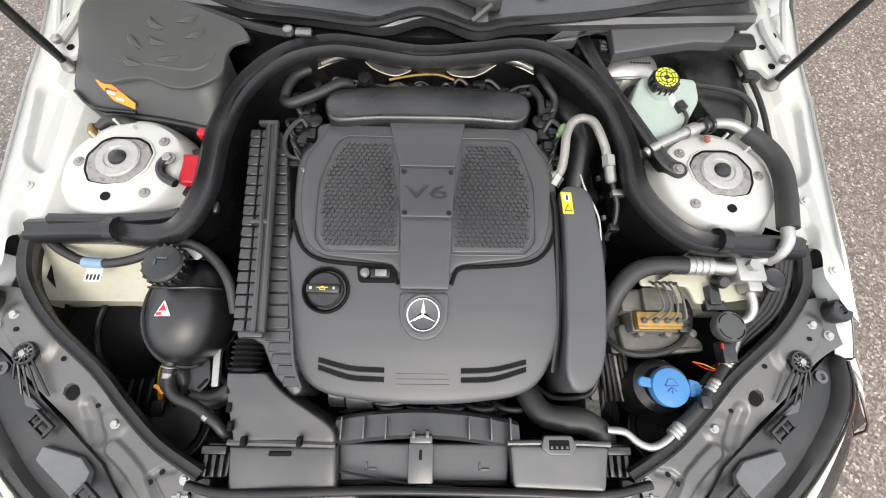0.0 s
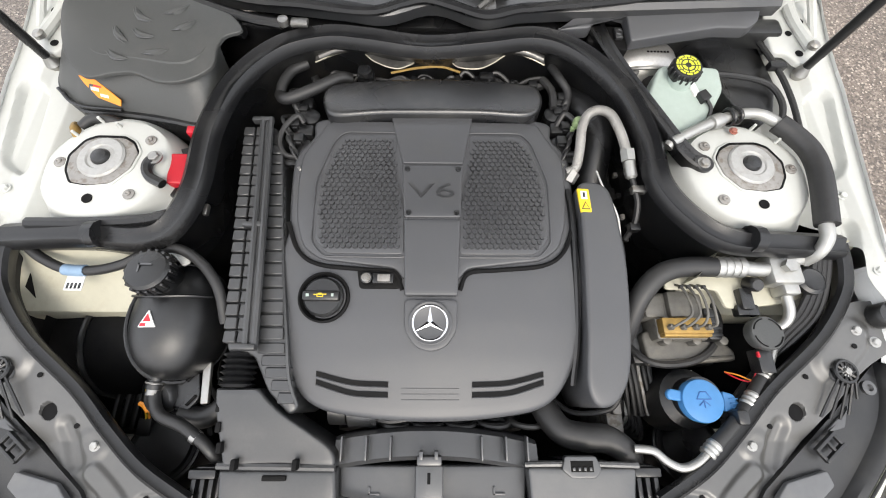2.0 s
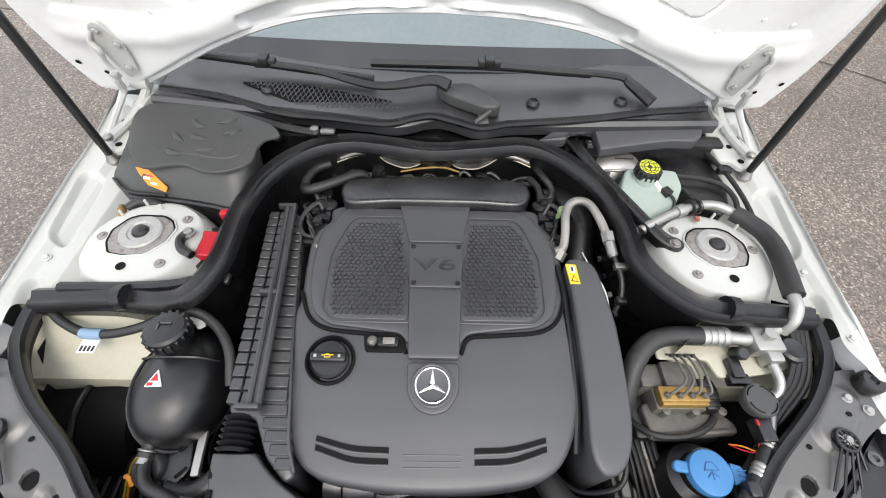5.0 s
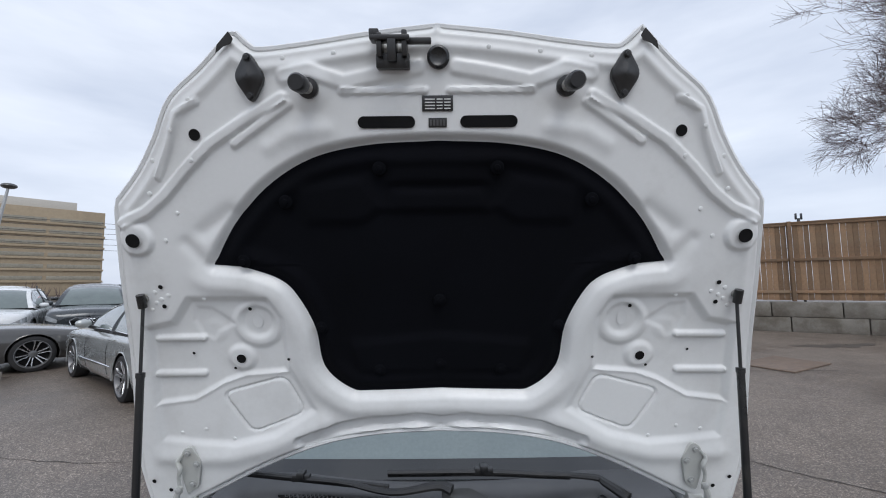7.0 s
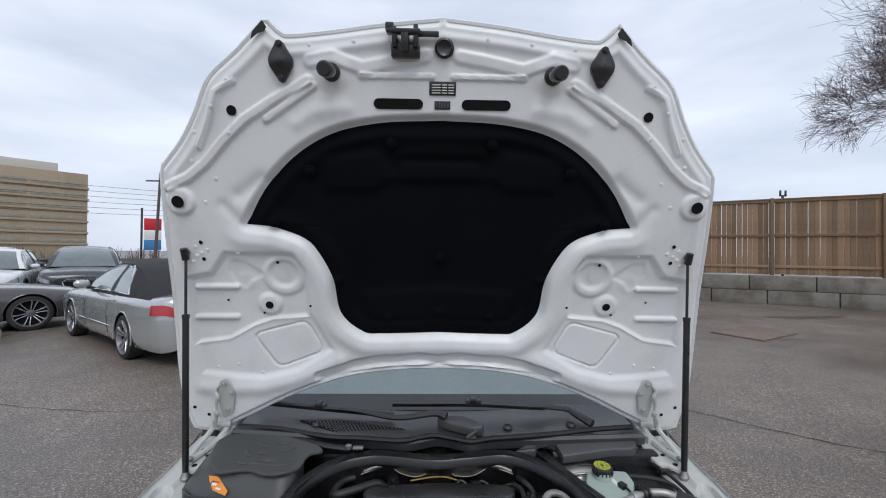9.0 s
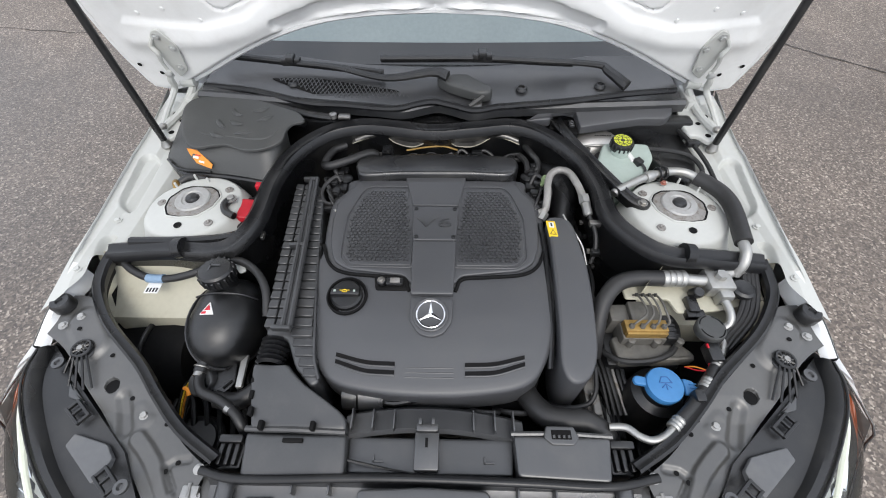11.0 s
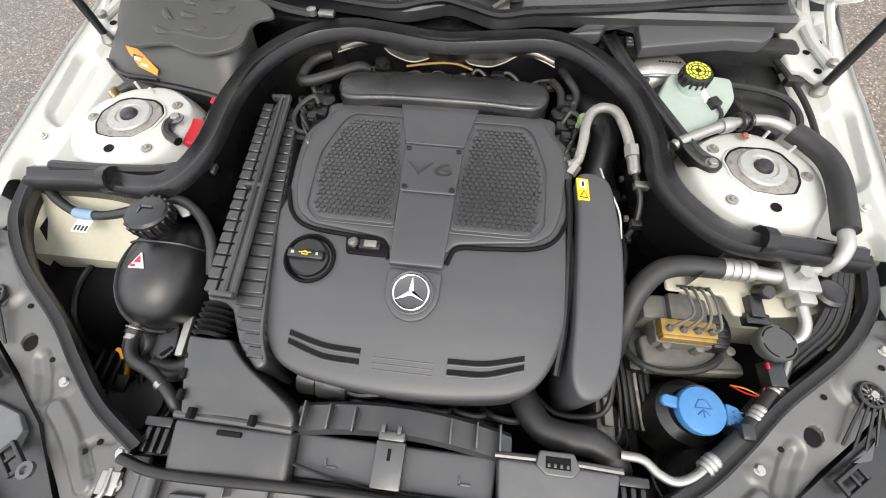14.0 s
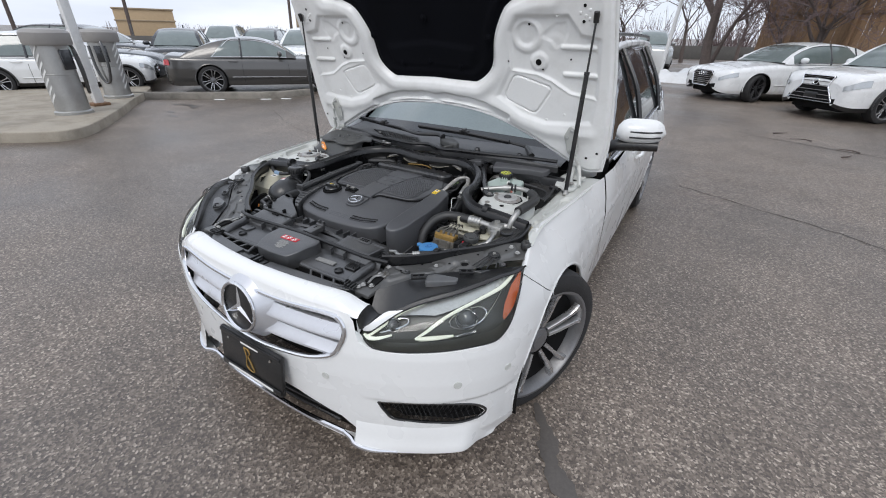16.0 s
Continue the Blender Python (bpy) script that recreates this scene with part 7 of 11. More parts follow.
# ---- things in the engine bay ----
def egg(centre, rx, ry, rz, n=28, m=18, power=2.2):
    rows = []
    for i in range(m + 1):
        a = -math.pi / 2 + math.pi * i / m
        row = []
        for j in range(n):
            b = 2 * math.pi * j / n
            k = abs(math.cos(a)) ** (2 / power)
            row.append((centre[0] + rx * k * math.copysign(abs(math.cos(b)) ** (2 / power), math.cos(b)), centre[1] + ry * k * math.copysign(abs(math.sin(b)) ** (2 / power), math.sin(b)), centre[2] + rz * math.copysign(abs(math.sin(a)) ** (2 / power), math.sin(a))))
        rows.append(row)
    v, f = grid(np.array(rows), closed_v=True)
    return v, [tuple(reversed(q)) for q in f]


# coolant tank
tank = thing("coolant_tank", "black round coolant expansion tank with a ribbed cap", "coolant tank", (-0.455, 0.635, 0.66))
part("tank_body", egg((-0.455, 0.632, 0.765), 0.078, 0.105, 0.082), M_BLACK, tank)
part("tank_seam", moved(ring(1, 0.035, (0, 0, 0), n=40, m=6), Matrix.Translation((-0.455, 0.632, 0.765)) @ Euler((0, radians(38), 0)).to_matrix().to_4x4() @ Matrix.Diagonal((0.085, 0.108, 0.085, 1))), M_BLACK, tank)
part("tank_band", tube([(-0.525, 0.668, 0.815), (-0.490, 0.662, 0.838), (-0.455, 0.660, 0.847), (-0.415, 0.664, 0.836), (-0.388, 0.668, 0.81)], 0.0025, 6), M_BLACK, tank)
part("neck", lathe([(0.030, -0.04), (0.030, 0.012), (0.033, 0.014), (0.033, 0.018)], 28, (-0.463, 0.694, 0.842), (0, 0.12, 1)), M_BLACK, tank)
cap_prof = [(0.036, 0.0), (0.036, 0.024), (0.032, 0.029), (0.020, 0.031), (0.0001, 0.031)]
tank_cap = part("cap", lathe(cap_prof, 32, (-0.463, 0.693, 0.858), (0, 0.12, 1)), M_BLACK, tank, "black ribbed screw cap")
part("cap_ribs", join(*[box(-0.463 + 0.036 * math.cos(a) - 0.003, -0.463 + 0.036 * math.cos(a) + 0.003, 0.695 + 0.036 * math.sin(a) - 0.003, 0.695 + 0.036 * math.sin(a) + 0.003, 0.860, 0.882, 0.0012, 1) for a in np.linspace(0, 2 * np.pi, 18, endpoint=False)]), M_BLACK, tank_cap)
part("cap_mark", join(box(-0.474, -0.452, 0.702, 0.705, 0.889, 0.8905, 0), box(-0.474, -0.471, 0.690, 0.705, 0.889, 0.8905, 0)), M_GREY, tank_cap)
tri = [(-0.482, 0.608), (-0.450, 0.608), (-0.466, 0.637)]
tz = lambda x, y: 0.8495 - 5.5 * (x + 0.455) ** 2 - 3.0 * (y - 0.632) ** 2
part("warning_label", panel(rounded(tri, 0.003), tz, 0.004, 0.0004, 5), M_LABEL, tank, "white triangle warning label")
part("symbol", panel([(-0.478, 0.6095), (-0.467, 0.6095), (-0.467, 0.6145), (-0.477, 0.6145)], lambda x, y: tz(x, y) + 0.0006, 0.001, 0.0001, 2), M_RED, tank)
part("symbol", panel([(-0.473, 0.617), (-0.459, 0.617), (-0.466, 0.631)], lambda x, y: tz(x, y) + 0.0006, 0.001, 0.0001, 2), M_RED, tank)
part("outlet", lathe([(0.014, 0), (0.012, 0.03), (0.014, 0.032), (0.014, 0.04)], 16, (-0.473, 0.553, 0.775), (-0.1, -0.9, -0.1)), M_BLACK, tank)
part("clamp", ring(0.0145, 0.002, (-0.476, 0.524, 0.772), (-0.1, -0.9, -0.1), 20, 6), M_STEEL, tank)
for k in range(3):
    part("level_rib", box(-0.548, -0.530, 0.610 + 0.012 * k, 0.613 + 0.012 * k, 0.76, 0.768, 0.001), M_LABEL, tank)
hose = thing("coolant_hose", "black rubber coolant hose with metal clamps", "hose", (-0.40, 0.46, 0.66))
part("hose_run", tube([(-0.476, 0.520, 0.772), (-0.470, 0.492, 0.772), (-0.452, 0.470, 0.775), (-0.412, 0.455, 0.778), (-0.372, 0.430, 0.778), (-0.352, 0.405, 0.76), (-0.35, 0.39, 0.70)], 0.0100, 12), M_HOSE, hose)
part("hose_run", tube([(-0.44, 0.47, 0.74), (-0.395, 0.468, 0.735), (-0.355, 0.50, 0.74), (-0.34, 0.56, 0.73), (-0.33, 0.64, 0.70)], 0.019, 12), M_HOSE, hose)
for at, ax in (((-0.476, 0.508, 0.772), (0, 1, 0)), ((-0.385, 0.438, 0.778), (1, -0.6, 0))):
    part("clamp", lathe([(0.0113, -0.005), (0.0113, 0.005)], 18, at, ax), M_STEEL, hose)
valve = thing("shut_off_valve", "grey round valve on a metal bracket beside the hose", "valve", (-0.455, 0.505, 0.70))
part("valve_body", lathe([(0.030, 0), (0.030, 0.02), (0.026, 0.026), (0.0001, 0.027)], 28, (-0.472, 0.505, 0.735), (-0.2, -0.3, 1)), M_GREY, valve)
part("flange", panel(rounded([(-0.452, 0.545), (-0.418, 0.555), (-0.405, 0.50), (-0.428, 0.470), (-0.452, 0.48)], 0.012), level(0.752), 0.012, 0.003, 4), M_BLACK, valve)
part("bracket", panel(rounded([(-0.415, 0.60), (-0.400, 0.60), (-0.388, 0.49), (-0.402, 0.488)], 0.004), level(0.755), 0.008, 0.002, 4), M_ALU, valve)
for x, y in ((-0.425, 0.535), (-0.418, 0.495)):
    part("slot", tube([(x - 0.008, y - 0.008, 0.7535), (x + 0.006, y + 0.008, 0.7535)], 0.0025, 6), M_DARK, valve)
part("plug", tube([(-0.515, 0.490, 0.742), (-0.505, 0.486, 0.744), (-0.50, 0.476, 0.738)], 0.004, 6), M_ORANGE, valve)

# wiring and cable on the left
cable = thing("battery_cable", "grey battery cable with a paper tag", "cable", (-0.60, 0.72, 0.80))
part("cable_run", tube([(-0.725, 0.752, 0.825), (-0.700, 0.735, 0.822), (-0.654, 0.716, 0.820), (-0.600, 0.713, 0.822), (-0.545, 0.722, 0.832), (-0.500, 0.740, 0.842), (-0.445, 0.745, 0.852), (-0.395, 0.718, 0.852), (-0.362, 0.675, 0.842), (-0.350, 0.62, 0.82)], 0.009, 10), M_HOSE, cable)
part("tag", join(box(-0.652, -0.620, 0.678, 0.718, 0.812, 0.814, 0.0005), ), M_LABEL, cable, "white paper tag with print")
part("tag_tape", tube([(-0.655, 0.715, 0.820), (-0.635, 0.713, 0.820), (-0.615, 0.713, 0.821)], 0.0105, 10), material("blue_tape", (0.20, 0.30, 0.42), 0.5), cable)
for k in range(4):
    part("lettering_bar", box(-0.648 + 0.007 * k, -0.644 + 0.007 * k, 0.681, 0.692, 0.814, 0.8146, 0), M_BLACK, cable)
part("strap", panel(rounded([(-0.508, 0.742), (-0.438, 0.748), (-0.418, 0.722), (-0.430, 0.714), (-0.452, 0.735), (-0.508, 0.728)], 0.004), level(0.846), 0.004, 0.001, 3, mid=(-0.465, 0.738)), M_INNER, cable, "white metal bracket")
loom = thing("wiring_loom", "thin coloured wires with a black connector", "wiring", (-0.56, 0.52, 0.55))
for k, (mt, dx) in enumerate(((M_YELLOW, 0.0), (M_ORANGE, 0.006), (M_BLACK, 0.012), (M_BLACK, -0.006))):
    part("wire", tube([(-0.575 + dx, 0.455, 0.62), (-0.572 + dx, 0.50, 0.645), (-0.562 + dx, 0.532, 0.660), (-0.535 + dx, 0.545, 0.655), (-0.49, 0.545 + dx, 0.64)], 0.0022, 6), mt, loom)
part("connector", join(box(-0.590, -0.562, 0.428, 0.462, 0.585, 0.625, 0.003), box(-0.586, -0.566, 0.41, 0.43, 0.59, 0.615, 0.003)), M_BLACK, loom)
# round dark caps low in the bay, behind the lamps
for sx in (1, -1):
    lampcap = thing("lamp_rear_cap", "round black rubber cap on the back of the lamp", "lamp cap", (sx * 0.525, 0.40, 0.58))
    part("cap_body", lathe([(0.070, -0.08), (0.070, 0.0), (0.066, 0.006), (0.058, 0.004), (0.055, 0.010), (0.0001, 0.013)], 32, (sx * 0.530, 0.405, 0.615), (0, 0.25, 1)), M_RUBBER, lampcap)
    part("cap_rim", ring(0.069, 0.005, (sx * 0.530, 0.405, 0.615), (0, 0.25, 1), 36, 8), M_BLACK, lampcap)
horn = thing("fuse_carrier", "black plastic carrier with clips low in the bay", "plastic carrier", (-0.62, 0.47, 0.5))
part("carrier_body", join(box(-0.665, -0.575, 0.43, 0.53, 0.50, 0.60, 0.008), *[box(-0.655 + 0.022 * k, -0.645 + 0.022 * k, 0.44, 0.52, 0.60, 0.615, 0.003) for k in range(4)]), M_BLACK, horn)
liner_l = thing("wheel_liner", "dusty black wheel liner low in the bay", "liner", (-0.70, 0.62, 0.5))
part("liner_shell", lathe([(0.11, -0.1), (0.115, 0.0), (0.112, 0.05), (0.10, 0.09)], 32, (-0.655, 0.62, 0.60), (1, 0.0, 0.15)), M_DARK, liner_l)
part("liner_band", ring(0.116, 0.006, (-0.66, 0.62, 0.602), (1, 0, 0.15), 36, 8), M_BLACK, liner_l)

# battery box, with a cover of crescent dents
battery = thing("battery_box", "soft grey battery box with a dented cover and orange label", "battery box", (-0.56, 1.12, 0.79))
bt = spline([(-0.716, 1.225), (-0.700, 1.150), (-0.672, 1.086), (-0.636, 1.048), (-0.610, 1.043), (-0.579, 1.051), (-0.542, 1.053), (-0.500, 1.036), (-0.459, 1.035), (-0.423, 1.051), (-0.402, 1.076), (-0.401, 1.112), (-0.391, 1.140), (-0.362, 1.160), (-0.40, 1.205), (-0.445, 1.232), (-0.52, 1.248), (-0.62, 1.262), (-0.69, 1.262)], 5, closed=True)
CRES = [((-0.599, 1.160), (-0.587, 1.138), (-0.566, 1.121)), ((-0.572, 1.207), (-0.556, 1.182), (-0.532, 1.174)), ((-0.513, 1.195), (-0.488, 1.197), (-0.470, 1.214)), ((-0.488, 1.154), (-0.467, 1.159), (-0.449, 1.176)), ((-0.562, 1.155), (-0.543, 1.138), (-0.519, 1.136)), ((-0.598, 1.104), (-0.579, 1.087), (-0.555, 1.083)), ((-0.533, 1.100), (-0.509, 1.098), (-0.487, 1.106))]


def bat_z(x, y):
    return 0.946 + 0.05 * (y - 1.15) - 0.35 * np.clip(np.hypot((x + 0.56) * 0.8, y - 1.15) - 0.08, 0, 1) ** 2


batt_top = part("cover", panel(bt, bat_z, 0.007, 0.0025, 16, mid=(-0.545, 1.15)), M_SOFT, battery, "soft grey cover with a scalloped edge")
for c in CRES:
    sp = spline(c, 6)
    wave = np.sin(np.linspace(0, math.pi, len(sp)))
    part("crescent_dent", tube([(p[0], p[1], float(bat_z(p[0], p[1])) - 0.0005) for p in sp], list(wave * 0.0066 + 0.0008), 8, 1), M_SOFT, batt_top)
    away = np.array([-0.0035, -0.0045])
    part("dent_edge", tube([(p[0] + away[0], p[1] + away[1], float(bat_z(p[0], p[1])) + 0.0005) for p in sp], list(wave * 0.0022 + 0.0004), 6, 1), M_GREY, batt_top)
# front wall: hangs from under the cover, bulging out to a flat rim
WALL_TOP = spline([(-0.700, 1.215), (-0.676, 1.170), (-0.646, 1.122), (-0.618, 1.096), (-0.575, 1.090), (-0.530, 1.084), (-0.480, 1.076), (-0.446, 1.080), (-0.424, 1.105), (-0.416, 1.16)], 5)
WALL_FOOT = spline([(-0.765, 1.17), (-0.752, 1.100), (-0.722, 1.063), (-0.680, 1.034), (-0.620, 1.028), (-0.560, 1.021), (-0.500, 1.010), (-0.448, 1.001), (-0.418, 1.03), (-0.408, 1.12)], 5)
drape = []
for k in range(11):
    u = k / 10
    out = u ** 0.92 + 0.06 * math.sin(u * math.pi)
    ripple = 0.0045 * np.sin(np.linspace(0, 9.0, len(WALL_TOP)) + 1.5 * u) * math.sin(u * math.pi)
    drape.append([(a[0] + (b[0] - a[0]) * out, a[1] + (b[1] - a[1]) * out + ripple[i], 0.944 - 0.076 * u ** 1.1) for i, (a, b) in enumerate(zip(WALL_TOP, WALL_FOOT))])
part("box_wall", grid(np.array(drape)), M_SOFT, battery, "soft grey front wall")
rim_rows = []
for d, z in ((0.0, 0.868), (-0.006, 0.868), (-0.010, 0.864), (-0.010, 0.79)):
    rim_rows.append([(b[0], b[1] + d, z) for b in WALL_FOOT])
part("box_rim", grid(np.array(rim_rows)), M_BLACK, battery)
part("rim_ridge", tube([(-0.742, 1.076, 0.872), (-0.690, 1.034, 0.874), (-0.60, 1.022, 0.874)], 0.0035, 8), M_BLACK, battery)
mo = Matrix.Translation((-0.627, 1.0470, 0.902)) @ Euler((radians(48), radians(3), radians(-14))).to_matrix().to_4x4()
ol = part("orange_label", moved(panel([(-0.040, 0.017), (-0.010, 0.019), (0.040, -0.010), (0.038, -0.022), (-0.006, -0.016), (-0.030, 0.004)], level(0.002), 0.002, 0.0006, 2), mo), M_ORANGE, battery, "orange label with a worn pale print")
for x0, x1, y0, y1, mt in ((-0.018, -0.002, -0.004, 0.002, M_LABEL), (0.0, 0.016, -0.012, -0.007, M_LABEL), (-0.012, 0.004, 0.004, 0.007, M_RED)):
    part("print_block", moved(box(x0, x1, y0, y1, 0.002, 0.0026, 0), mo), mt, ol)
terminal = thing("jump_terminal", "red plastic positive terminal cover with black base", "terminal cover", (-0.47, 0.91, 0.83))
part("red_cover", panel(rounded([(-0.493, 0.931), (-0.455, 0.937), (-0.448, 0.872), (-0.485, 0.868)], 0.004), lambda x, y: 0.862 - 0.25 * (x + 0.47), 0.030, 0.004, 4), M_RED, terminal)
part("red_cover", box(-0.474, -0.452, 0.978, 1.002, 0.84, 0.866, 0.004), M_RED, terminal)
part("base", panel(rounded([(-0.510, 0.900), (-0.492, 0.955), (-0.44, 0.97), (-0.435, 0.85), (-0.475, 0.845), (-0.500, 0.862)], 0.006), level(0.846), 0.04, 0.004, 4), M_BLACK, terminal)
part("strap", tube([(-0.497, 0.915, 0.886), (-0.512, 0.895, 0.884), (-0.505, 0.872, 0.882), (-0.48, 0.858, 0.878)], 0.009, 8), M_BLACK, terminal)
part("earth_bolt", bolt_shape((-0.500, 0.908, 0.886), 0.010), M_STEEL, terminal)
part("copper_fitting", tube([(-0.690, 0.995, 0.862), (-0.676, 0.976, 0.872), (-0.668, 0.960, 0.868)], [0.008, 0.009, 0.007], 10), M_GOLD, terminal, "tan plastic fitting")
part("black_pipe", tube([(-0.672, 0.99, 0.866), (-0.652, 1.003, 0.872), (-0.625, 1.004, 0.870), (-0.60, 1.0, 0.862)], 0.010, 10), M_HOSE, terminal)

# brake fluid reservoir, booster
res = thing("brake_reservoir", "translucent greenish brake fluid reservoir with a yellow-printed cap", "fluid reservoir", (0.52, 1.06, 0.80))
ro = [(0.462, 1.132), (0.500, 1.138), (0.585, 1.130), (0.588, 1.082), (0.560, 1.035), (0.528, 0.999), (0.475, 0.983), (0.448, 1.004), (0.428, 1.055)]
part("reservoir_body", panel(rounded(ro, 0.012), lambda x, y: 0.884 + 0.16 * (y - 1.06), 0.095, 0.008, 6, 4), M_RES, res)
part("filler_neck", lathe([(0.026, -0.01), (0.024, 0.03)], 24, (0.500, 1.100, 0.880)), M_RES, res)
rcap = part("cap", lathe([(0.0285, 0.0), (0.0285, 0.020), (0.026, 0.024), (0.0001, 0.0245)], 28, (0.500, 1.106, 0.900), (0, -0.06, 1)), M_BLACK, res, "black screw cap with yellow-green print")
part("cap_ribs", join(*[box(0.500 + 0.0285 * math.cos(a) - 0.0022, 0.500 + 0.0285 * math.cos(a) + 0.0022, 1.105 + 0.0285 * math.sin(a) - 0.0022, 1.105 + 0.0285 * math.sin(a) + 0.0022, 0.902, 0.920, 0.001, 1) for a in np.linspace(0, 2 * np.pi, 16, endpoint=False)]), M_BLACK, rcap)
for r0, r1, gaps in ((0.0195, 0.0235, 10), (0.0145, 0.0180, 8), (0.006, 0.012, 4)):
    for k in range(gaps):
        a0, a1 = 2 * math.pi * k / gaps, 2 * math.pi * (k + 0.82) / gaps
        aa = np.linspace(a0, a1, 6)
        pts = [(0.4985 + r0 * math.cos(a), 1.1045 + r0 * math.sin(a), 0.9252 - 0.0 + 0.06 * r0 * math.sin(a)) for a in aa] + [(0.4985 + r1 * math.cos(a), 1.1045 + r1 * math.sin(a), 0.9252 + 0.06 * r1 * math.sin(a)) for a in aa[::-1]]
        part("cap_print", from_arrays(pts, [tuple(range(12))]), M_YGREEN, rcap)
part("clip", panel(rounded([(0.513, 1.094), (0.524, 1.098), (0.536, 1.068), (0.524, 1.062)], 0.005), lambda x, y: 0.889 + 0.16 * (y - 1.06), 0.006, 0.002, 3), M_LABEL, res)
part("level_sensor", join(panel(rounded([(0.527, 1.066), (0.545, 1.076), (0.554, 1.056), (0.536, 1.046)], 0.003), level(0.895), 0.014, 0.002, 3), tube([(0.545, 1.052, 0.890), (0.552, 1.034, 0.884), (0.545, 1.012, 0.87), (0.528, 0.996, 0.85)], 0.0035, 6)), M_BLACK, res)
booster = thing("brake_booster", "bare metal brake booster drum", "brake booster", (0.47, 1.19, 0.76))
part("drum", egg((0.458, 1.192, 0.795), 0.088, 0.060, 0.088, 36, 20, 2.6), material("brushed_drum", (0.52, 0.51, 0.49), 0.36, metal=0.75, spread=0.15, grain=250), booster)
part("drum_edge", tube([(0.380, 1.172, 0.835), (0.415, 1.150, 0.868), (0.458, 1.142, 0.880), (0.505, 1.150, 0.868), (0.538, 1.170, 0.835)], 0.004, 8), M_STEEL, booster)
part("master_cylinder", join(lathe([(0.020, 0), (0.020, 0.08)], 20, (0.468, 1.165, 0.835), (0.05, -0.97, 0.1)), bolt_shape((0.430, 1.155, 0.855), 0.012, (0, -0.6, 0.8))), M_BLACK, booster)
for k in range(7):
    part("stamped_mark", box(0.452 + 0.007 * k, 0.456 + 0.007 * k, 1.180, 1.184, 0.8832, 0.8840, 0), M_DARK, booster)

# strut brace
brace = thing("strut_brace", "black steel brace bar bolted to the suspension tower", "strut brace", (0.46, 1.05, 0.85))
brace_line = spline([(0.338, 1.216, 0.912), (0.352, 1.170, 0.910), (0.387, 1.098, 0.902), (0.444, 0.998, 0.890), (0.485, 0.935, 0.880), (0.512, 0.912, 0.876)], 6)
bt_ = np.gradient(brace_line, axis=0)
b1 = brace_line[-1]
rows = []
for i, (c, q) in enumerate(zip(brace_line, bt_)):
    n_ = np.array([q[1], -q[0], 0]) / math.hypot(q[0], q[1])
    wd = np.interp(i, [0, 8, 20, 30], [0.017, 0.0145, 0.0135, 0.017])
    rows.append([c + n_ * wd * k + np.array([0, 0, h]) for k, h in ((-1, -0.018), (-1, 0.004), (-0.78, 0.008), (-0.5, 0.002), (0.5, 0.002), (0.78, 0.008), (1, 0.004), (1, -0.018))])
part("bar", grid(np.array(rows)), M_BLACK, brace)
part("end_plate", lathe([(0.018, -0.004), (0.018, 0.003), (0.0001, 0.003)], 24, tuple(b1 + np.array([0, 0, 0.003]))), M_BLACK, brace)
part("bolt", bolt_shape((0.512, 0.912, 0.880), 0.009), M_STEEL, brace, "zinc bolt with red paint mark")
part("paint_mark", ring(0.0135, 0.002, (0.512, 0.911, 0.880), n=24, m=6), material("red_paint_mark", (0.24, 0.07, 0.05), 0.6), brace)

# boxes behind the right tower
ebox = thing("control_box", "black plastic control unit box under the cowl", "control box", (0.65, 1.14, 0.79))
part("box_body", panel(rounded([(0.602, 1.115), (0.572, 1.258), (0.703, 1.278), (0.727, 1.119), (0.705, 1.048), (0.673, 1.021), (0.637, 1.054)], 0.012), lambda x, y: 0.858 + 0.05 * (y - 1.1), 0.10, 0.006, 6), M_BLACK, ebox)
part("cable_run", tube([(0.691, 1.252, 0.880), (0.719, 1.147, 0.880), (0.728, 1.067, 0.878), (0.727, 0.985, 0.872)], 0.0055, 8), M_HOSE, ebox)
part("cable_tie", box(0.700, 0.735, 1.140, 1.156, 0.874, 0.890, 0.003), M_BLACK, ebox)
part("cable_trim", tube([(0.545, 1.128, 0.876), (0.60, 1.126, 0.880), (0.67, 1.118, 0.876), (0.705, 1.100, 0.872), (0.716, 1.06, 0.868), (0.706, 1.02, 0.862)], 0.006, 8), M_HOSE, ebox)
ac = thing("coolant_line", "bare aluminium air-conditioning line with a black foam sleeve", "pipe", (0.66, 0.95, 0.86))
part("pipe_run", tube([(0.452, 0.950, 0.876), (0.462, 0.958, 0.880), (0.511, 0.983, 0.888), (0.545, 0.997, 0.892), (0.594, 1.013, 0.895), (0.636, 1.013, 0.895), (0.666, 0.995, 0.893), (0.684, 0.972, 0.892)], 0.0105, 14), M_ALU, ac)
part("sleeve", tube([(0.666, 0.995, 0.893), (0.690, 0.968, 0.893), (0.710, 0.930, 0.893), (0.711, 0.876, 0.893), (0.696, 0.784, 0.888)], 0.0185, 14), M_HOSE, ac, "black foam sleeve")
part("pipe_end", tube([(0.696, 0.800, 0.888), (0.696, 0.782, 0.886), (0.695, 0.760, 0.880), (0.690, 0.742, 0.862), (0.684, 0.735, 0.835)], 0.0115, 12), M_ALU, ac)
part("collar", lathe([(0.0135, -0.012), (0.0145, -0.008), (0.0145, 0.008), (0.0135, 0.012)], 18, (0.548, 0.998, 0.892), (0.9, 0.35, 0)), M_ALU, ac)
for bx, by in ((0.574, 1.007), (0.588, 1.011)):
    part("bracket", ring(0.0145, 0.004, (bx, by, 0.894), (0.9, 0.3, 0), 20, 8), M_BLACK, ac)
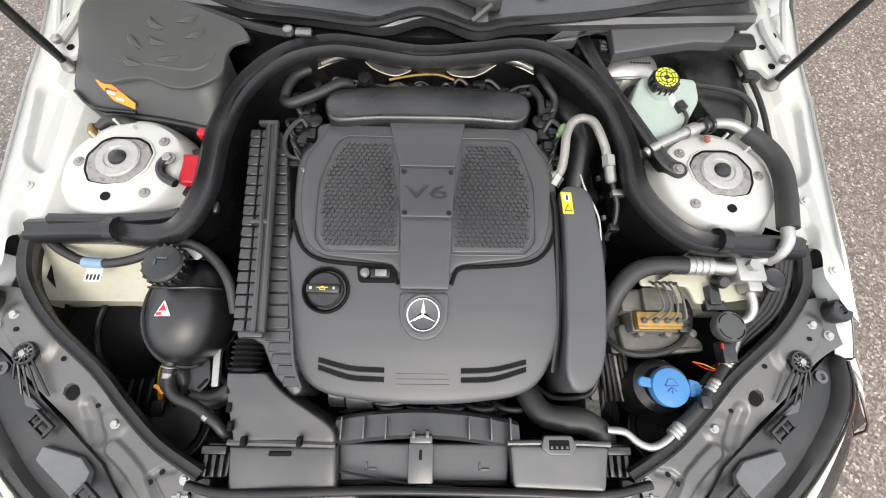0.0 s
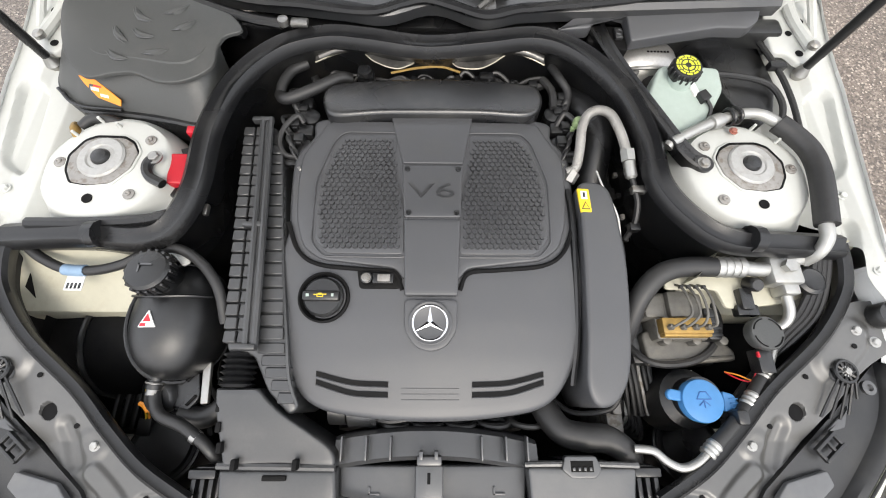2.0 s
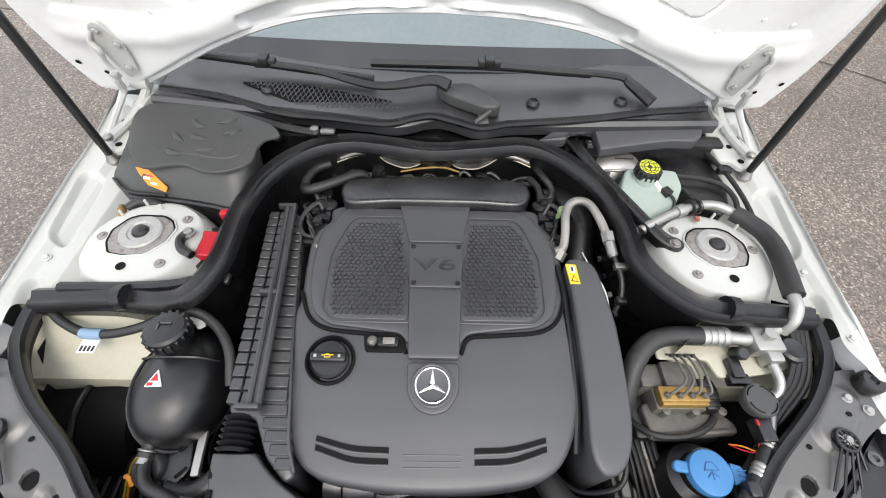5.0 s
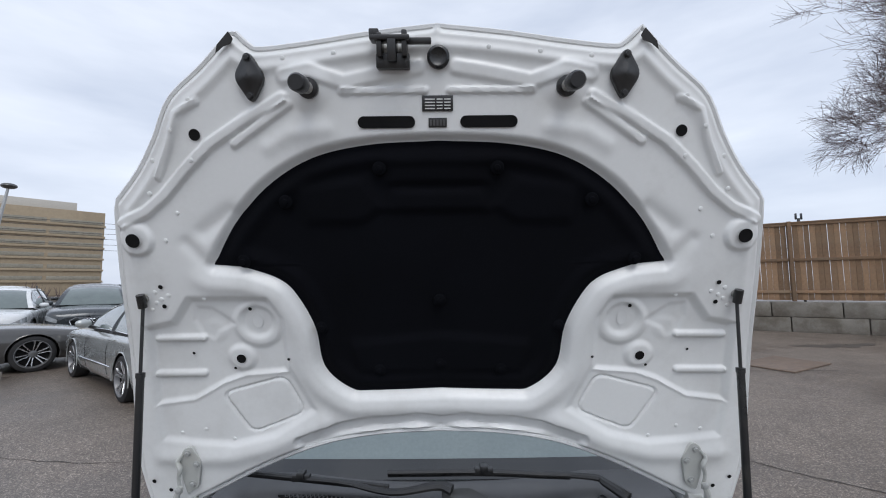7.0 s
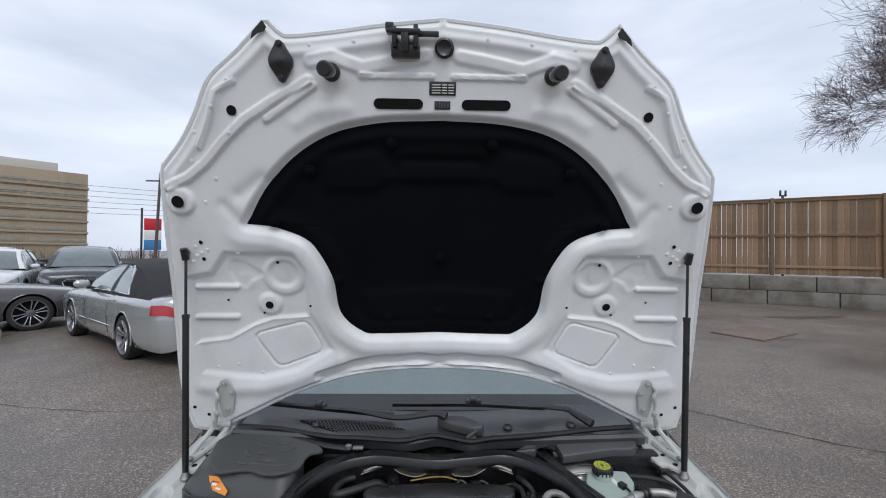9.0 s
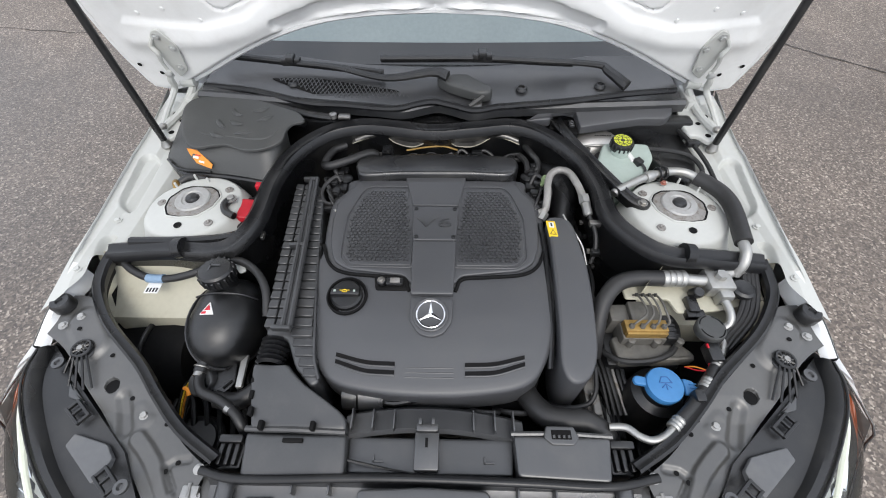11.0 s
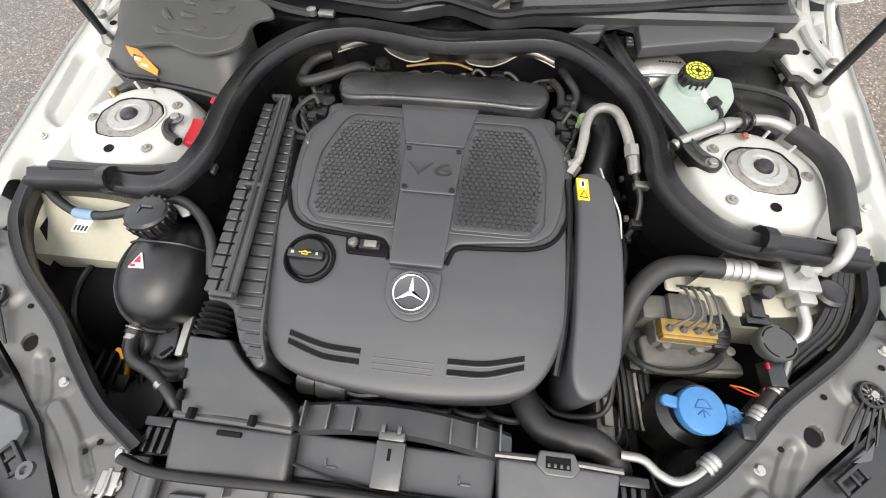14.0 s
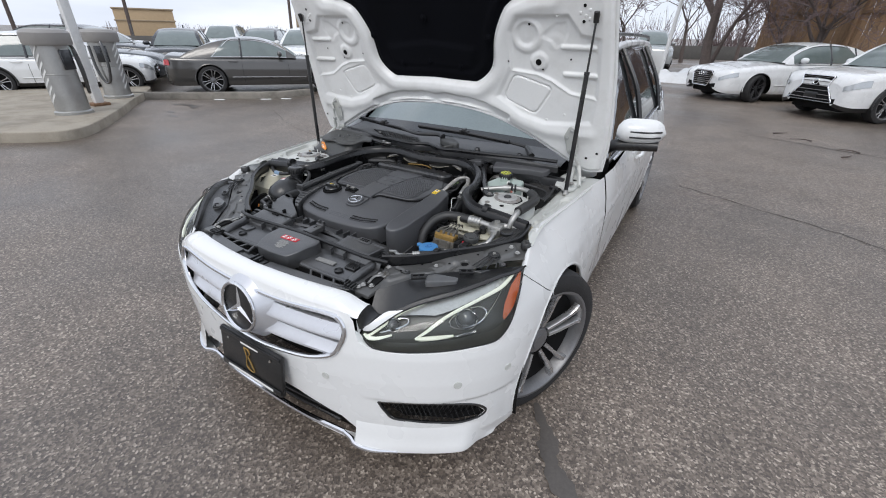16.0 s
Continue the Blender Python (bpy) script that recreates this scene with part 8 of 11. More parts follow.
part("bracket_bolt", bolt_shape((0.583, 0.982, 0.884), 0.006), material("reddish_zinc", (0.40, 0.16, 0.12), 0.5, metal=0.4), ac)
ln = thing("refrigerant_line", "black hose joined to a cast aluminium line block", "pipe", (0.60, 0.72, 0.78))
part("hose_run", tube([(0.368, 0.590, 0.72), (0.366, 0.620, 0.775), (0.380, 0.668, 0.812), (0.412, 0.706, 0.828), (0.455, 0.722, 0.832), (0.520, 0.724, 0.832)], 0.0185, 14), M_HOSE, ln)
part("ferrule", join(*[lathe([(0.0185, -0.006), (0.020, 0.0), (0.0185, 0.006)], 18, (0.524 + 0.013 * k, 0.7235, 0.832), (1, 0, 0)) for k in range(4)]), M_ALU, ln)
part("pipe_run", tube([(0.565, 0.723, 0.832), (0.610, 0.720, 0.830), (0.640, 0.728, 0.832), (0.70, 0.748, 0.838), (0.742, 0.752, 0.84)], 0.0135, 14), M_ALU, ln)
part("line_block", join(box(0.612, 0.668, 0.690, 0.748, 0.808, 0.846, 0.006), box(0.632, 0.662, 0.672, 0.70, 0.80, 0.838, 0.006), lathe([(0.012, 0), (0.012, 0.012)], 6, (0.640, 0.72, 0.846))), M_ALU, ln)
part("branch", tube([(0.646, 0.680, 0.82), (0.650, 0.645, 0.812), (0.642, 0.625, 0.80), (0.615, 0.615, 0.79)], 0.009, 10), M_ALU, ln)
part("valve_cap", lathe([(0.013, 0), (0.013, 0.022), (0.010, 0.026), (0.0001, 0.026)], 18, (0.592, 0.700, 0.806), (0, -0.4, 1)), M_BLACK, ln)
part("grommet", lathe([(0.026, 0), (0.026, 0.010), (0.020, 0.014), (0.010, 0.010), (0.0001, 0.010)], 24, (0.690, 0.700, 0.822)), M_BLACK, ln)
part("mount_plate", panel(rounded([(0.44, 0.725), (0.60, 0.728), (0.755, 0.745), (0.752, 0.690), (0.66, 0.665), (0.58, 0.655), (0.545, 0.655), (0.535, 0.690), (0.44, 0.690)], 0.008), level(0.800), 0.006, 0.002, 4, mid=(0.62, 0.71)), M_CREAM, ln, "cream painted bracket plate")

# ABS unit with brake lines
absu = thing("brake_control_unit", "dirty cast brake control unit with a yellow zinc block", "control unit", (0.47, 0.63, 0.66))
M_CAST = material("dirty_cast_housing", (0.125, 0.120, 0.108), 0.50, metal=0.3, spread=0.30, stain=(0.22, 0.20, 0.165, 0.6), stain_scale=30, bump=0.3, bump_scale=200)
part("housing", join(box(0.420, 0.520, 0.600, 0.690, 0.70, 0.778, 0.008), box(0.402, 0.440, 0.640, 0.684, 0.70, 0.785, 0.006), box(0.446, 0.486, 0.640, 0.690, 0.77, 0.790, 0.005), *[lathe([(0.008, 0), (0.008, 0.022), (0.004, 0.024)], 14, (x, 0.600, 0.752)) for x in (0.440, 0.495, 0.545)]), M_CAST, absu)
part("base_flange", panel(rounded([(0.405, 0.620), (0.525, 0.632), (0.560, 0.600), (0.578, 0.584), (0.576, 0.566), (0.412, 0.556)], 0.012), lambda x, y: 0.750 + 0 * x, 0.020, 0.005, 5), M_CAST, absu)
part("base_ridge", tube([(0.408, 0.562, 0.748), (0.49, 0.566, 0.751), (0.572, 0.572, 0.748)], 0.005, 8), M_CAST, absu)
part("lower_case", box(0.392, 0.556, 0.560, 0.70, 0.62, 0.728, 0.012), M_BLACK, absu)
part("side_connector", join(box(0.514, 0.540, 0.600, 0.660, 0.74, 0.782, 0.005), *[box(0.516, 0.539, 0.606 + 0.012 * k, 0.611 + 0.012 * k, 0.782, 0.785, 0.001) for k in range(4)]), M_BLACK, absu)
part("valve_block", join(box(0.424, 0.515, 0.610, 0.638, 0.775, 0.797, 0.002), box(0.426, 0.513, 0.604, 0.612, 0.762, 0.794, 0.002)), M_GOLD, absu, "yellow zinc-plated valve block")
for k, x in enumerate((0.436, 0.459, 0.482, 0.505)):
    part("fitting", lathe([(0.0062, 0), (0.0062, 0.006), (0.004, 0.009)], 6, (x, 0.620, 0.797)), M_CAST, absu)
    xe = (0.460, 0.474, 0.488, 0.502)[k]
    part("brake_line", tube([(x, 0.620, 0.800), (x + 0.006, 0.622, 0.814), (xe + 0.006, 0.640, 0.822), (xe + 0.004, 0.670, 0.822), (xe, 0.692, 0.812), (xe - 0.002, 0.705, 0.78)], 0.0024, 8), M_CAST, absu)
    part("line_clip", box(xe - 0.0035, xe + 0.0035, 0.688, 0.694, 0.810, 0.817, 0.001), M_BLACK, absu)
part("harness", tube([(0.55, 0.70, 0.74), (0.56, 0.64, 0.75), (0.53, 0.585, 0.752), (0.47, 0.560, 0.756), (0.41, 0.565, 0.748), (0.378, 0.61, 0.72)], 0.007, 8), M_HOSE, absu)
part("label", box(0.468, 0.512, 0.548, 0.552, 0.690, 0.712, 0.001), M_LABEL, absu)
sens = thing("refrigerant_sensor", "round black cap above a connector with red tab", "sensor", (0.58, 0.60, 0.76))
part("round_cap", lathe([(0.027, -0.014), (0.0295, 0.0), (0.0295, 0.006), (0.0275, 0.009), (0.0001, 0.0095)], 36, (0.588, 0.606, 0.818)), M_SOFT, sens)
for k in range(4):
    part("cap_slot", tube([(0.588 + 0.0245 * math.cos(a), 0.606 + 0.0245 * math.sin(a), 0.8276) for a in np.linspace(1.57 * k + 0.2, 1.57 * k + 1.3, 8)], 0.0011, 5), M_DARK, sens)
part("connector", box(0.571, 0.598, 0.540, 0.580, 0.785, 0.812, 0.003), M_BLACK, sens)
part("connector", join(box(0.566, 0.590, 0.650, 0.690, 0.792, 0.815, 0.004), box(0.560, 0.600, 0.640, 0.660, 0.79, 0.808, 0.003)), M_BLACK, sens)
for dx in (0.0, 0.007):
    part("wire", tube([(0.575 + dx, 0.545, 0.795), (0.565 + dx, 0.528, 0.79), (0.550, 0.532 + dx, 0.78), (0.538, 0.545, 0.765)], 0.0014, 6), M_ORANGE if dx else M_RED, sens)
part("red_tab", box(0.571, 0.5745, 0.566, 0.576, 0.806, 0.8135, 0.001), M_RED, sens)

# washer bottle with blue cap
wash = thing("washer_bottle", "black washer fluid neck with a bright blue cap", "washer bottle", (0.475, 0.50, 0.70))
part("neck", lathe([(0.060, -0.12), (0.052, -0.03), (0.036, -0.02), (0.036, 0.012)], 28, (0.476, 0.500, 0.770)), M_BLACK, wash)
wcap = part("cap", lathe([(0.0355, 0.0), (0.036, 0.012), (0.0345, 0.0165), (0.032, 0.0175), (0.0001, 0.0185)], 40, (0.470, 0.496, 0.778), (-0.02, -0.02, 1)), M_BLUE, wash, "bright blue washer cap")
part("tab", panel(rounded([(0.510, 0.512), (0.530, 0.506), (0.536, 0.482), (0.508, 0.478)], 0.005), level(0.788), 0.008, 0.003, 4), M_BLUE, wcap)
for k in range(3):
    part("tab_rib", box(0.519, 0.533, 0.484 + 0.007 * k, 0.486 + 0.007 * k, 0.788, 0.791, 0.0008), M_BLUE, wcap)
part("strap", panel(rounded([(0.440, 0.512), (0.418, 0.516), (0.411, 0.508), (0.414, 0.498), (0.440, 0.494)], 0.005), level(0.790), 0.008, 0.003, 4), M_BLUE, wcap)
M_BLUEINK = material("dark_blue_print", (0.03, 0.11, 0.30), 0.5)
part("symbol", join(*[tube([(0.470 + a, 0.496 + b, 0.7965 + 0.0), (0.470 + c, 0.496 + d, 0.7965)], 0.0010, 5) for a, b, c, d in ((-0.012, 0.002, -0.005, 0.014), (-0.005, 0.014, 0.006, 0.014), (0.006, 0.014, 0.013, 0.002), (-0.012, 0.002, 0.013, 0.002), (0.0, 0.0, 0.0, -0.012), (0.0, 0.0, -0.009, -0.008), (0.0, 0.0, 0.009, -0.008))]), M_BLUEINK, wcap)

# line along the right edge
edge = thing("suction_line", "black hose and bare aluminium pipe beside the seal", "pipe", (0.50, 0.46, 0.76))
part("sleeve", tube([(0.588, 0.540, 0.793), (0.547, 0.492, 0.794), (0.510, 0.456, 0.794), (0.472, 0.426, 0.794)], 0.0115, 12), M_HOSE, edge)
part("pipe_run", tube([(0.634, 0.606, 0.785), (0.609, 0.564, 0.790), (0.588, 0.540, 0.793)], 0.0075, 10), M_ALU, edge)
part("pipe_run", tube([(0.472, 0.426, 0.794), (0.443, 0.402, 0.792), (0.417, 0.393, 0.789), (0.396, 0.401, 0.785), (0.377, 0.417, 0.780), (0.349, 0.42, 0.772)], 0.0072, 10), M_ALU, edge)
for c, d in (((0.466, 0.421, 0.794), (1, 0.85, 0)), ((0.551, 0.497, 0.794), (1, 1.1, 0)), ((0.590, 0.542, 0.793), (0.9, 1, 0))):
    part("ferrule", lathe([(0.0115 + 0.0015 * (k % 2), 0.0042 * (k - 3)) for k in range(7)], 16, c, d), M_ALU, edge)
part("rubber_block", box(0.512, 0.532, 0.458, 0.482, 0.785, 0.812, 0.005), M_BLACK, edge)
for k in range(4):
    part("cable_run", tube([(0.735 - 0.009 * k, 0.745, 0.835), (0.722 - 0.010 * k, 0.69, 0.822), (0.70 - 0.012 * k, 0.64, 0.808), (0.655 - 0.012 * k, 0.595, 0.79), (0.60, 0.55 - 0.005 * k, 0.765), (0.52, 0.47 - 0.006 * k, 0.755)], 0.0055, 8), M_HOSE, edge)

# fuse box, fan shroud, radiator hose in front
fuse = thing("fuse_box", "dark grey plastic fuse box lid with a catch", "fuse box", (0.25, 0.36, 0.66))
part("lid", panel(rounded([(0.162, 0.396), (0.338, 0.394), (0.326, 0.322), (0.165, 0.328)], 0.008), lambda x, y: 0.796 - 0.04 * (0.39 - y), 0.05, 0.005, 5), M_GREY, fuse)
part("lid_rim", tube([(0.158, 0.399, 0.790), (0.25, 0.400, 0.792), (0.343, 0.397, 0.790)], 0.005, 8), M_GREY, fuse)
part("case", panel(rounded([(0.164, 0.394), (0.336, 0.392), (0.324, 0.324), (0.167, 0.330)], 0.008), level(0.75), 0.12, 0.004, 3), M_BLACK, fuse)
part("catch", panel(rounded([(0.222, 0.412), (0.272, 0.412), (0.280, 0.392), (0.270, 0.380), (0.230, 0.380), (0.216, 0.392)], 0.004), level(0.8005), 0.012, 0.002, 4), M_GREY, fuse)
part("catch_slot", box(0.230, 0.266, 0.389, 0.405, 0.7995, 0.8015, 0.0005), M_DARK, fuse)
for k in range(4):
    part("catch_tooth", box(0.232 + 0.009 * k, 0.236 + 0.009 * k, 0.391, 0.396, 0.8012, 0.804, 0.0005), M_GREY, fuse)
shroud = thing("fan_shroud", "black plastic radiator fan shroud with a clip", "fan shroud", (0, 0.40, 0.66))
sh_rows = np.array([[(x, y + 0.025 * (1 - (x / 0.20) ** 2), z - 0.008 * (x / 0.2) ** 2) for y, z in ((0.430, 0.64), (0.428, 0.764), (0.422, 0.772), (0.385, 0.778), (0.378, 0.770))] for x in np.linspace(-0.155, 0.185, 30)])
part("shroud_arch", grid(sh_rows), M_COWL, shroud)
part("shroud_plate", panel(rounded([(-0.145, 0.395), (0.165, 0.395), (0.160, 0.333), (-0.140, 0.333)], 0.006), level(0.768), 0.02, 0.004, 4), M_COWL, shroud)
part("shroud_ledge", box(-0.14, 0.16, 0.325, 0.345, 0.70, 0.762, 0.004), M_BLACK, shroud)
for x in (-0.14, -0.10, -0.06, 0.09, 0.13, 0.165):
    part("rib", box(x - 0.0015, x + 0.0015, 0.405 - 0.1 * x * x, 0.440, 0.770, 0.792, 0.0006), M_GREY, shroud)
part("clip", join(box(-0.018, 0.026, 0.335, 0.398, 0.776, 0.798, 0.003), box(-0.016, 0.024, 0.398, 0.412, 0.780, 0.803, 0.003), box(-0.012, -0.006, 0.408, 0.420, 0.79, 0.812, 0.001), box(0.012, 0.018, 0.408, 0.420, 0.79, 0.812, 0.001)), M_GREY, shroud, "grey plastic clip")
part("clip_slot", box(0.001, 0.006, 0.372, 0.388, 0.797, 0.799, 0), M_DARK, shroud)
for x0 in (-0.095, 0.108):
    part("bracket_mark", join(box(x0, x0 + 0.019, 0.352, 0.355, 0.766, 0.772, 0.0005), box(x0, x0 + 0.003, 0.352, 0.364, 0.766, 0.772, 0.0005)), M_GREY, shroud)
part("cable_run", tube([(-0.138, 0.352, 0.782), (-0.06, 0.338, 0.782), (0.0, 0.330, 0.780), (0.06, 0.326, 0.775)], 0.0025, 6), M_BLACK, shroud)
rhose = thing("radiator_hose", "thick black radiator hose in front of the engine", "hose", (0.27, 0.43, 0.66))
part("hose_run", tube([(0.200, 0.52, 0.715), (0.212, 0.480, 0.735), (0.236, 0.446, 0.748), (0.275, 0.436, 0.752), (0.315, 0.432, 0.752), (0.350, 0.405, 0.742), (0.358, 0.38, 0.69)], 0.024, 14), M_HOSE, rhose)
for sx, y in ((1, 0.367), (-1, 0.365)):
    cl = thing("panel_clip", "black plastic panel clip in the bay corner", "clip", (sx * 0.36, y, 0.70))
    part("clip_body", join(box(sx * 0.36 - 0.022, sx * 0.36 + 0.022, y - 0.028, y + 0.028, 0.70, 0.765, 0.004), *[box(sx * 0.36 - 0.018 + 0.014 * k, sx * 0.36 - 0.010 + 0.014 * k, y - 0.024, y + 0.012, 0.765, 0.780, 0.002) for k in range(3)], box(sx * 0.36 - 0.022, sx * 0.36 + 0.022, y + 0.012, y + 0.026, 0.765, 0.786, 0.003)), M_BLACK, cl)
    part("clip_hole", join(box(sx * 0.36 - 0.009, sx * 0.36 - 0.003, y - 0.02, y + 0.01, 0.764, 0.766, 0), box(sx * 0.36 + 0.005, sx * 0.36 + 0.011, y - 0.02, y + 0.01, 0.764, 0.766, 0)), M_DARK, cl)

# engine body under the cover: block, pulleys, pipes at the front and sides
eng = thing("engine_block", "dirty engine block under its plastic cover, bay shade in its colour", "engine", (0, 0.75, 0.35))
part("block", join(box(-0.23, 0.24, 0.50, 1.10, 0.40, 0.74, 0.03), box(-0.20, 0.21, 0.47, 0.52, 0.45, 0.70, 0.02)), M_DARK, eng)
for x, z, r in ((-0.06, 0.62, 0.055), (0.05, 0.66, 0.045), (0.13, 0.60, 0.060), (-0.15, 0.58, 0.04)):
    part("pulley", lathe([(r, 0), (r, 0.008), (r * 0.9, 0.012), (r * 0.9, 0.018), (r, 0.022), (r, 0.03), (r * 0.7, 0.032), (r * 0.3, 0.024), (0.0001, 0.024)], 28, (x, 0.468, z), (0, -1, 0.15)), M_BLACK, eng)
part("throttle_body", join(lathe([(0.040, 0), (0.040, 0.05)], 24, (-0.14, 0.49, 0.735), (1, 0, 0)), box(-0.10, -0.03, 0.468, 0.52, 0.715, 0.765, 0.008), lathe([(0.03, 0), (0.03, 0.03)], 20, (-0.175, 0.485, 0.735), (1, 0, 0))), M_GREY, eng)
part("vacuum_pipe", tube([(-0.115, 0.475, 0.745), (-0.07, 0.462, 0.755), (-0.02, 0.468, 0.76), (0.04, 0.475, 0.75)], 0.006, 8), M_BLACK, eng)
part("sump_bracket", join(box(0.352, 0.386, 0.42, 0.60, 0.50, 0.66, 0.006), box(0.36, 0.378, 0.47, 0.52, 0.66, 0.678, 0.004)), M_MOUNT, eng, "dull cast bracket")
for k in range(7):
    x = 0.37 + 0.006 * k
    part("pipe_run", tube([(x, 0.60 - 0.01 * k, 0.62), (x + 0.005, 0.54, 0.655 - 0.01 * (k % 3)), (x + 0.02, 0.49 - 0.01 * k, 0.64), (x + 0.01, 0.43, 0.60), (x + 0.03, 0.38, 0.58)], 0.0045, 6), M_ALU if k == 2 else M_HOSE, eng)
part("dipstick_tube", tube([(0.235, 0.50, 0.70), (0.27, 0.475, 0.71), (0.33, 0.478, 0.715), (0.352, 0.50, 0.73), (0.36, 0.55, 0.74)], 0.005, 8), M_HOSE, eng)
for x, y in ((-0.256, 1.000), (0.262, 1.012)):
    sx = 1 if x > 0 else -1
    coil = part("ignition_coil", join(lathe([(0.028, -0.06), (0.028, 0.0), (0.024, 0.008), (0.012, 0.012), (0.0001, 0.012)], 22, (x, y - 0.035, 0.825), (sx * 0.3, 0, 1)), box(x - 0.018, x + 0.018, y - 0.005, y + 0.022, 0.80, 0.84, 0.005), box(x - 0.012 + sx * 0.0, x + 0.012, y + 0.03, y + 0.055, 0.80, 0.845, 0.004), lathe([(0.018, -0.03), (0.018, 0.006), (0.010, 0.010)], 18, (x - sx * 0.01, y + 0.04, 0.835))), M_BLACK, eng, "black ignition coil")
    part("lead", tube([(x, y + 0.02, 0.845), (x + sx * 0.012, y + 0.03, 0.855), (x + sx * 0.036, y + 0.005, 0.850), (x + sx * 0.044, y - 0.025, 0.842), (x + sx * 0.032, y - 0.048, 0.835), (x + sx * 0.012, y - 0.052, 0.832)], 0.0055, 8), M_HOSE, coil)
    part("bolt", bolt_shape((x - sx * 0.004, y - 0.085, 0.838), 0.007, (sx * 0.5, -0.3, 0.8)), M_STEEL, coil)
    part("plug", box(x + sx * 0.02 - 0.015, x + sx * 0.02 + 0.015, y - 0.07, y - 0.055, 0.815, 0.832, 0.003), M_BLACK, coil)
    part("plug", box(x - 0.012, x + 0.012, y + 0.060, y + 0.085, 0.82, 0.845, 0.004), M_BLACK, coil)
rear = thing("rear_engine_hoses", "black hoses and heat shield behind the engine", "hose", (0, 1.12, 0.80))
part("hose_run", tube([(-0.312, 1.085, 0.850), (-0.300, 1.070, 0.858), (-0.280, 1.070, 0.862), (-0.235, 1.092, 0.864), (-0.190, 1.122, 0.862), (-0.17, 1.13, 0.85)], 0.012, 10), M_HOSE, rear)
part("hose_run", tube([(-0.312, 1.082, 0.848), (-0.308, 1.11, 0.855), (-0.292, 1.142, 0.858), (-0.262, 1.162, 0.858)], 0.011, 10), M_HOSE, rear)
part("hose_run", tube([(0.255, 1.165, 0.855), (0.268, 1.13, 0.86), (0.285, 1.10, 0.85), (0.275, 1.06, 0.835), (0.262, 1.04, 0.82)], 0.009, 10), M_HOSE, rear)
part("hose_run", tube([(0.235, 1.135, 0.85), (0.25, 1.10, 0.855), (0.252, 1.06, 0.85)], 0.008, 8), M_HOSE, rear)
part("duct_hose", tube([(0.30, 1.12, 0.80), (0.335, 1.08, 0.81), (0.355, 1.03, 0.80), (0.345, 0.96, 0.77), (0.335, 0.90, 0.74)], 0.034, 16), M_BLACK, rear)
M_FOIL = material("dull_foil", (0.17, 0.165, 0.155), 0.34, metal=0.8, spread=0.35, bump=0.5, bump_scale=120, stain=(0.06, 0.055, 0.05, 0.7), stain_scale=25)
shield = [(-0.240, 1.150, 0.874), (-0.195, 1.166, 0.882), (-0.150, 1.172, 0.884), (-0.118, 1.150, 0.878), (-0.075, 1.136, 0.874), (-0.045, 1.146, 0.874), (-0.022, 1.160, 0.876), (0.031, 1.160, 0.876), (0.055, 1.142, 0.874), (0.095, 1.138, 0.874), (0.125, 1.150, 0.876), (0.165, 1.172, 0.884), (0.205, 1.162, 0.880), (0.235, 1.150, 0.874)]
sp = spline(shield, 5)
part("heat_shield", grid(np.array([[(p[0], p[1], p[2]), (p[0], p[1] + 0.010, p[2] + 0.004), (p[0], p[1] + 0.022, p[2] + 0.002), (p[0], p[1] + 0.045, p[2] - 0.012)] for p in sp])), M_FOIL, rear, "dull crumpled foil heat shield")
part("shield_edge", tube([tuple(p) for p in sp], 0.0015, 6, 1), material("foil_edge", (0.42, 0.39, 0.31), 0.4, metal=0.5, spread=0.3), rear, "frayed foil edge of the heat shield")
for sx in (1, -1):
    part("foil_pipe", tube([(sx * 0.232, 1.163, 0.876), (sx * 0.195, 1.172, 0.886), (sx * 0.152, 1.178, 0.888)], 0.0085, 10), M_FOIL, rear)
part("brown_pipe", tube([(-0.085, 1.136, 0.862), (-0.03, 1.146, 0.866), (0.02, 1.150, 0.866), (0.06, 1.142, 0.86)], 0.0028, 8), M_GOLD, rear)
rng_l = random.Random(5)
for k in range(10):
    x = -0.20 + 0.044 * k + rng_l.uniform(-0.015, 0.015)
    run_ = rng_l.uniform(0.03, 0.11)
    part("loom", tube([(x, 1.132 + rng_l.uniform(-0.006, 0.006), 0.828), (x + run_ * 0.3, 1.136 + rng_l.uniform(-0.008, 0.01), 0.842 + rng_l.uniform(-0.008, 0.006)), (x + run_ * 0.7, 1.134 + rng_l.uniform(-0.008, 0.008), 0.838), (x + run_, 1.130, 0.822)], rng_l.uniform(0.003, 0.008), 6), M_HOSE, rear)
part("bracket", join(box(-0.155, -0.12, 1.12, 1.145, 0.84, 0.868, 0.006), lathe([(0.014, 0), (0.014, 0.012)], 16, (-0.137, 1.128, 0.866))), M_BLACK, rear)
part("bracket", box(0.10, 0.13, 1.125, 1.145, 0.84, 0.862, 0.005), M_BLACK, rear)
fuel = thing("braided_hose", "silver braided fuel hose bent over in an arch", "hose", (0.33, 0.95, 0.80))
fp_ = [(0.268, 0.914, 0.842), (0.281, 0.918, 0.852), (0.288, 0.950, 0.866), (0.293, 0.990, 0.878), (0.306, 1.016, 0.886), (0.328, 1.024, 0.889), (0.350, 1.014, 0.887), (0.366, 0.978, 0.880), (0.375, 0.940, 0.872)]
M_BRAID = material("steel_braid", (0.42, 0.41, 0.39), 0.42, metal=0.7, spread=0.3, grain=900, bump=1.0, bump_scale=700)
part("braid", tube(fp_, 0.0085, 12), M_BRAID, fuel)
turns = []
fine = spline(fp_, 14)
tt = np.gradient(fine, axis=0)
tt /= np.linalg.norm(tt, axis=1)[:, None]
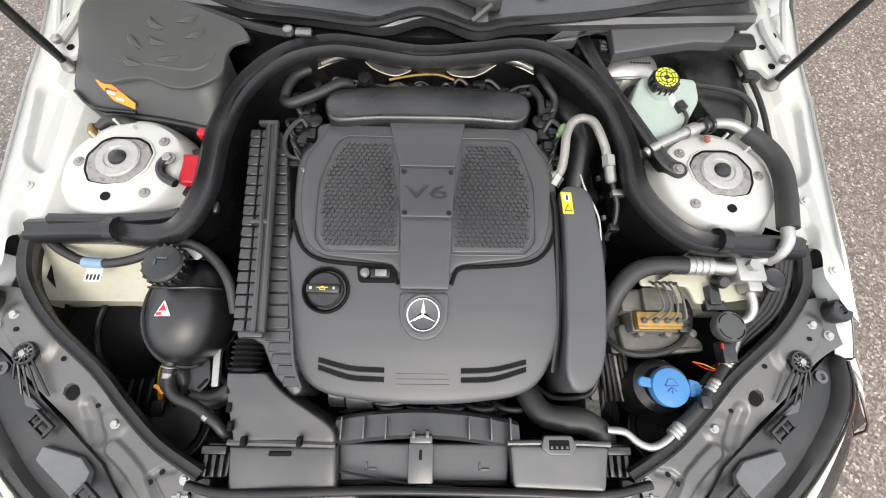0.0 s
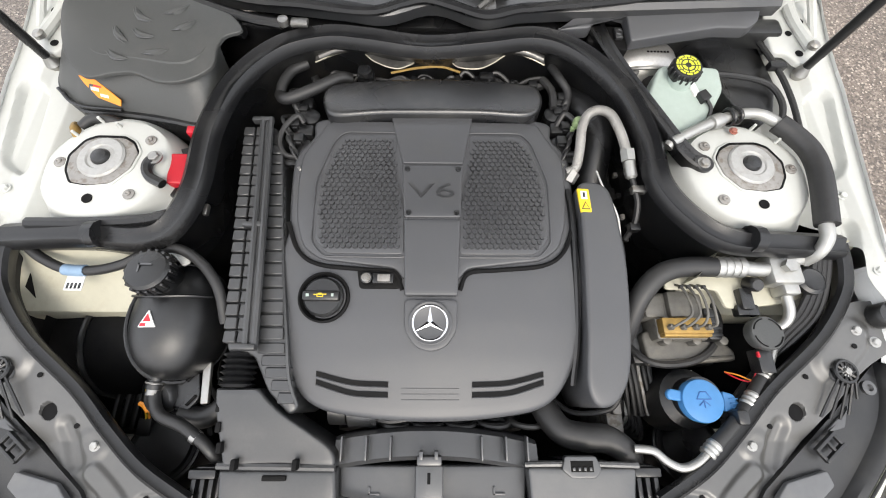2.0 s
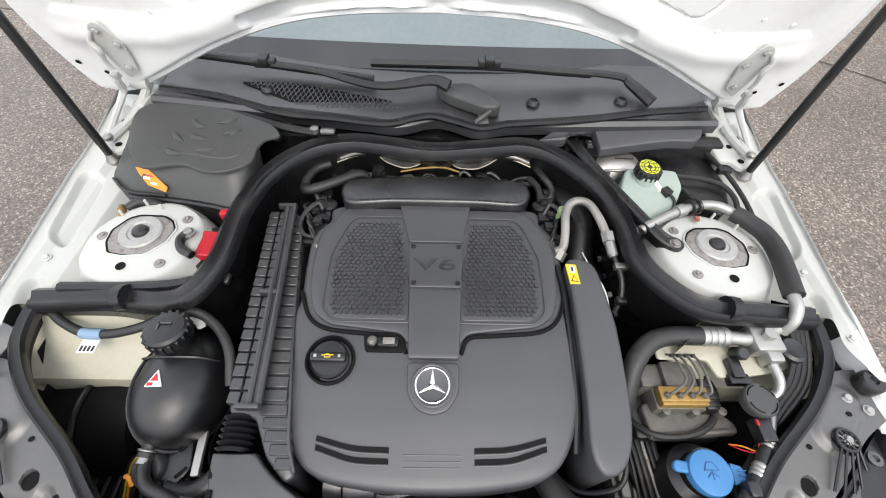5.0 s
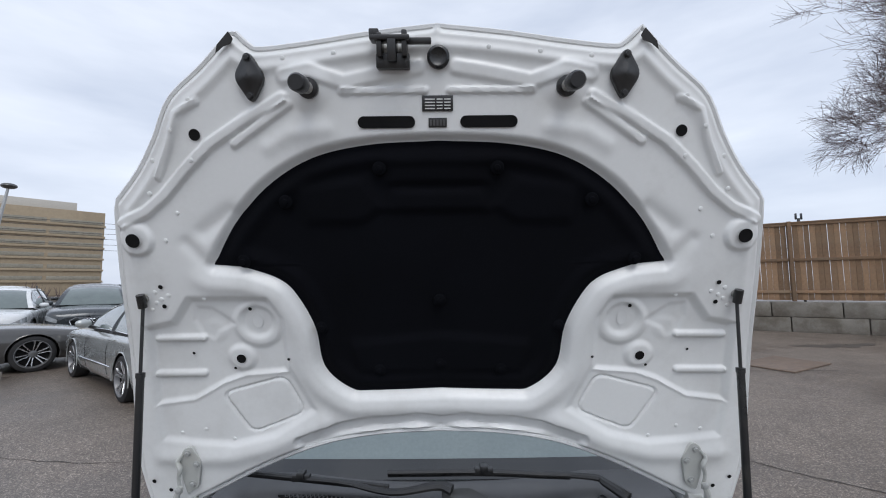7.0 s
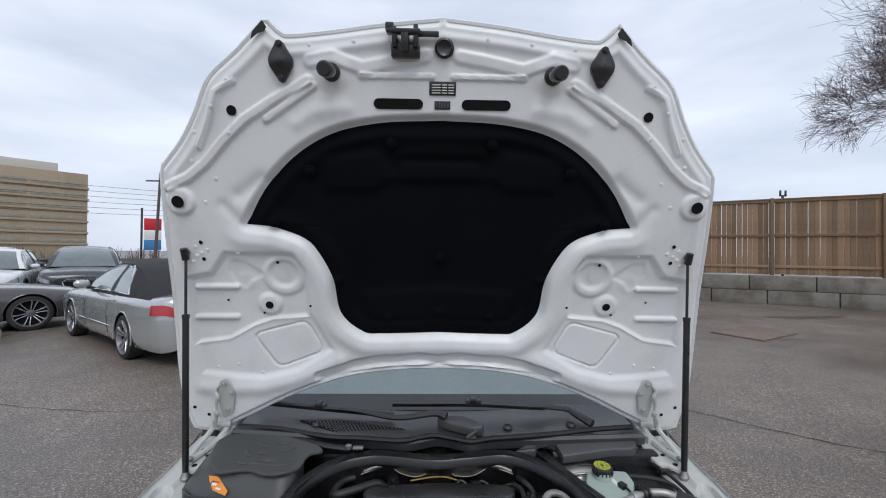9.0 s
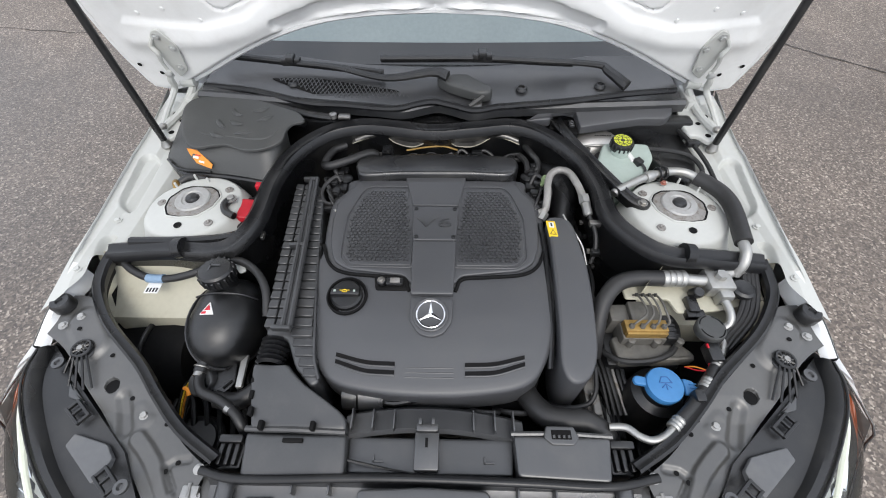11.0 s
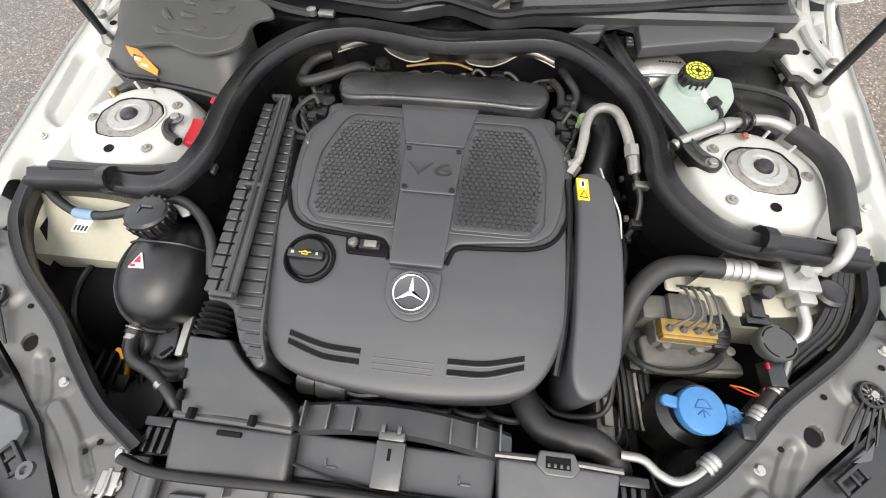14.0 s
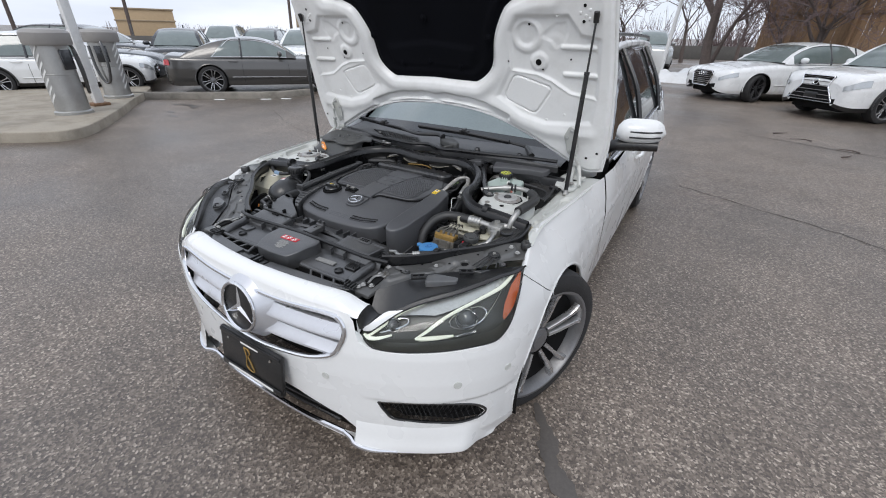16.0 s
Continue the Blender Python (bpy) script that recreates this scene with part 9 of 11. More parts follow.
for hand in (1, -1):
    for ph in range(6):
        pts = []
        for i, (p, t) in enumerate(zip(fine, tt)):
            u_ = np.cross(t, [0, 0, 1.0])
            u_ /= np.linalg.norm(u_)
            v_ = np.cross(t, u_)
            a = hand * i * 0.42 + ph * math.pi / 3
            pts.append(tuple(p + 0.0087 * (math.cos(a) * u_ + math.sin(a) * v_)))
        turns.append(tube(pts, 0.0008, 4, 1, smooth_path=False))
tagged(part("braid_weave", join(*turns), M_BRAID, fuel), kind="stuff")
part("end_fitting", join(lathe([(0.014, -0.012), (0.014, 0.010)], 6, (0.377, 0.932, 0.870), (0.05, -1, -0.2)), lathe([(0.011, 0), (0.011, 0.03), (0.007, 0.034)], 16, (0.378, 0.922, 0.868), (0.1, -1, -0.25))), M_ALU, fuel)
part("end_fitting", lathe([(0.012, -0.01), (0.012, 0.012)], 6, (0.274, 0.903, 0.842), (-0.5, -0.8, -0.4)), M_ALU, fuel)
part("hard_line", tube([(0.382, 0.895, 0.860), (0.388, 0.872, 0.853), (0.394, 0.845, 0.842), (0.393, 0.815, 0.82), (0.385, 0.795, 0.79)], 0.0055, 8), M_HOSE, fuel)
part("line_clip", box(0.380, 0.408, 0.862, 0.876, 0.846, 0.860, 0.002), M_STEEL, fuel)
part("line_clip", box(0.382, 0.402, 0.800, 0.816, 0.808, 0.824, 0.002), M_BLACK, fuel)
part("green_cap", join(lathe([(0.011, 0), (0.011, 0.012), (0.009, 0.015), (0.0001, 0.015)], 18, (0.291, 1.010, 0.862)), box(0.278, 0.287, 1.0, 1.008, 0.852, 0.862, 0.002)), material("pale_green_plastic", (0.22, 0.30, 0.15), 0.45), fuel, "pale green service cap")
part("clear_tube", tube([(0.335, 0.93, 0.82), (0.338, 0.89, 0.83), (0.352, 0.86, 0.825), (0.368, 0.83, 0.81), (0.375, 0.79, 0.79)], 0.002, 6), M_LABEL, fuel)

# cables, small hoses and plugs crowded round the engine
harness = thing("wiring_harness", "black cable looms, small hoses and plugs beside the engine", "wiring", (0.37, 0.85, 0.72))
rng_h = random.Random(17)
for k in range(9):
    x0 = 0.352 + 0.0065 * k
    pts = [(x0 + rng_h.uniform(-0.008, 0.008), y, 0.735 - 0.012 * (k % 3) + rng_h.uniform(-0.014, 0.014)) for y in np.linspace(0.66, 1.08, 8)]
    part("cable", tube(pts, rng_h.choice((0.0035, 0.005, 0.0075)), 8, 5), M_HOSE, harness)
for k in range(7):
    y = 0.74 + 0.045 * k + rng_h.uniform(-0.01, 0.01)
    x = 0.378 + rng_h.uniform(-0.018, 0.018)
    part("plug", join(box(x - 0.011, x + 0.011, y - 0.014, y + 0.014, 0.735, 0.762, 0.003), box(x - 0.008, x + 0.008, y + 0.012, y + 0.024, 0.738, 0.756, 0.002)), M_BLACK, harness)
for k in range(5):
    y = 0.80 + 0.05 * k
    part("cable_clip", box(0.395, 0.404, y, y + 0.010, 0.758, 0.768, 0.001), M_MOUNT if k % 2 else M_BLACK, harness)
for sx in (1, -1):
    for k in range(7):
        x = sx * (0.245 + 0.008 * (k % 4)) + (0.0 if sx > 0 else -0.004)
        y = 0.955 + 0.022 * k
        r_ = rng_h.choice((0.003, 0.0045, 0.006))
        part("cable", tube([(x, y - 0.03, 0.81), (x + sx * 0.018, y - 0.01, 0.846), (x + sx * 0.028, y + 0.015, 0.842), (x + sx * 0.012, y + 0.035, 0.82)], r_, 8), M_HOSE, harness)
    for k in range(4):
        x, y = sx * (0.262 + 0.012 * (k % 2)), 0.985 + 0.036 * k
        part("plug", join(box(x - 0.010, x + 0.010, y - 0.009, y + 0.009, 0.826, 0.850, 0.003), box(x - 0.006, x + 0.006, y - 0.014, y - 0.008, 0.832, 0.846, 0.002)), M_BLACK, harness)
for k in range(11):
    x = -0.235 + 0.046 * k + rng_h.uniform(-0.014, 0.014)
    y, z, hw_p = 1.128 + rng_h.uniform(-0.006, 0.010), 0.836 + rng_h.uniform(-0.012, 0.012), rng_h.uniform(0.006, 0.013)
    part("plug", moved(box(-hw_p, hw_p, -0.008, 0.010, -0.010, 0.012, 0.003), Matrix.Translation((x, y, z)) @ Matrix.Rotation(rng_h.uniform(-0.6, 0.6), 4, "Z")), M_BLACK, harness)
for k in range(7):
    x, run_ = -0.225 + 0.066 * k + rng_h.uniform(-0.02, 0.02), rng_h.uniform(0.04, 0.09)
    part("cable", tube([(x, 1.125, 0.834), (x + run_ * 0.35, 1.142 + rng_h.uniform(-0.006, 0.008), 0.848 + rng_h.uniform(-0.010, 0.008)), (x + run_ * 0.75, 1.140, 0.846), (x + run_, 1.126, 0.830)], rng_h.choice((0.0025, 0.0035, 0.005)), 8), M_HOSE, harness)
# low clutter on the coolant side and before the engine
for k in range(6):
    x0 = -0.60 + 0.03 * k
    part("cable", tube([(x0, 0.60, 0.60), (x0 + 0.02, 0.54, 0.635 + 0.01 * (k % 2)), (x0 + 0.05, 0.49, 0.63), (x0 + 0.06, 0.43, 0.60)], 0.006, 8), M_HOSE, harness)
for k in range(5):
    x0 = -0.10 + 0.06 * k
    part("cable", tube([(x0, 0.470, 0.70), (x0 + 0.02, 0.455, 0.735), (x0 + 0.055, 0.452, 0.738), (x0 + 0.075, 0.465, 0.71)], 0.0055, 8), M_HOSE, harness)
for k in range(6):
    part("cable", tube([(0.36 + 0.012 * k, 0.66, 0.66), (0.372 + 0.012 * k, 0.60, 0.70), (0.38 + 0.010 * k, 0.54, 0.705), (0.39 + 0.012 * k, 0.47, 0.68)], 0.0035 + 0.001 * (k % 3), 8), M_MOUNT if k == 3 else M_HOSE, harness)

# ---- cowl, wipers ----
cowl = thing("windscreen_cowl", "black plastic windscreen cowl with an intake mesh", "cowl", (0, 1.28, 0.92))
crows = []
for x in np.linspace(-0.70, 0.70, 70):
    wave = 0.018 * math.exp(-((x - 0.0) / 0.05) ** 2) - 0.022 * math.exp(-((x - 0.105) / 0.05) ** 2) - 0.016 * math.exp(-((x + 0.10) / 0.06) ** 2)
    yf = 1.205 + 0.10 * max(0, abs(x) - 0.2) * (1.3 if x < 0 else 0.6) + wave
    crows.append([(x, yf + 0.004, 0.925), (x, yf, 0.950), (x, yf + 0.010, 0.958), (x, yf + 0.024, 0.955), (x, yf + 0.034, 0.945), (x, 1.31, 0.952), (x, 1.37 + 0.05 * x * x, 0.968 - 0.02 * x * x), (x, 1.44 + 0.08 * x * x, 0.985 - 0.03 * x * x)])
part("cowl_panel", grid(np.array(crows)), M_COWL, cowl)
part("mesh_bed", panel(rounded([(-0.50, 1.345), (-0.345, 1.275), (-0.20, 1.255), (-0.065, 1.262), (-0.12, 1.300), (-0.36, 1.345)], 0.01), lambda x, y: 0.955 + 0.25 * (y - 1.31), 0.004, 0.001, 3, mid=(-0.28, 1.30)), M_DARK, cowl)
wires = []
mesh_o = [(-0.50, 1.345), (-0.345, 1.275), (-0.20, 1.255), (-0.065, 1.262), (-0.12, 1.300), (-0.36, 1.345)]
for k in range(46):
    for slope_ in (0.55, -0.55):
        x0 = -0.56 + 0.0125 * k
        run = [(x0 + slope_ * (y - 1.25), y) for y in np.linspace(1.25, 1.35, 12)]
        ins = [(x, y) for x, y in run if bool(inside(np.array(x), np.array(y), mesh_o))]
        if len(ins) > 1:
            wires.append(tube([(ins[0][0], ins[0][1], 0.958 + 0.25 * (ins[0][1] - 1.31)), (ins[-1][0], ins[-1][1], 0.958 + 0.25 * (ins[-1][1] - 1.31))], 0.0014, 4, smooth_path=False))
part("intake_mesh", join(*wires), M_GREY, cowl, "diamond intake mesh")
right_panel = [(0.250, 1.190), (0.318, 1.196), (0.340, 1.236), (0.392, 1.226), (0.400, 1.170), (0.491, 1.186), (0.576, 1.200), (0.640, 1.200), (0.660, 1.215), (0.672, 1.262), (0.50, 1.262), (0.40, 1.250), (0.30, 1.225)]
part("side_cover", panel(rounded(right_panel, 0.006), lambda x, y: 0.926 + 0.30 * (y - 1.19), 0.024, 0.003, 5, mid=(0.45, 1.232)), M_COVER, cowl, "dark blue-grey side cover")
part("cover_recess", panel(rounded([(0.318, 1.186), (0.398, 1.160), (0.398, 1.232), (0.338, 1.240)], 0.006), level(0.905), 0.02, 0.003, 4), M_DARK, cowl)
part("recess_clip", join(box(0.374, 0.390, 1.186, 1.214, 0.905, 0.914, 0.002), ring(0.006, 0.0018, (0.382, 1.200, 0.915), n=16, m=6)), M_GREY, cowl)
part("edge_seal", tube([(-0.70, 1.33, 0.948), (-0.54, 1.288, 0.956), (-0.37, 1.222, 0.960), (-0.247, 1.206, 0.961), (-0.121, 1.190, 0.961), (-0.055, 1.212, 0.962), (-0.010, 1.222, 0.963), (0.045, 1.205, 0.962), (0.105, 1.184, 0.961), (0.165, 1.198, 0.963), (0.217, 1.204, 0.964), (0.38, 1.228, 0.965), (0.53, 1.262, 0.965), (0.68, 1.285, 0.965)], 0.009, 8), M_RUBBER, cowl)
part("left_channel", join(tube([(-0.56, 1.262, 0.940), (-0.45, 1.226, 0.942), (-0.36, 1.192, 0.942), (-0.290, 1.178, 0.940)], 0.010, 8), tube([(-0.56, 1.235, 0.925), (-0.45, 1.20, 0.925), (-0.37, 1.175, 0.922)], 0.012, 8)), M_BLACK, cowl)
for k in range(5):
    t = k / 5
    part("channel_tab", box(-0.53 + 0.19 * t - 0.002, -0.53 + 0.19 * t + 0.002, 1.225 - 0.05 * t, 1.25 - 0.05 * t, 0.925, 0.945, 0.0005), M_BLACK, cowl)
part("clip_plate", join(box(-0.272, -0.238, 1.170, 1.188, 0.938, 0.948, 0.003), lathe([(0.010, 0), (0.010, 0.012), (0.0001, 0.014)], 14, (-0.285, 1.178, 0.940))), M_STEEL, cowl)
for x, y in ((-0.43, 1.325), (0.245, 1.300), (0.475, 1.318)):
    part("stud", join(lathe([(0.017, 0), (0.013, 0.008), (0.009, 0.009), (0.008, 0.004), (0.0001, 0.004)], 18, (x, y, 0.956))), M_BLACK, cowl)
part("pivot_cover", panel(rounded([(-0.008, 1.330), (0.085, 1.342), (0.158, 1.262), (0.150, 1.242), (0.118, 1.236), (0.030, 1.285)], 0.018), lambda x, y: 0.984 + 0 * x, 0.03, 0.008, 6), M_SOFT, cowl, "grey wiper pivot cover")
part("brown_bracket", join(box(0.10, 0.125, 1.198, 1.245, 0.955, 0.962, 0.002), tube([(0.09, 1.20, 0.962), (0.13, 1.235, 0.972)], 0.006, 6)), M_PANEL, cowl)
for nm, arm_, blade in (("a", [(0.03, 1.305, 0.992), (-0.015, 1.318, 0.998), (-0.146, 1.300, 0.990), (-0.30, 1.345, 0.998), (-0.435, 1.372, 0.998)], [(-0.66, 1.395, 1.012), (-0.435, 1.376, 0.998), (-0.25, 1.352, 0.990), (-0.16, 1.340, 0.986)]), ("b", [(0.545, 1.300, 0.968), (0.500, 1.352, 0.985), (0.47, 1.378, 0.992), (0.30, 1.372, 1.006), (0.129, 1.362, 1.018)], [(-0.165, 1.352, 1.022), (0.129, 1.362, 1.018), (0.30, 1.362, 1.010), (0.395, 1.362, 1.006)])):
    wip = thing("wiper", "black windscreen wiper arm and blade at rest", "wiper", (arm_[0][0], arm_[0][1], 0.97), group="windscreen wipers")
    part("arm", tube(arm_, [0.016, 0.013, 0.010, 0.008, 0.007], 8), M_BLACK, wip)
    bl = part("blade", tube(blade, 0.008, 8), M_BLACK, wip)
    part("blade_edge", tube([(x, y + 0.004, z - 0.012) for x, y, z in blade], 0.004, 6), M_RUBBER, wip)
    part("joint", join(box(arm_[-1][0] - 0.028, arm_[-1][0] + 0.028, arm_[-1][1] - 0.010, arm_[-1][1] + 0.012, arm_[-1][2] - 0.008, arm_[-1][2] + 0.014, 0.004), box(arm_[-1][0] - 0.012, arm_[-1][0] + 0.012, arm_[-1][1] - 0.016, arm_[-1][1] + 0.016, arm_[-1][2], arm_[-1][2] + 0.022, 0.004)), M_BLACK, wip)
part("dashboard_shade", box(-0.68, 0.68, 1.50, 1.9, 0.86, 0.93, 0.02), M_DARK, cowl)

# ---- surroundings: parked cars ----
def paint(name, colour, rough=0.28, metal=0.3):
    return material(name, colour, rough, metal=metal, spread=0.03, coat=0.7, rough_var=0.03, stain=(colour[0] * 0.8 + 0.02, colour[1] * 0.8 + 0.02, colour[2] * 0.8 + 0.02, 0.10))


M_CARWHITE = paint("parked_white", (0.72, 0.73, 0.73), metal=0.0)
M_CARSILVER = paint("parked_silver", (0.45, 0.47, 0.465), 0.2, metal=0.45)
M_CARGREY = paint("parked_grey", (0.098, 0.095, 0.092), 0.22, metal=0.5)
M_CARBLACK = paint("parked_black", (0.020, 0.022, 0.026), metal=0.2)
M_CARDARK = paint("parked_dark_blue_grey", (0.045, 0.052, 0.058), metal=0.3)
# Opaque panes; the light colour stands in for reflections and the view through.
M_PANE = material("car_glass_sky_tone", (0.13, 0.16, 0.155), 0.06, spread=0.2, coat=1.0, rough_var=0.02)
M_TAIL = material("red_tail_lamp", (0.45, 0.02, 0.03), 0.2, spread=0.05, coat=0.8)
M_LAMP = material("clear_lamp", (0.45, 0.47, 0.48), 0.12, metal=0.5, spread=0.2, coat=1.0)
M_CLOTH = material("black_soft_top", (0.025, 0.025, 0.026), 0.9, spread=0.2, bump=0.4, bump_scale=500)
M_DARKRIM = material("black_rim", (0.03, 0.03, 0.032), 0.35, spread=0.1)


def parked_car(label, at, heading, paint_m, length=4.7, width=1.85, height=1.46, wheelbase=2.8, kind="sedan", rim=None, wheel_r=0.33, soft_top=False, front="bars", spokes=5, steer=0.0):
    """A whole car built round its own origin, nose towards +y, then turned to its heading."""
    ob = thing("parked_car", label, "car", group="parked cars")
    L, hw = length / 2, width / 2
    tall = kind in ("suv", "mini")
    fw = L - (length - wheelbase) * 0.45
    rw = fw - wheelbase
    belt = height * (0.62 if tall else 0.655)
    nose = height * (0.575 if tall else 0.56)
    deck = height * (0.62 if tall else 0.70)
    cowl = {"sedan": 0.34, "coupe": 0.30, "suv": 0.36, "mini": 0.42}[kind] * L
    rf = cowl - (0.62 if tall else 0.80)
    rr = {"sedan": -0.40, "coupe": -0.32, "suv": -0.78, "mini": -0.80}[kind] * L
    tail = {"sedan": -0.76, "coupe": -0.80, "suv": -0.955, "mini": -0.95}[kind] * L
    line = spline([(-L, deck - 0.05), (-0.96 * L, deck), (tail, belt + 0.03), (0, belt + 0.005), (cowl, belt - 0.01), (0.62 * L, belt * 0.45 + nose * 0.55 + 0.03), (0.90 * L, nose), (L, nose - 0.06)], 10)
    ys = np.unique(np.round(np.concatenate([np.linspace(-L, -0.93 * L, 9), np.linspace(-0.93 * L, 0.93 * L, 56), np.linspace(0.93 * L, L, 9), fw + np.linspace(-0.42, 0.42, 19), rw + np.linspace(-0.42, 0.42, 19)]), 4))
    ks, n_top = np.linspace(0, 1, 17), 7

    def section(y):
        e = abs(y) / L
        f = math.sqrt(max(0.0, 1 - (max(0.0, e - 0.90) / 0.10) ** 2))
        w_ = hw * (1 - 0.10 * max(0, (e - 0.6) / 0.4) ** 2) * (0.70 + 0.30 * f)
        top = np.interp(y, line[:, 0], line[:, 1]) - (1 - f) * (0.13 if y > 0 else 0.08)
        lo = 0.21 + 0.09 * (1 - f)
        pts = []
        for k in ks:
            t_ = np.interp(k, [0, 0.10, 0.30, 0.55, 0.60, 0.66, 0.88, 0.96, 1.0], [0.075, 0.035, 0.012, 0.004, 0.0, 0.010, 0.028, 0.06, 0.10])
            pts.append((w_ - t_, y, lo + (top - 0.025 - lo) * k))
        for j in range(n_top):
            t = (j + 1) / n_top
            pts.append(((w_ - 0.10) * (1 - t), y, top - 0.025 + 0.05 * (1 - (1 - t) ** 2)))
        return pts

    rows = np.array([section(y) for y in ys])
    yv, zv = rows[..., 1].copy(), rows[..., 2].copy()
    ra = wheel_r + 0.04
    for yc in (fw, rw):
        rad = np.hypot(yv - yc, zv - wheel_r) + 1e-9
        near = (np.abs(rad - ra) < 0.032) & (rows[..., 0] > hw * 0.7)
        yv, zv = np.where(near, yc + (yv - yc) / rad * ra, yv), np.where(near, wheel_r + (zv - wheel_r) / rad * ra, zv)
    rows[..., 1], rows[..., 2] = yv, zv
    v, f = grid(rows)
    flat = rows.reshape(-1, 3)
    keep, clad = [], []
    for q in f:
        c = flat[list(q)].mean(axis=0)
        if all(math.hypot(c[1] - yc, c[2] - wheel_r) > ra - 0.004 for yc in (fw, rw)) or c[0] < hw * 0.6:
            (clad if tall and q[0] % rows.shape[1] < 2 else keep).append(q)
    m = rows.shape[1]
    ends = [tuple(range(m)), tuple(range((len(ys) - 1) * m, len(ys) * m))]
    half_ = (v, keep + ends)
    part("body", join(half_, mirrored(half_)), paint_m, ob)
    if clad:
        part("cladding", join((v, clad), mirrored((v, clad))), M_BLACK, ob, "black plastic sill and arch trim")
    part("underside", join(box(-hw * 0.62, hw * 0.62, -L * 0.93, L * 0.92, 0.18, 0.5, 0.03), *[box(-hw * 0.88, hw * 0.88, yc - 0.44, yc + 0.44, 0.40, 0.66, 0.05) for yc in (fw, rw)]), M_DARK, ob)
    # cabin: one smooth shell, its faces shared out between paint and glass
    front_p, rear_p, crown = {"sedan": (2.3, 2.5, 0.44), "coupe": (2.2, 2.1, 0.44), "suv": (2.6, 5.5, 0.42), "mini": (3.0, 5.5, 0.42)}[kind]
    cab_a, cab_b = cowl + 0.10, tail - 0.05
    apex = cab_a + (cab_b - cab_a) * crown

    def cab_z(y):
        s_ = (y - apex) / ((cab_a if y > apex else cab_b) - apex)
        return belt + (height - belt) * (1 - min(1.0, abs(s_)) ** (front_p if y > apex else rear_p))

    rf = apex + (cab_a - apex) * 0.12 ** (1 / front_p)
    rr = apex + (cab_b - apex) * (0.15 if not tall else 0.25) ** (1 / rear_p)
    yy = np.linspace(cowl + 0.08, tail - 0.04, 84)
    nk, nu = 15, 7
    shell = []
    for y in yy:
        z = max(cab_z(y), belt + 0.004)
        up = (z - belt) / (height - belt)
        bw = hw * 0.925 - 0.10 * max(0, (abs(y) / L - 0.45)) ** 1.5
        ew = bw - hw * 0.25 * up - 0.02
        row = []
        for k in range(nk):
            t = k / (nk - 1)
            row.append((bw + (ew - bw) * t + 0.025 * math.sin(math.pi * t) * up, y, belt - 0.02 + (z - 0.045 * up - belt + 0.02) * t))
        for j in range(1, nu + 1):
            t = j / nu
            row.append((ew * (1 - t) ** 0.9 if t < 1 else 0.0, y, z - 0.045 * up * (1 - t) ** 2.2))
        shell.append(row)
    shell = np.array(shell)
    v, f = grid(shell)
    flat = shell.reshape(-1, 3)
    per = nk + nu - 1
    lim_r = {"sedan": rr - 0.22, "coupe": rr - 0.25, "suv": tail + 0.16, "mini": tail + 0.16}[kind]
    mid_y = (rf + rr) / 2 + (0.08 if kind != "coupe" else -0.05)
    groups_ = {"side": [], "screen": [], "rear": [], "paint": []}
    for n_, q in enumerate(f):
        col = n_ % per
        y = flat[list(q)].mean(axis=0)[1]
        if 1 <= col < nk - 2 and lim_r + (0 if tall else 0.030) * col < y < cowl - 0.16:
            groups_["side"].append(q)
        elif col >= nk and y > rf + 0.02:
            groups_["screen"].append(q)
        elif col >= nk and y < rr - 0.06:
            groups_["rear"].append(q)
        else:
            groups_["paint"].append(q)
    top_m = M_CLOTH if soft_top else paint_m
    part("roof", join((v, groups_["paint"]), mirrored((v, groups_["paint"]))), top_m, ob, "black cloth roof" if soft_top else "")
    part("windscreen", join((v, groups_["screen"]), mirrored((v, groups_["screen"]))), M_PANE, ob, "sloping windscreen")
    part("rear_window", join((v, groups_["rear"]), mirrored((v, groups_["rear"]))), M_CLOTH if soft_top else M_PANE, ob)
    for sx in (1, -1):
        side = (v, groups_["side"]) if sx == 1 else mirrored((v, groups_["side"]))
        part("side_window", side, M_PANE, ob)
        idx = [i for i, y in enumerate(yy) if lim_r - 0.02 < y < cowl - 0.14]
        flip_x = np.array([sx, 1, 1])
        edge = [tuple((shell[i, nk - 2] + np.array([0.004, 0, 0])) * flip_x) for i in idx[::3] if yy[i] > lim_r + (0 if tall else 0.40)]
        low = [tuple((shell[i, 1] + np.array([0.004, 0, 0])) * flip_x) for i in idx[::3]]
        part("window_line", tube(edge + low[::-1][:1], 0.010, 6), M_CHROME if not tall else M_CARBLACK, ob)
        part("belt_trim", tube(low, 0.010, 6), M_CHROME if not tall else M_CARBLACK, ob)
        for yb in ((mid_y,) if kind in ("coupe", "mini") else (mid_y, rr + (0.15 if tall else -0.02))):
            i = int(np.argmin(np.abs(yy - yb)))
            part("pillar", tube([tuple(shell[i, k] * flip_x) for k in (0, 5, nk - 1)], 0.024, 8), M_CARBLACK, ob)
        mx = hw * 0.93
        mir = part("door_mirror", egg((sx * (mx + 0.13), cowl - 0.30, belt + 0.085), 0.11, 0.06, 0.068, 16, 10), paint_m, ob)
        part("mirror_foot", tube([(sx * (mx - 0.02), cowl - 0.32, belt + 0.01), (sx * (mx + 0.08), cowl - 0.31, belt + 0.05)], 0.022, 6), M_BLACK, mir)
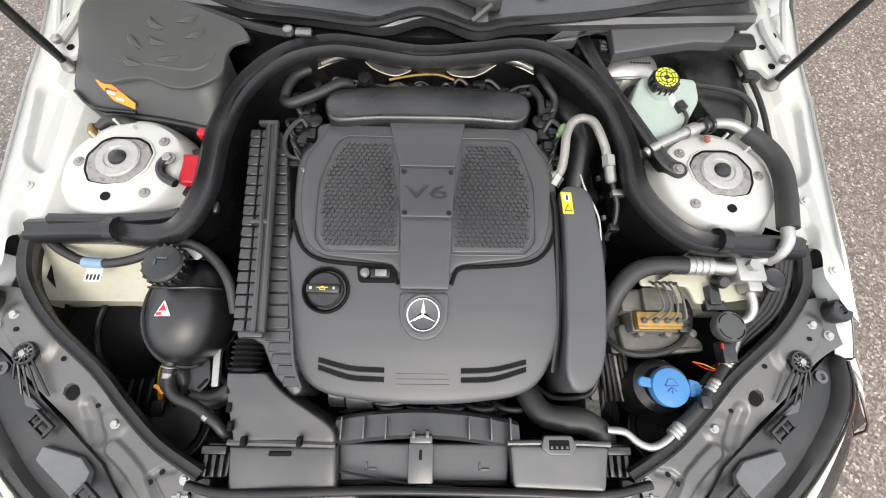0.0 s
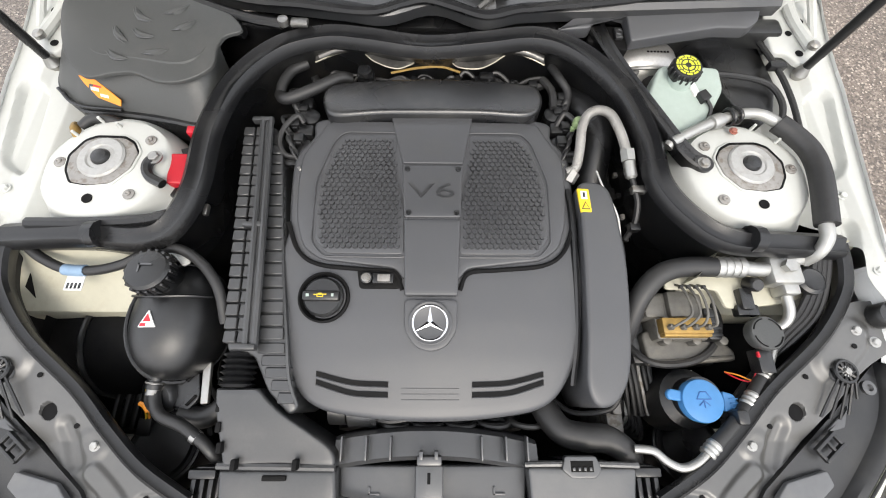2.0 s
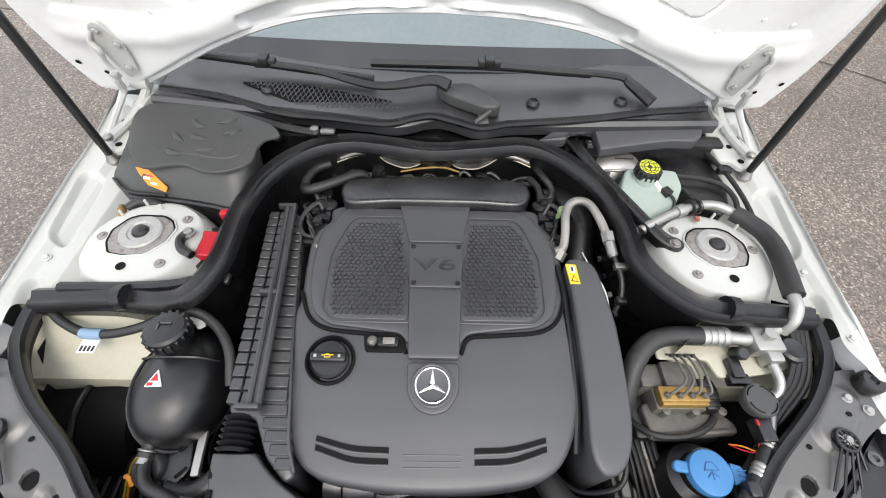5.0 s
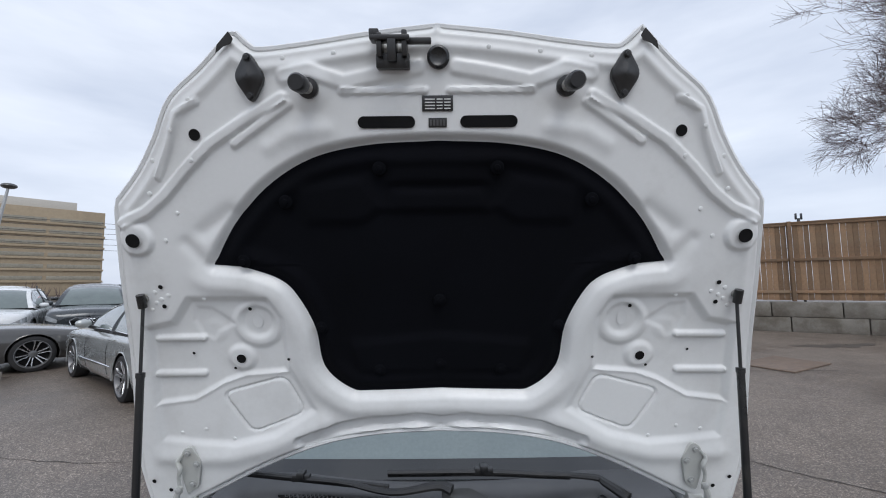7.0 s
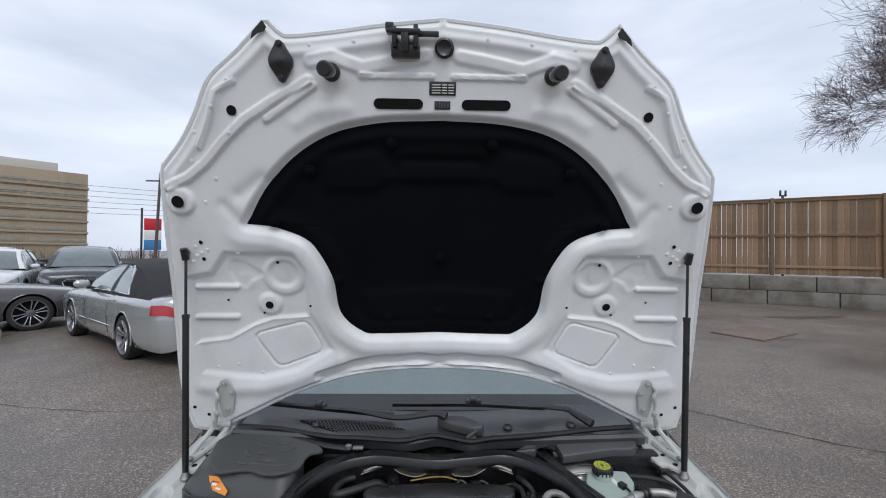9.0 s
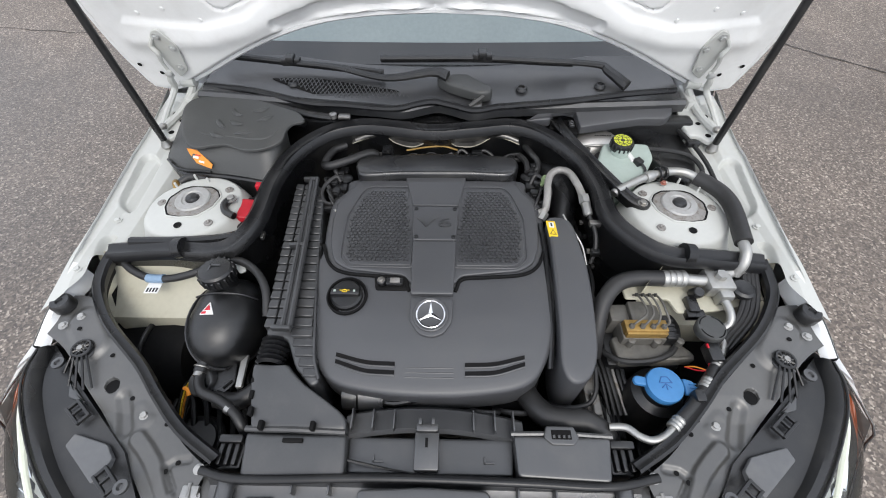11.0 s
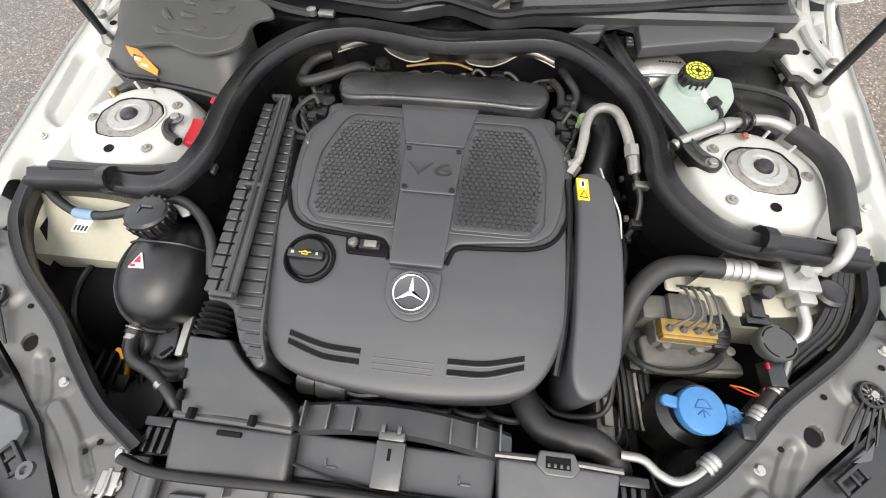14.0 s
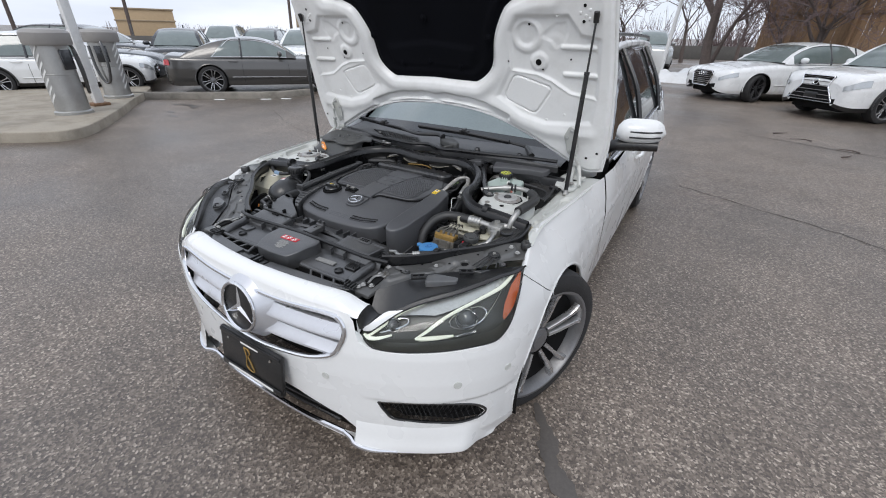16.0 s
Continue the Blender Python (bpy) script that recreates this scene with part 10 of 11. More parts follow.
        for yd in ((mid_y - 0.1,) if kind in ("coupe", "mini") else (mid_y + 0.14, mid_y - 0.85)):
            part("door_handle", tube([(sx * (hw - 0.022), yd, belt - 0.10), (sx * (hw + 0.006), yd - 0.05, belt - 0.10), (sx * (hw + 0.006), yd - 0.16, belt - 0.098), (sx * (hw - 0.022), yd - 0.2, belt - 0.097)], 0.011, 6), paint_m, ob)
        for yd in (cowl - 0.12, mid_y):
            seam = [tuple(np.array(section(yd)[j]) * flip_x) for j in (2, 5, 8, 10, 12, 15)]
            part("door_seam", tube(seam, 0.004, 5, 2), M_DARK, ob)
        part("side_strip", tube([tuple((np.array(section(y_)[5]) + np.array([0.004, 0, 0])) * flip_x) for y_ in np.linspace(fw - 0.48, rw + 0.48, 6)], 0.012, 6), M_CHROME if kind == "coupe" else paint_m, ob)
        lamp = np.array([[np.array(section(y_)[j]) + np.array([0.010, 0.010, 0.0]) for j in (11, 12, 13, 14)] for y_ in L * np.array([0.86, 0.90, 0.94, 0.965, 0.98, 0.992, 0.998])]) * flip_x
        part("headlamp", grid(lamp), M_LAMP, ob, "clear headlamp")
        lamp = np.array([[np.array(section(y_)[j]) + np.array([0.012, -0.010, 0.0]) for j in (11, 12, 13, 14)] for y_ in -L * np.linspace(0.84 if soft_top else 0.90, 1.0, 9) ** 0.8]) * flip_x
        part("tail_lamp", grid(lamp), M_TAIL, ob, "red tail lamp")
        for yc in (fw, rw):
            add_wheel(ob, (sx * (hw - 0.125), yc, wheel_r), sx, rim, wheel_r, 0.23, spokes, steer if yc == fw else 0.0)
            part("arch_lip", tube([(sx * (hw - 0.010), yc + ra * math.cos(a), wheel_r + ra * math.sin(a)) for a in np.linspace(-0.2, math.pi + 0.2, 20)], 0.022 if tall else 0.010, 6, 2), M_BLACK if tall else paint_m, ob)
        part("lower_intake", grid(np.array([[(sx * hw * (0.40 + 0.32 * a), L * 1.004 - 0.04 * a ** 3, 0.34 + 0.12 * b * (1 - 0.35 * (1 - a))) for b in (0, 1)] for a in np.linspace(0, 1, 5)])), M_DARK, ob)
    # grille
    shapes_ = {"hex": [(-0.30, 0.74), (0.30, 0.74), (0.42, 0.66), (0.30, 0.36), (-0.30, 0.36), (-0.42, 0.66)],
               "spindle": [(-0.36, 0.86), (0.36, 0.86), (0.30, 0.66), (0.52, 0.36), (-0.52, 0.36), (-0.30, 0.66)],
               "bars": [(-0.30, nose - 0.16), (0.30, nose - 0.16), (0.26, nose - 0.34), (-0.26, nose - 0.34)]}[front]
    lean_y = lambda z: L * 1.002 - max(0.0, z - 0.55) * 0.10
    o = rounded(shapes_, 0.03)
    gr = part("grille", moved(panel(o, level(0.0), 0.03, 0.006, 3), Matrix.Translation((0, lean_y(0.55) + 0.006, 0)) @ Matrix(((1, 0, 0, 0), (0, -0.09, 1, 0.05), (0, 1, 0, 0), (0, 0, 0, 1)))), M_DARK, ob, "dark grille")
    zs = [p[1] for p in shapes_]
    n_bar = {"hex": 8, "spindle": 6, "bars": 3}[front]
    place = lambda x, z, d=0.012: (x, lean_y(0.55) + 0.056 - 0.09 * z + d, z)
    for k in range(n_bar):
        z = min(zs) + (max(zs) - min(zs)) * (k + 0.6) / n_bar
        xs = [x for x in np.linspace(-0.6, 0.6, 121) if inside(np.array(x), np.array(z), [tuple(p) for p in o])]
        if len(xs) > 4:
            part("grille_bar", tube([place(xs[0] + 0.01, z), place(0, z), place(xs[-1] - 0.01, z)], 0.009, 6, 2), M_CHROME, gr)
    part("grille_frame", tube([place(x, z) for x, z in list(o) + [o[0]]], 0.012, 6, 1, smooth_path=False), M_CHROME, gr)
    if front == "hex":
        for k in range(4):
            part("badge_ring", ring(0.045, 0.006, place(-0.105 + 0.07 * k, 0.66, 0.024), (0, 1, 0.09), 18, 6), M_CHROME, gr)
    else:
        part("badge", ring(0.06, 0.009, place(0, max(zs) - 0.12, 0.024), (0, 1, 0.09), 20, 6), M_CHROME, gr)
    part("front_plate", box(-0.15, 0.15, lean_y(0.3) + 0.022, lean_y(0.3) + 0.032, 0.42, 0.53, 0.004), M_BLACK, ob)
    part("plate", box(-0.15, 0.15, -L * 1.008, -L * 0.998, 0.55, 0.67, 0.004), M_LABEL, ob)
    ang = math.atan2(-heading[0], heading[1])
    ob.matrix_world = Matrix.Translation((at[0], at[1], 0)) @ Matrix.Rotation(ang, 4, "Z")
    return ob


parked_car("silver convertible with a closed black soft top on asphalt", (-4.93, 7.24), (-0.80, 0.60), M_CARSILVER, 4.86, 1.81, 1.40, 2.67, "coupe", soft_top=True, wheel_r=0.32)
parked_car("dark grey coupe parked along the kerb", (-9.40, 7.30), (0.65, 0.76), M_CARGREY, 4.70, 1.79, 1.33, 2.76, "coupe", spokes=6, wheel_r=0.335)
parked_car("small silver-white hatchback behind the concrete island", (-12.75, 3.95), (0.53, 0.85), M_CARWHITE, 3.75, 1.68, 1.36, 2.47, "mini", wheel_r=0.31)
parked_car("dark blue-grey sport utility vehicle facing the lot", (-11.6, 13.6), (0.62, -0.78), M_CARDARK, 5.0, 1.98, 1.66, 3.0, "suv", wheel_r=0.37, front="hex")
parked_car("white crossover facing the lot", (-13.0, 12.0), (0.60, -0.80), M_CARWHITE, 4.7, 1.88, 1.60, 2.74, "suv", wheel_r=0.36)
parked_car("black sport utility vehicle in the back row", (-14.2, 16.6), (0.5, -0.87), M_CARBLACK, 4.95, 2.0, 1.74, 2.9, "suv", wheel_r=0.37)
parked_car("dark saloon nosing out behind the hatchback", (-14.5, 4.7), (0.60, 0.80), M_CARDARK, 4.7, 1.85, 1.42, 2.8, "sedan")
parked_car("black sport utility vehicle beside a saloon", (-18.2, 6.7), (0.80, 0.60), M_CARBLACK, 4.7, 1.9, 1.56, 2.8, "suv", wheel_r=0.36)
parked_car("dark crossover facing the lot", (-15.9, 8.6), (0.80, -0.60), M_CARBLACK, 4.4, 1.85, 1.50, 2.7, "suv", wheel_r=0.35)
parked_car("white sport utility vehicle in the back row", (-21.5, 14.0), (0.7, -0.7), M_CARWHITE, 4.8, 1.9, 1.72, 2.8, "suv", wheel_r=0.36)
parked_car("black crossover in the back row", (-17.2, 13.2), (0.62, -0.78), M_CARBLACK, 4.6, 1.86, 1.58, 2.7, "suv", wheel_r=0.35)
parked_car("white crossover far back in the lot", (-19.0, 17.5), (0.6, -0.8), M_CARWHITE, 4.7, 1.88, 1.68, 2.75, "suv", wheel_r=0.36)
parked_car("silver saloon far back in the lot", (-23.0, 9.0), (0.62, 0.78), M_CARSILVER, 4.8, 1.86, 1.47, 2.8, "sedan")
parked_car("white fastback with a large grille and black wheels", (2.95, 15.25), (-0.80, -0.60), M_CARWHITE, 4.97, 1.91, 1.47, 2.91, "sedan", rim=M_DARKRIM, wheel_r=0.35, front="hex", steer=18)
parked_car("white crossover with a large dark grille", (4.95, 13.10), (-0.78, -0.625), M_CARWHITE, 4.64, 1.85, 1.62, 2.66, "suv", wheel_r=0.36, front="spindle")
parked_car("grey van far behind the trees", (-2.2, 27.0), (0.2, -0.98), M_CARSILVER, 5.2, 2.0, 1.9, 3.1, "suv", wheel_r=0.36)

# ---- kerbs and the concrete island with vacuum stations ----
M_CONC = material("concrete", (0.33, 0.295, 0.24), 0.8, grain=120, spread=0.2, stain=(0.20, 0.17, 0.13, 0.7), stain_scale=2.5, stain_cut=(0.45, 0.65), bump=0.5, bump_scale=250)
M_KERB = material("old_kerb", (0.24, 0.22, 0.19), 0.85, grain=120, spread=0.25, stain=(0.11, 0.10, 0.08, 0.7), stain_scale=4, bump=0.5, bump_scale=250)
isl = spline([(-6.62, 1.72), (-6.95, 1.20), (-7.9, 0.55), (-10.0, -0.2), (-13.5, -0.8), (-14.6, 1.2), (-13.2, 3.6), (-11.4, 5.0), (-9.2, 3.70), (-7.3, 2.40)], 6, closed=True)
solo("kerb_island", panel(isl, level(0.15), 0.16, 0.02, 6, mid=(-10.5, 2.0)), M_CONC, "low concrete island stained with dirt", "kerb", kind="structure")
def kerb_run(pts, wide, high):
    p = spline(pts, 8)
    t = np.gradient(p, axis=0)
    t /= np.linalg.norm(t, axis=1)[:, None]
    n = np.stack([-t[:, 1], t[:, 0]], axis=1)
    rows = [[(*(q + m * k * wide), h) for k, h in ((-1, 0), (-1, high - 0.02), (-0.85, high), (0.85, high), (1, high - 0.02), (1, 0))] for q, m in zip(p, n)]
    return grid(np.array(rows))


solo("kerb_north", kerb_run([(-10.6, 3.85), (-9.96, 4.40), (-9.2, 5.05), (-8.5, 5.68), (-7.9, 6.35), (-7.72, 7.2)], 0.10, 0.15), M_KERB, "old grey concrete kerb", "kerb", kind="structure")
solo("kerb_west", kerb_run([(-13.9, 3.2), (-12.4, 3.0), (-11.6, 4.8)], 0.09, 0.14), M_KERB, "old grey concrete kerb", "kerb", kind="structure")
M_VAC = material("brushed_stainless", (0.42, 0.42, 0.41), 0.38, metal=0.85, spread=0.2, stain=(0.25, 0.24, 0.22, 0.4), stain_scale=3)


def vacuum_station(at, turn, hose_turn):
    st = thing("vacuum_station", "grey stainless car vacuum station with a hose", "vacuum station", group="vacuum stations")
    part("trunk", lathe([(0.27, 0.0), (0.27, 0.04), (0.24, 0.06), (0.235, 0.62), (0.24, 0.625), (0.24, 0.64), (0.235, 0.645), (0.235, 1.08)], 40, (0, 0, 0)), M_VAC, st)
    part("head", lathe([(0.30, 1.06), (0.32, 1.09), (0.32, 1.24), (0.28, 1.285), (0.18, 1.30), (0.0001, 1.305)], 40, (0, 0, 0)), material("faded_grey_plastic", (0.27, 0.26, 0.25), 0.5, spread=0.12), st, "grey plastic head")
    part("decal", lathe([(0.2375, 0.10), (0.2375, 1.03)], 12, (0, 0, 0), arc=0.62), M_BLACK, st, "black and white striped side panel")
    for k in range(7):
        z0 = 0.16 + 0.12 * k
        part("stripe", grid(np.array([[(0.2405 * math.cos(a), 0.2405 * math.sin(a), z0 + 0.16 * a / 0.6 + d) for d in (0.0, 0.045)] for a in np.linspace(0.04, 0.58, 8)])), M_LABEL, st)
    part("control_panel", moved(box(0.215, 0.250, -0.10, 0.10, 0.70, 1.0, 0.012), Matrix.Rotation(radians(-45 if turn > 0 else 120), 4, "Z")), M_CARBLACK, st)
    part("hose", moved(tube([(0.26, 0.12, 1.1), (0.31, 0.16, 0.95), (0.33, 0.17, 0.62), (0.31, 0.10, 0.36), (0.30, 0.0, 0.34), (0.30, -0.08, 0.60), (0.28, -0.10, 1.0)], 0.026, 10), Matrix.Rotation(radians(hose_turn - turn), 4, "Z")), M_GREY, st, "grey suction hose")
    st.matrix_world = Matrix.Translation((*at, 0.15)) @ Matrix.Rotation(radians(turn), 4, "Z")
    return st


vacuum_station((-8.10, 2.28), -92, 75)
vacuum_station((-9.62, 3.62), 12, -50)
pole = thing("canopy_post", "square white painted steel post with a rusty foot", "post", (-8.73, 2.90, 0.15))
part("post", box(-8.80, -8.66, 2.83, 2.97, 0.15, 7.0, 0.01), M_CARWHITE, pole)
part("foot", box(-8.87, -8.59, 2.76, 3.04, 0.15, 0.20, 0.01), material("rusty_steel", (0.20, 0.115, 0.065), 0.8, grain=40, spread=0.4), pole, "rusty foot plate")
part("band", box(-10.270, -10.130, 3.310, 3.450, 1.50, 1.70, 0.004), M_CARBLACK, pole)
bollard = thing("bollard", "dark steel bollard at the end of the island", "bollard", (-7.6, 0.9, 0))
part("bollard_tube", lathe([(0.09, 0.0), (0.09, 0.88), (0.07, 0.94), (0.0001, 0.97)], 24, (-7.75, 0.72, 0.15)), M_CARBLACK, bollard)
pole2 = thing("white_pole", "leaning white painted steel pole by the snow", "pole", (-0.62, 18.6, 0))
part("pole_tube", lathe([(0.07, 0), (0.07, 7.0)], 16, (-0.62, 18.6, 0), (0.05, 0, 1)), M_CARWHITE, pole2)
M_SNOW = material("old_snow", (0.72, 0.73, 0.74), 0.8, grain=20, spread=0.08, bump=0.6, bump_scale=30, stain=(0.45, 0.43, 0.40, 0.6), stain_scale=2)
xs, ys_ = np.linspace(-1.6, 1.7, 40), np.linspace(-1.0, 1.0, 26)
sxg, syg = np.meshgrid(xs, ys_, indexing="ij")
hgt = 0.55 * np.clip(1 - (sxg / 1.65) ** 2 - (syg / 0.95) ** 2, 0, 1) ** 0.6
hgt = hgt * (0.8 + 0.25 * np.sin(sxg * 4.1 + syg * 2) + 0.12 * np.sin(sxg * 11) * np.cos(syg * 9)) - 0.01
solo("snow_pile", grid(np.dstack([sxg + 0.3, syg + 18.9, hgt])[:, ::-1]), M_SNOW, "low pile of old snow", "snow")
# ---- fence on a block wall ----
FA, FB = np.array([2.2, 18.47]), np.array([23.2, 5.87])
fd = (FB - FA) / np.linalg.norm(FB - FA)
fnrm = np.array([fd[1], -fd[0]])
if fnrm[1] > 0:
    fnrm = -fnrm
f_ang = math.atan2(fd[1], fd[0])
M_FENCE = material("cedar_boards", (0.225, 0.138, 0.078), 0.8, grain=25, spread=0.30, bump=0.4, bump_scale=60, stain=(0.20, 0.15, 0.10, 0.7), stain_scale=1.2, stain_cut=(0.45, 0.65))
nt_ = M_FENCE.node_tree
info = nt_.nodes.new("ShaderNodeObjectInfo")
vary = nt_.nodes.new("ShaderNodeHueSaturation")
vr = nt_.nodes.new("ShaderNodeMapRange")
vr.inputs["To Min"].default_value, vr.inputs["To Max"].default_value = 0.72, 1.25
nt_.links.new(info.outputs["Random"], vr.inputs["Value"])
nt_.links.new(vr.outputs["Result"], vary.inputs["Value"])
bs_ = nt_.nodes["Principled BSDF"]
nt_.links.new(bs_.inputs["Base Color"].links[0].from_socket, vary.inputs["Color"])
nt_.links.new(vary.outputs["Color"], bs_.inputs["Base Color"])
M_BLOCK = material("concrete_block", (0.20, 0.185, 0.16), 0.85, grain=60, spread=0.2, bump=0.6, bump_scale=80, stain=(0.09, 0.075, 0.055, 0.75), stain_scale=1.5, stain_cut=(0.42, 0.6))
fence = thing("timber_fence", "tall reddish-brown board fence on a concrete block wall", "fence", (float(FA[0]), float(FA[1]), 0))
length_f = float(np.linalg.norm(FB - FA))
m_f = Matrix.Translation((FA[0], FA[1], 0)) @ Matrix.Rotation(f_ang, 4, "Z")


def along_fence(shape):
    return moved(shape, m_f)


rng_f = random.Random(4)
board_meshes = []
for wv in (0.128, 0.134, 0.140):
    data = bpy.data.meshes.new("board")
    v_, f_ = box(0, wv, -0.012, 0.012, 0, 2.42, 0.003, 1)
    data.from_pydata(v_, [], f_)
    data.materials.append(M_FENCE)
    board_meshes.append(data)
n_board = 0
x = 0.0
while x < length_f and n_board < 290:
    k = rng_f.randrange(3)
    bo = new("board", board_meshes[k])
    bo.parent = fence
    bo.matrix_parent_inverse = Matrix.Translation(-fence.location)
    bo.matrix_basis = m_f @ Matrix.Translation((x, rng_f.uniform(-0.006, 0.006), 0.98 + rng_f.uniform(-0.01, 0.01)))
    x += (0.128, 0.134, 0.140)[k] + rng_f.choice((0.003, 0.004, 0.006, 0.012))
    n_board += 1
side_f = -1 if (m_f.to_3x3() @ Vector((0, -1, 0))).y < 0 else 1
for z, h in ((3.36, 0.09), (2.22, 0.09), (1.20, 0.09)):
    part("rail", along_fence(box(0, length_f, *sorted((side_f * 0.013, side_f * 0.055)), z, z + h, 0.006)), M_FENCE, fence, "weathered horizontal rail")
part("fence_cap", along_fence(box(0, length_f, -0.07, 0.07, 3.44, 3.485, 0.008)), M_FENCE, fence)
for k in range(10):
    xx = 2.45 + 2.66 * k
    if xx < length_f:
        part("post", along_fence(box(xx, xx + 0.10, *sorted((side_f * 0.014, side_f * 0.11)), 0.95, 3.50, 0.008)), M_FENCE, fence, "square fence post")
wall_l = thing("block_wall", "weathered concrete block retaining wall under the fence", "retaining wall", (float(FA[0]), float(FA[1]), 0))
for row in range(2):
    x = -0.3 * row
    while x < length_f:
        bw = rng_f.uniform(1.5, 1.9)
        part("block", along_fence(box(x, x + bw - 0.025, -0.28 + rng_f.uniform(-0.02, 0.02), 0.28, 0.47 * row - 0.005, 0.47 * (row + 1) - 0.012, 0.025)), M_BLOCK, wall_l)
        x += bw
lamp_f = thing("flood_light", "small floodlight on a stem above the fence", "flood light", (14.3, 16.2, 0))
part("stem", lathe([(0.05, 0), (0.05, 4.1)], 10, (14.3, 16.2, 0)), M_CARBLACK, lamp_f)
for dx in (-0.10, 0.12):
    part("lamp_head", box(14.3 + dx - 0.022, 14.3 + dx + 0.022, 16.16, 16.24, 4.05, 4.30, 0.01), M_CARBLACK, lamp_f)

# ---- bare trees ----
M_BARK = material("bark", (0.10, 0.080, 0.072), 0.9, grain=30, spread=0.35, bump=0.8, bump_scale=40)
M_TWIG = material("twigs", (0.13, 0.095, 0.095), 0.9, spread=0.3)


def bare_tree(label, at, tall, spread_, seed, lean=(0, 0), levels=5, girth=0.026, bole=0.33, twig_r=0.006, more=0):
    rng = random.Random(seed)
    tree = thing("bare_tree", label, "tree", (*at, 0), group="bare trees")
    limbs, fine_ = [], []

    def grow(p, d, length, r, depth):
        pts, rad = [p], [r]
        q, dd = Vector(p), Vector(d)
        n = 4
        for k in range(n):
            dd = (dd + Vector((rng.uniform(-1, 1), rng.uniform(-1, 1), rng.uniform(-0.4, 0.8))) * 0.16).normalized()
            q = q + dd * length / n
            pts.append(tuple(q))
            rad.append(r * (1 - 0.42 * (k + 1) / n))
        (limbs if depth < 3 else fine_).append(tube(pts, rad, 8 if depth < 2 else (5 if depth < 3 else 3), 2 if depth < 3 else 1, smooth_path=depth < 3, caps=False))
        if depth >= levels:
            return
        kids = rng.randint(3, 4) + more if depth else 5 + more
        for k in range(kids):
            a = rng.uniform(0, 2 * math.pi)
            tilt_ = rng.uniform(0.45, 0.95) if depth else rng.uniform(0.4, 0.8)
            side_ = dd.orthogonal().normalized()
            side_.rotate(Matrix.Rotation(a, 3, dd))
            nd = (dd * math.cos(tilt_) + side_ * math.sin(tilt_) * spread_).normalized()
            start = Vector(pts[rng.choice((2, 3, 4))] if depth else pts[4 if k < 3 else 3])
            grow(tuple(start), tuple(nd), length * rng.uniform(0.58, 0.80), max(twig_r, rad[-1] * rng.uniform(0.55, 0.8)), depth + 1)

    grow((at[0], at[1], -0.05), (lean[0], lean[1], 1), tall * bole, tall * girth, 0)
    part("trunk", join(*limbs), M_BARK, tree, "dark bare trunk and limbs")
    tagged(part("crown", join(*fine_), M_TWIG, tree, "dense bare twigs"), kind="stuff")
    return tree


bare_tree("tall bare tree behind the fence", (28.1, 15.7), 26.0, 0.80, 3, (0.0, 0.0), 6, 0.012, 0.28, 0.0075, 2)
for at_, tall_, sd in (((-4.5, 33.0), 9.0, 31), ((-1.0, 35.0), 10.0, 32), ((2.2, 36.0), 9.5, 33), ((4.6, 38.0), 10.0, 34)):
    bare_tree("bare grey tree behind the lot", at_, tall_, 1.0, sd, (0, 0), 5, 0.014, 0.25, 0.014)
bare_tree("bare tree in front of the fence", (1.0, 17.6), 8.0, 0.9, 8, (-0.12, 0), 6, 0.024, 0.36)
bare_tree("leaning bare tree in front of the fence", (0.75, 18.6), 8.0, 0.9, 15, (0.22, 0), 6, 0.011, 0.36)
bare_tree("dark bare tree before the fence", (3.75, 17.2), 6.5, 1.1, 21, (0.02, 0), 6, 0.020, 0.28)
bare_tree("slim bare tree before the fence", (2.9, 17.6), 6.0, 1.0, 27, (-0.05, 0), 6, 0.012, 0.30)

# ---- distance ----
bld = thing("office_building", "beige office building with bands of windows", "office building", (-85, 75, 0))
M_BEIGE = material("beige_concrete", (0.36, 0.29, 0.20), 0.85, grain=2, spread=0.12, stain=(0.25, 0.20, 0.14, 0.5), stain_scale=0.3)
M_BAND = material("window_band", (0.27, 0.25, 0.20), 0.4, spread=0.25, grain=1.5)
m_b = Matrix.Translation((-70.5, 83.5, 0)) @ Matrix.Rotation(radians(228), 4, "Z")
part("wall", moved(box(0, 17, -30, 0, 0, 16.9, 0.1), m_b), M_BEIGE, bld)
for k in range(6):
    z = 3.0 + 2.25 * k
    for j in range(2):
        part("window", moved(box(0.3 + 8.4 * j, 8.2 + 8.4 * j, 0.0, 0.06, z, z + 0.75, 0.03), m_b), M_BAND, bld, "long window band")
for k in range(6):
    part("ledge", moved(box(-0.15, 17, -0.1, 0.3, 2.5 + 2.25 * k, 2.9 + 2.25 * k, 0.03), m_b), M_BEIGE, bld)
part("roof_house", moved(box(4, 16.8, -24, -5, 16.9, 19.2, 0.1), m_b), material("roof_house", (0.50, 0.48, 0.44), 0.8), bld)
low_b = thing("low_building", "low tan building at the edge of the lot", "building", (-62, 30, 0))
m_l = Matrix.Translation((-55.8, 23.7, 0)) @ Matrix.Rotation(math.atan2(5.1, 2.4), 4, "Z")
part("wall", moved(box(0, 5.6, 0, 7, 0, 3.3, 0.05), m_l), material("tan_stucco", (0.46, 0.34, 0.21), 0.85, spread=0.1), low_b)
part("band", moved(box(-0.1, 5.7, -0.1, 7.1, 2.1, 2.25, 0.03), m_l), M_BEIGE, low_b)
part("coping", moved(box(-0.12, 5.72, -0.12, 7.12, 3.24, 3.38, 0.03), m_l), M_BEIGE, low_b)
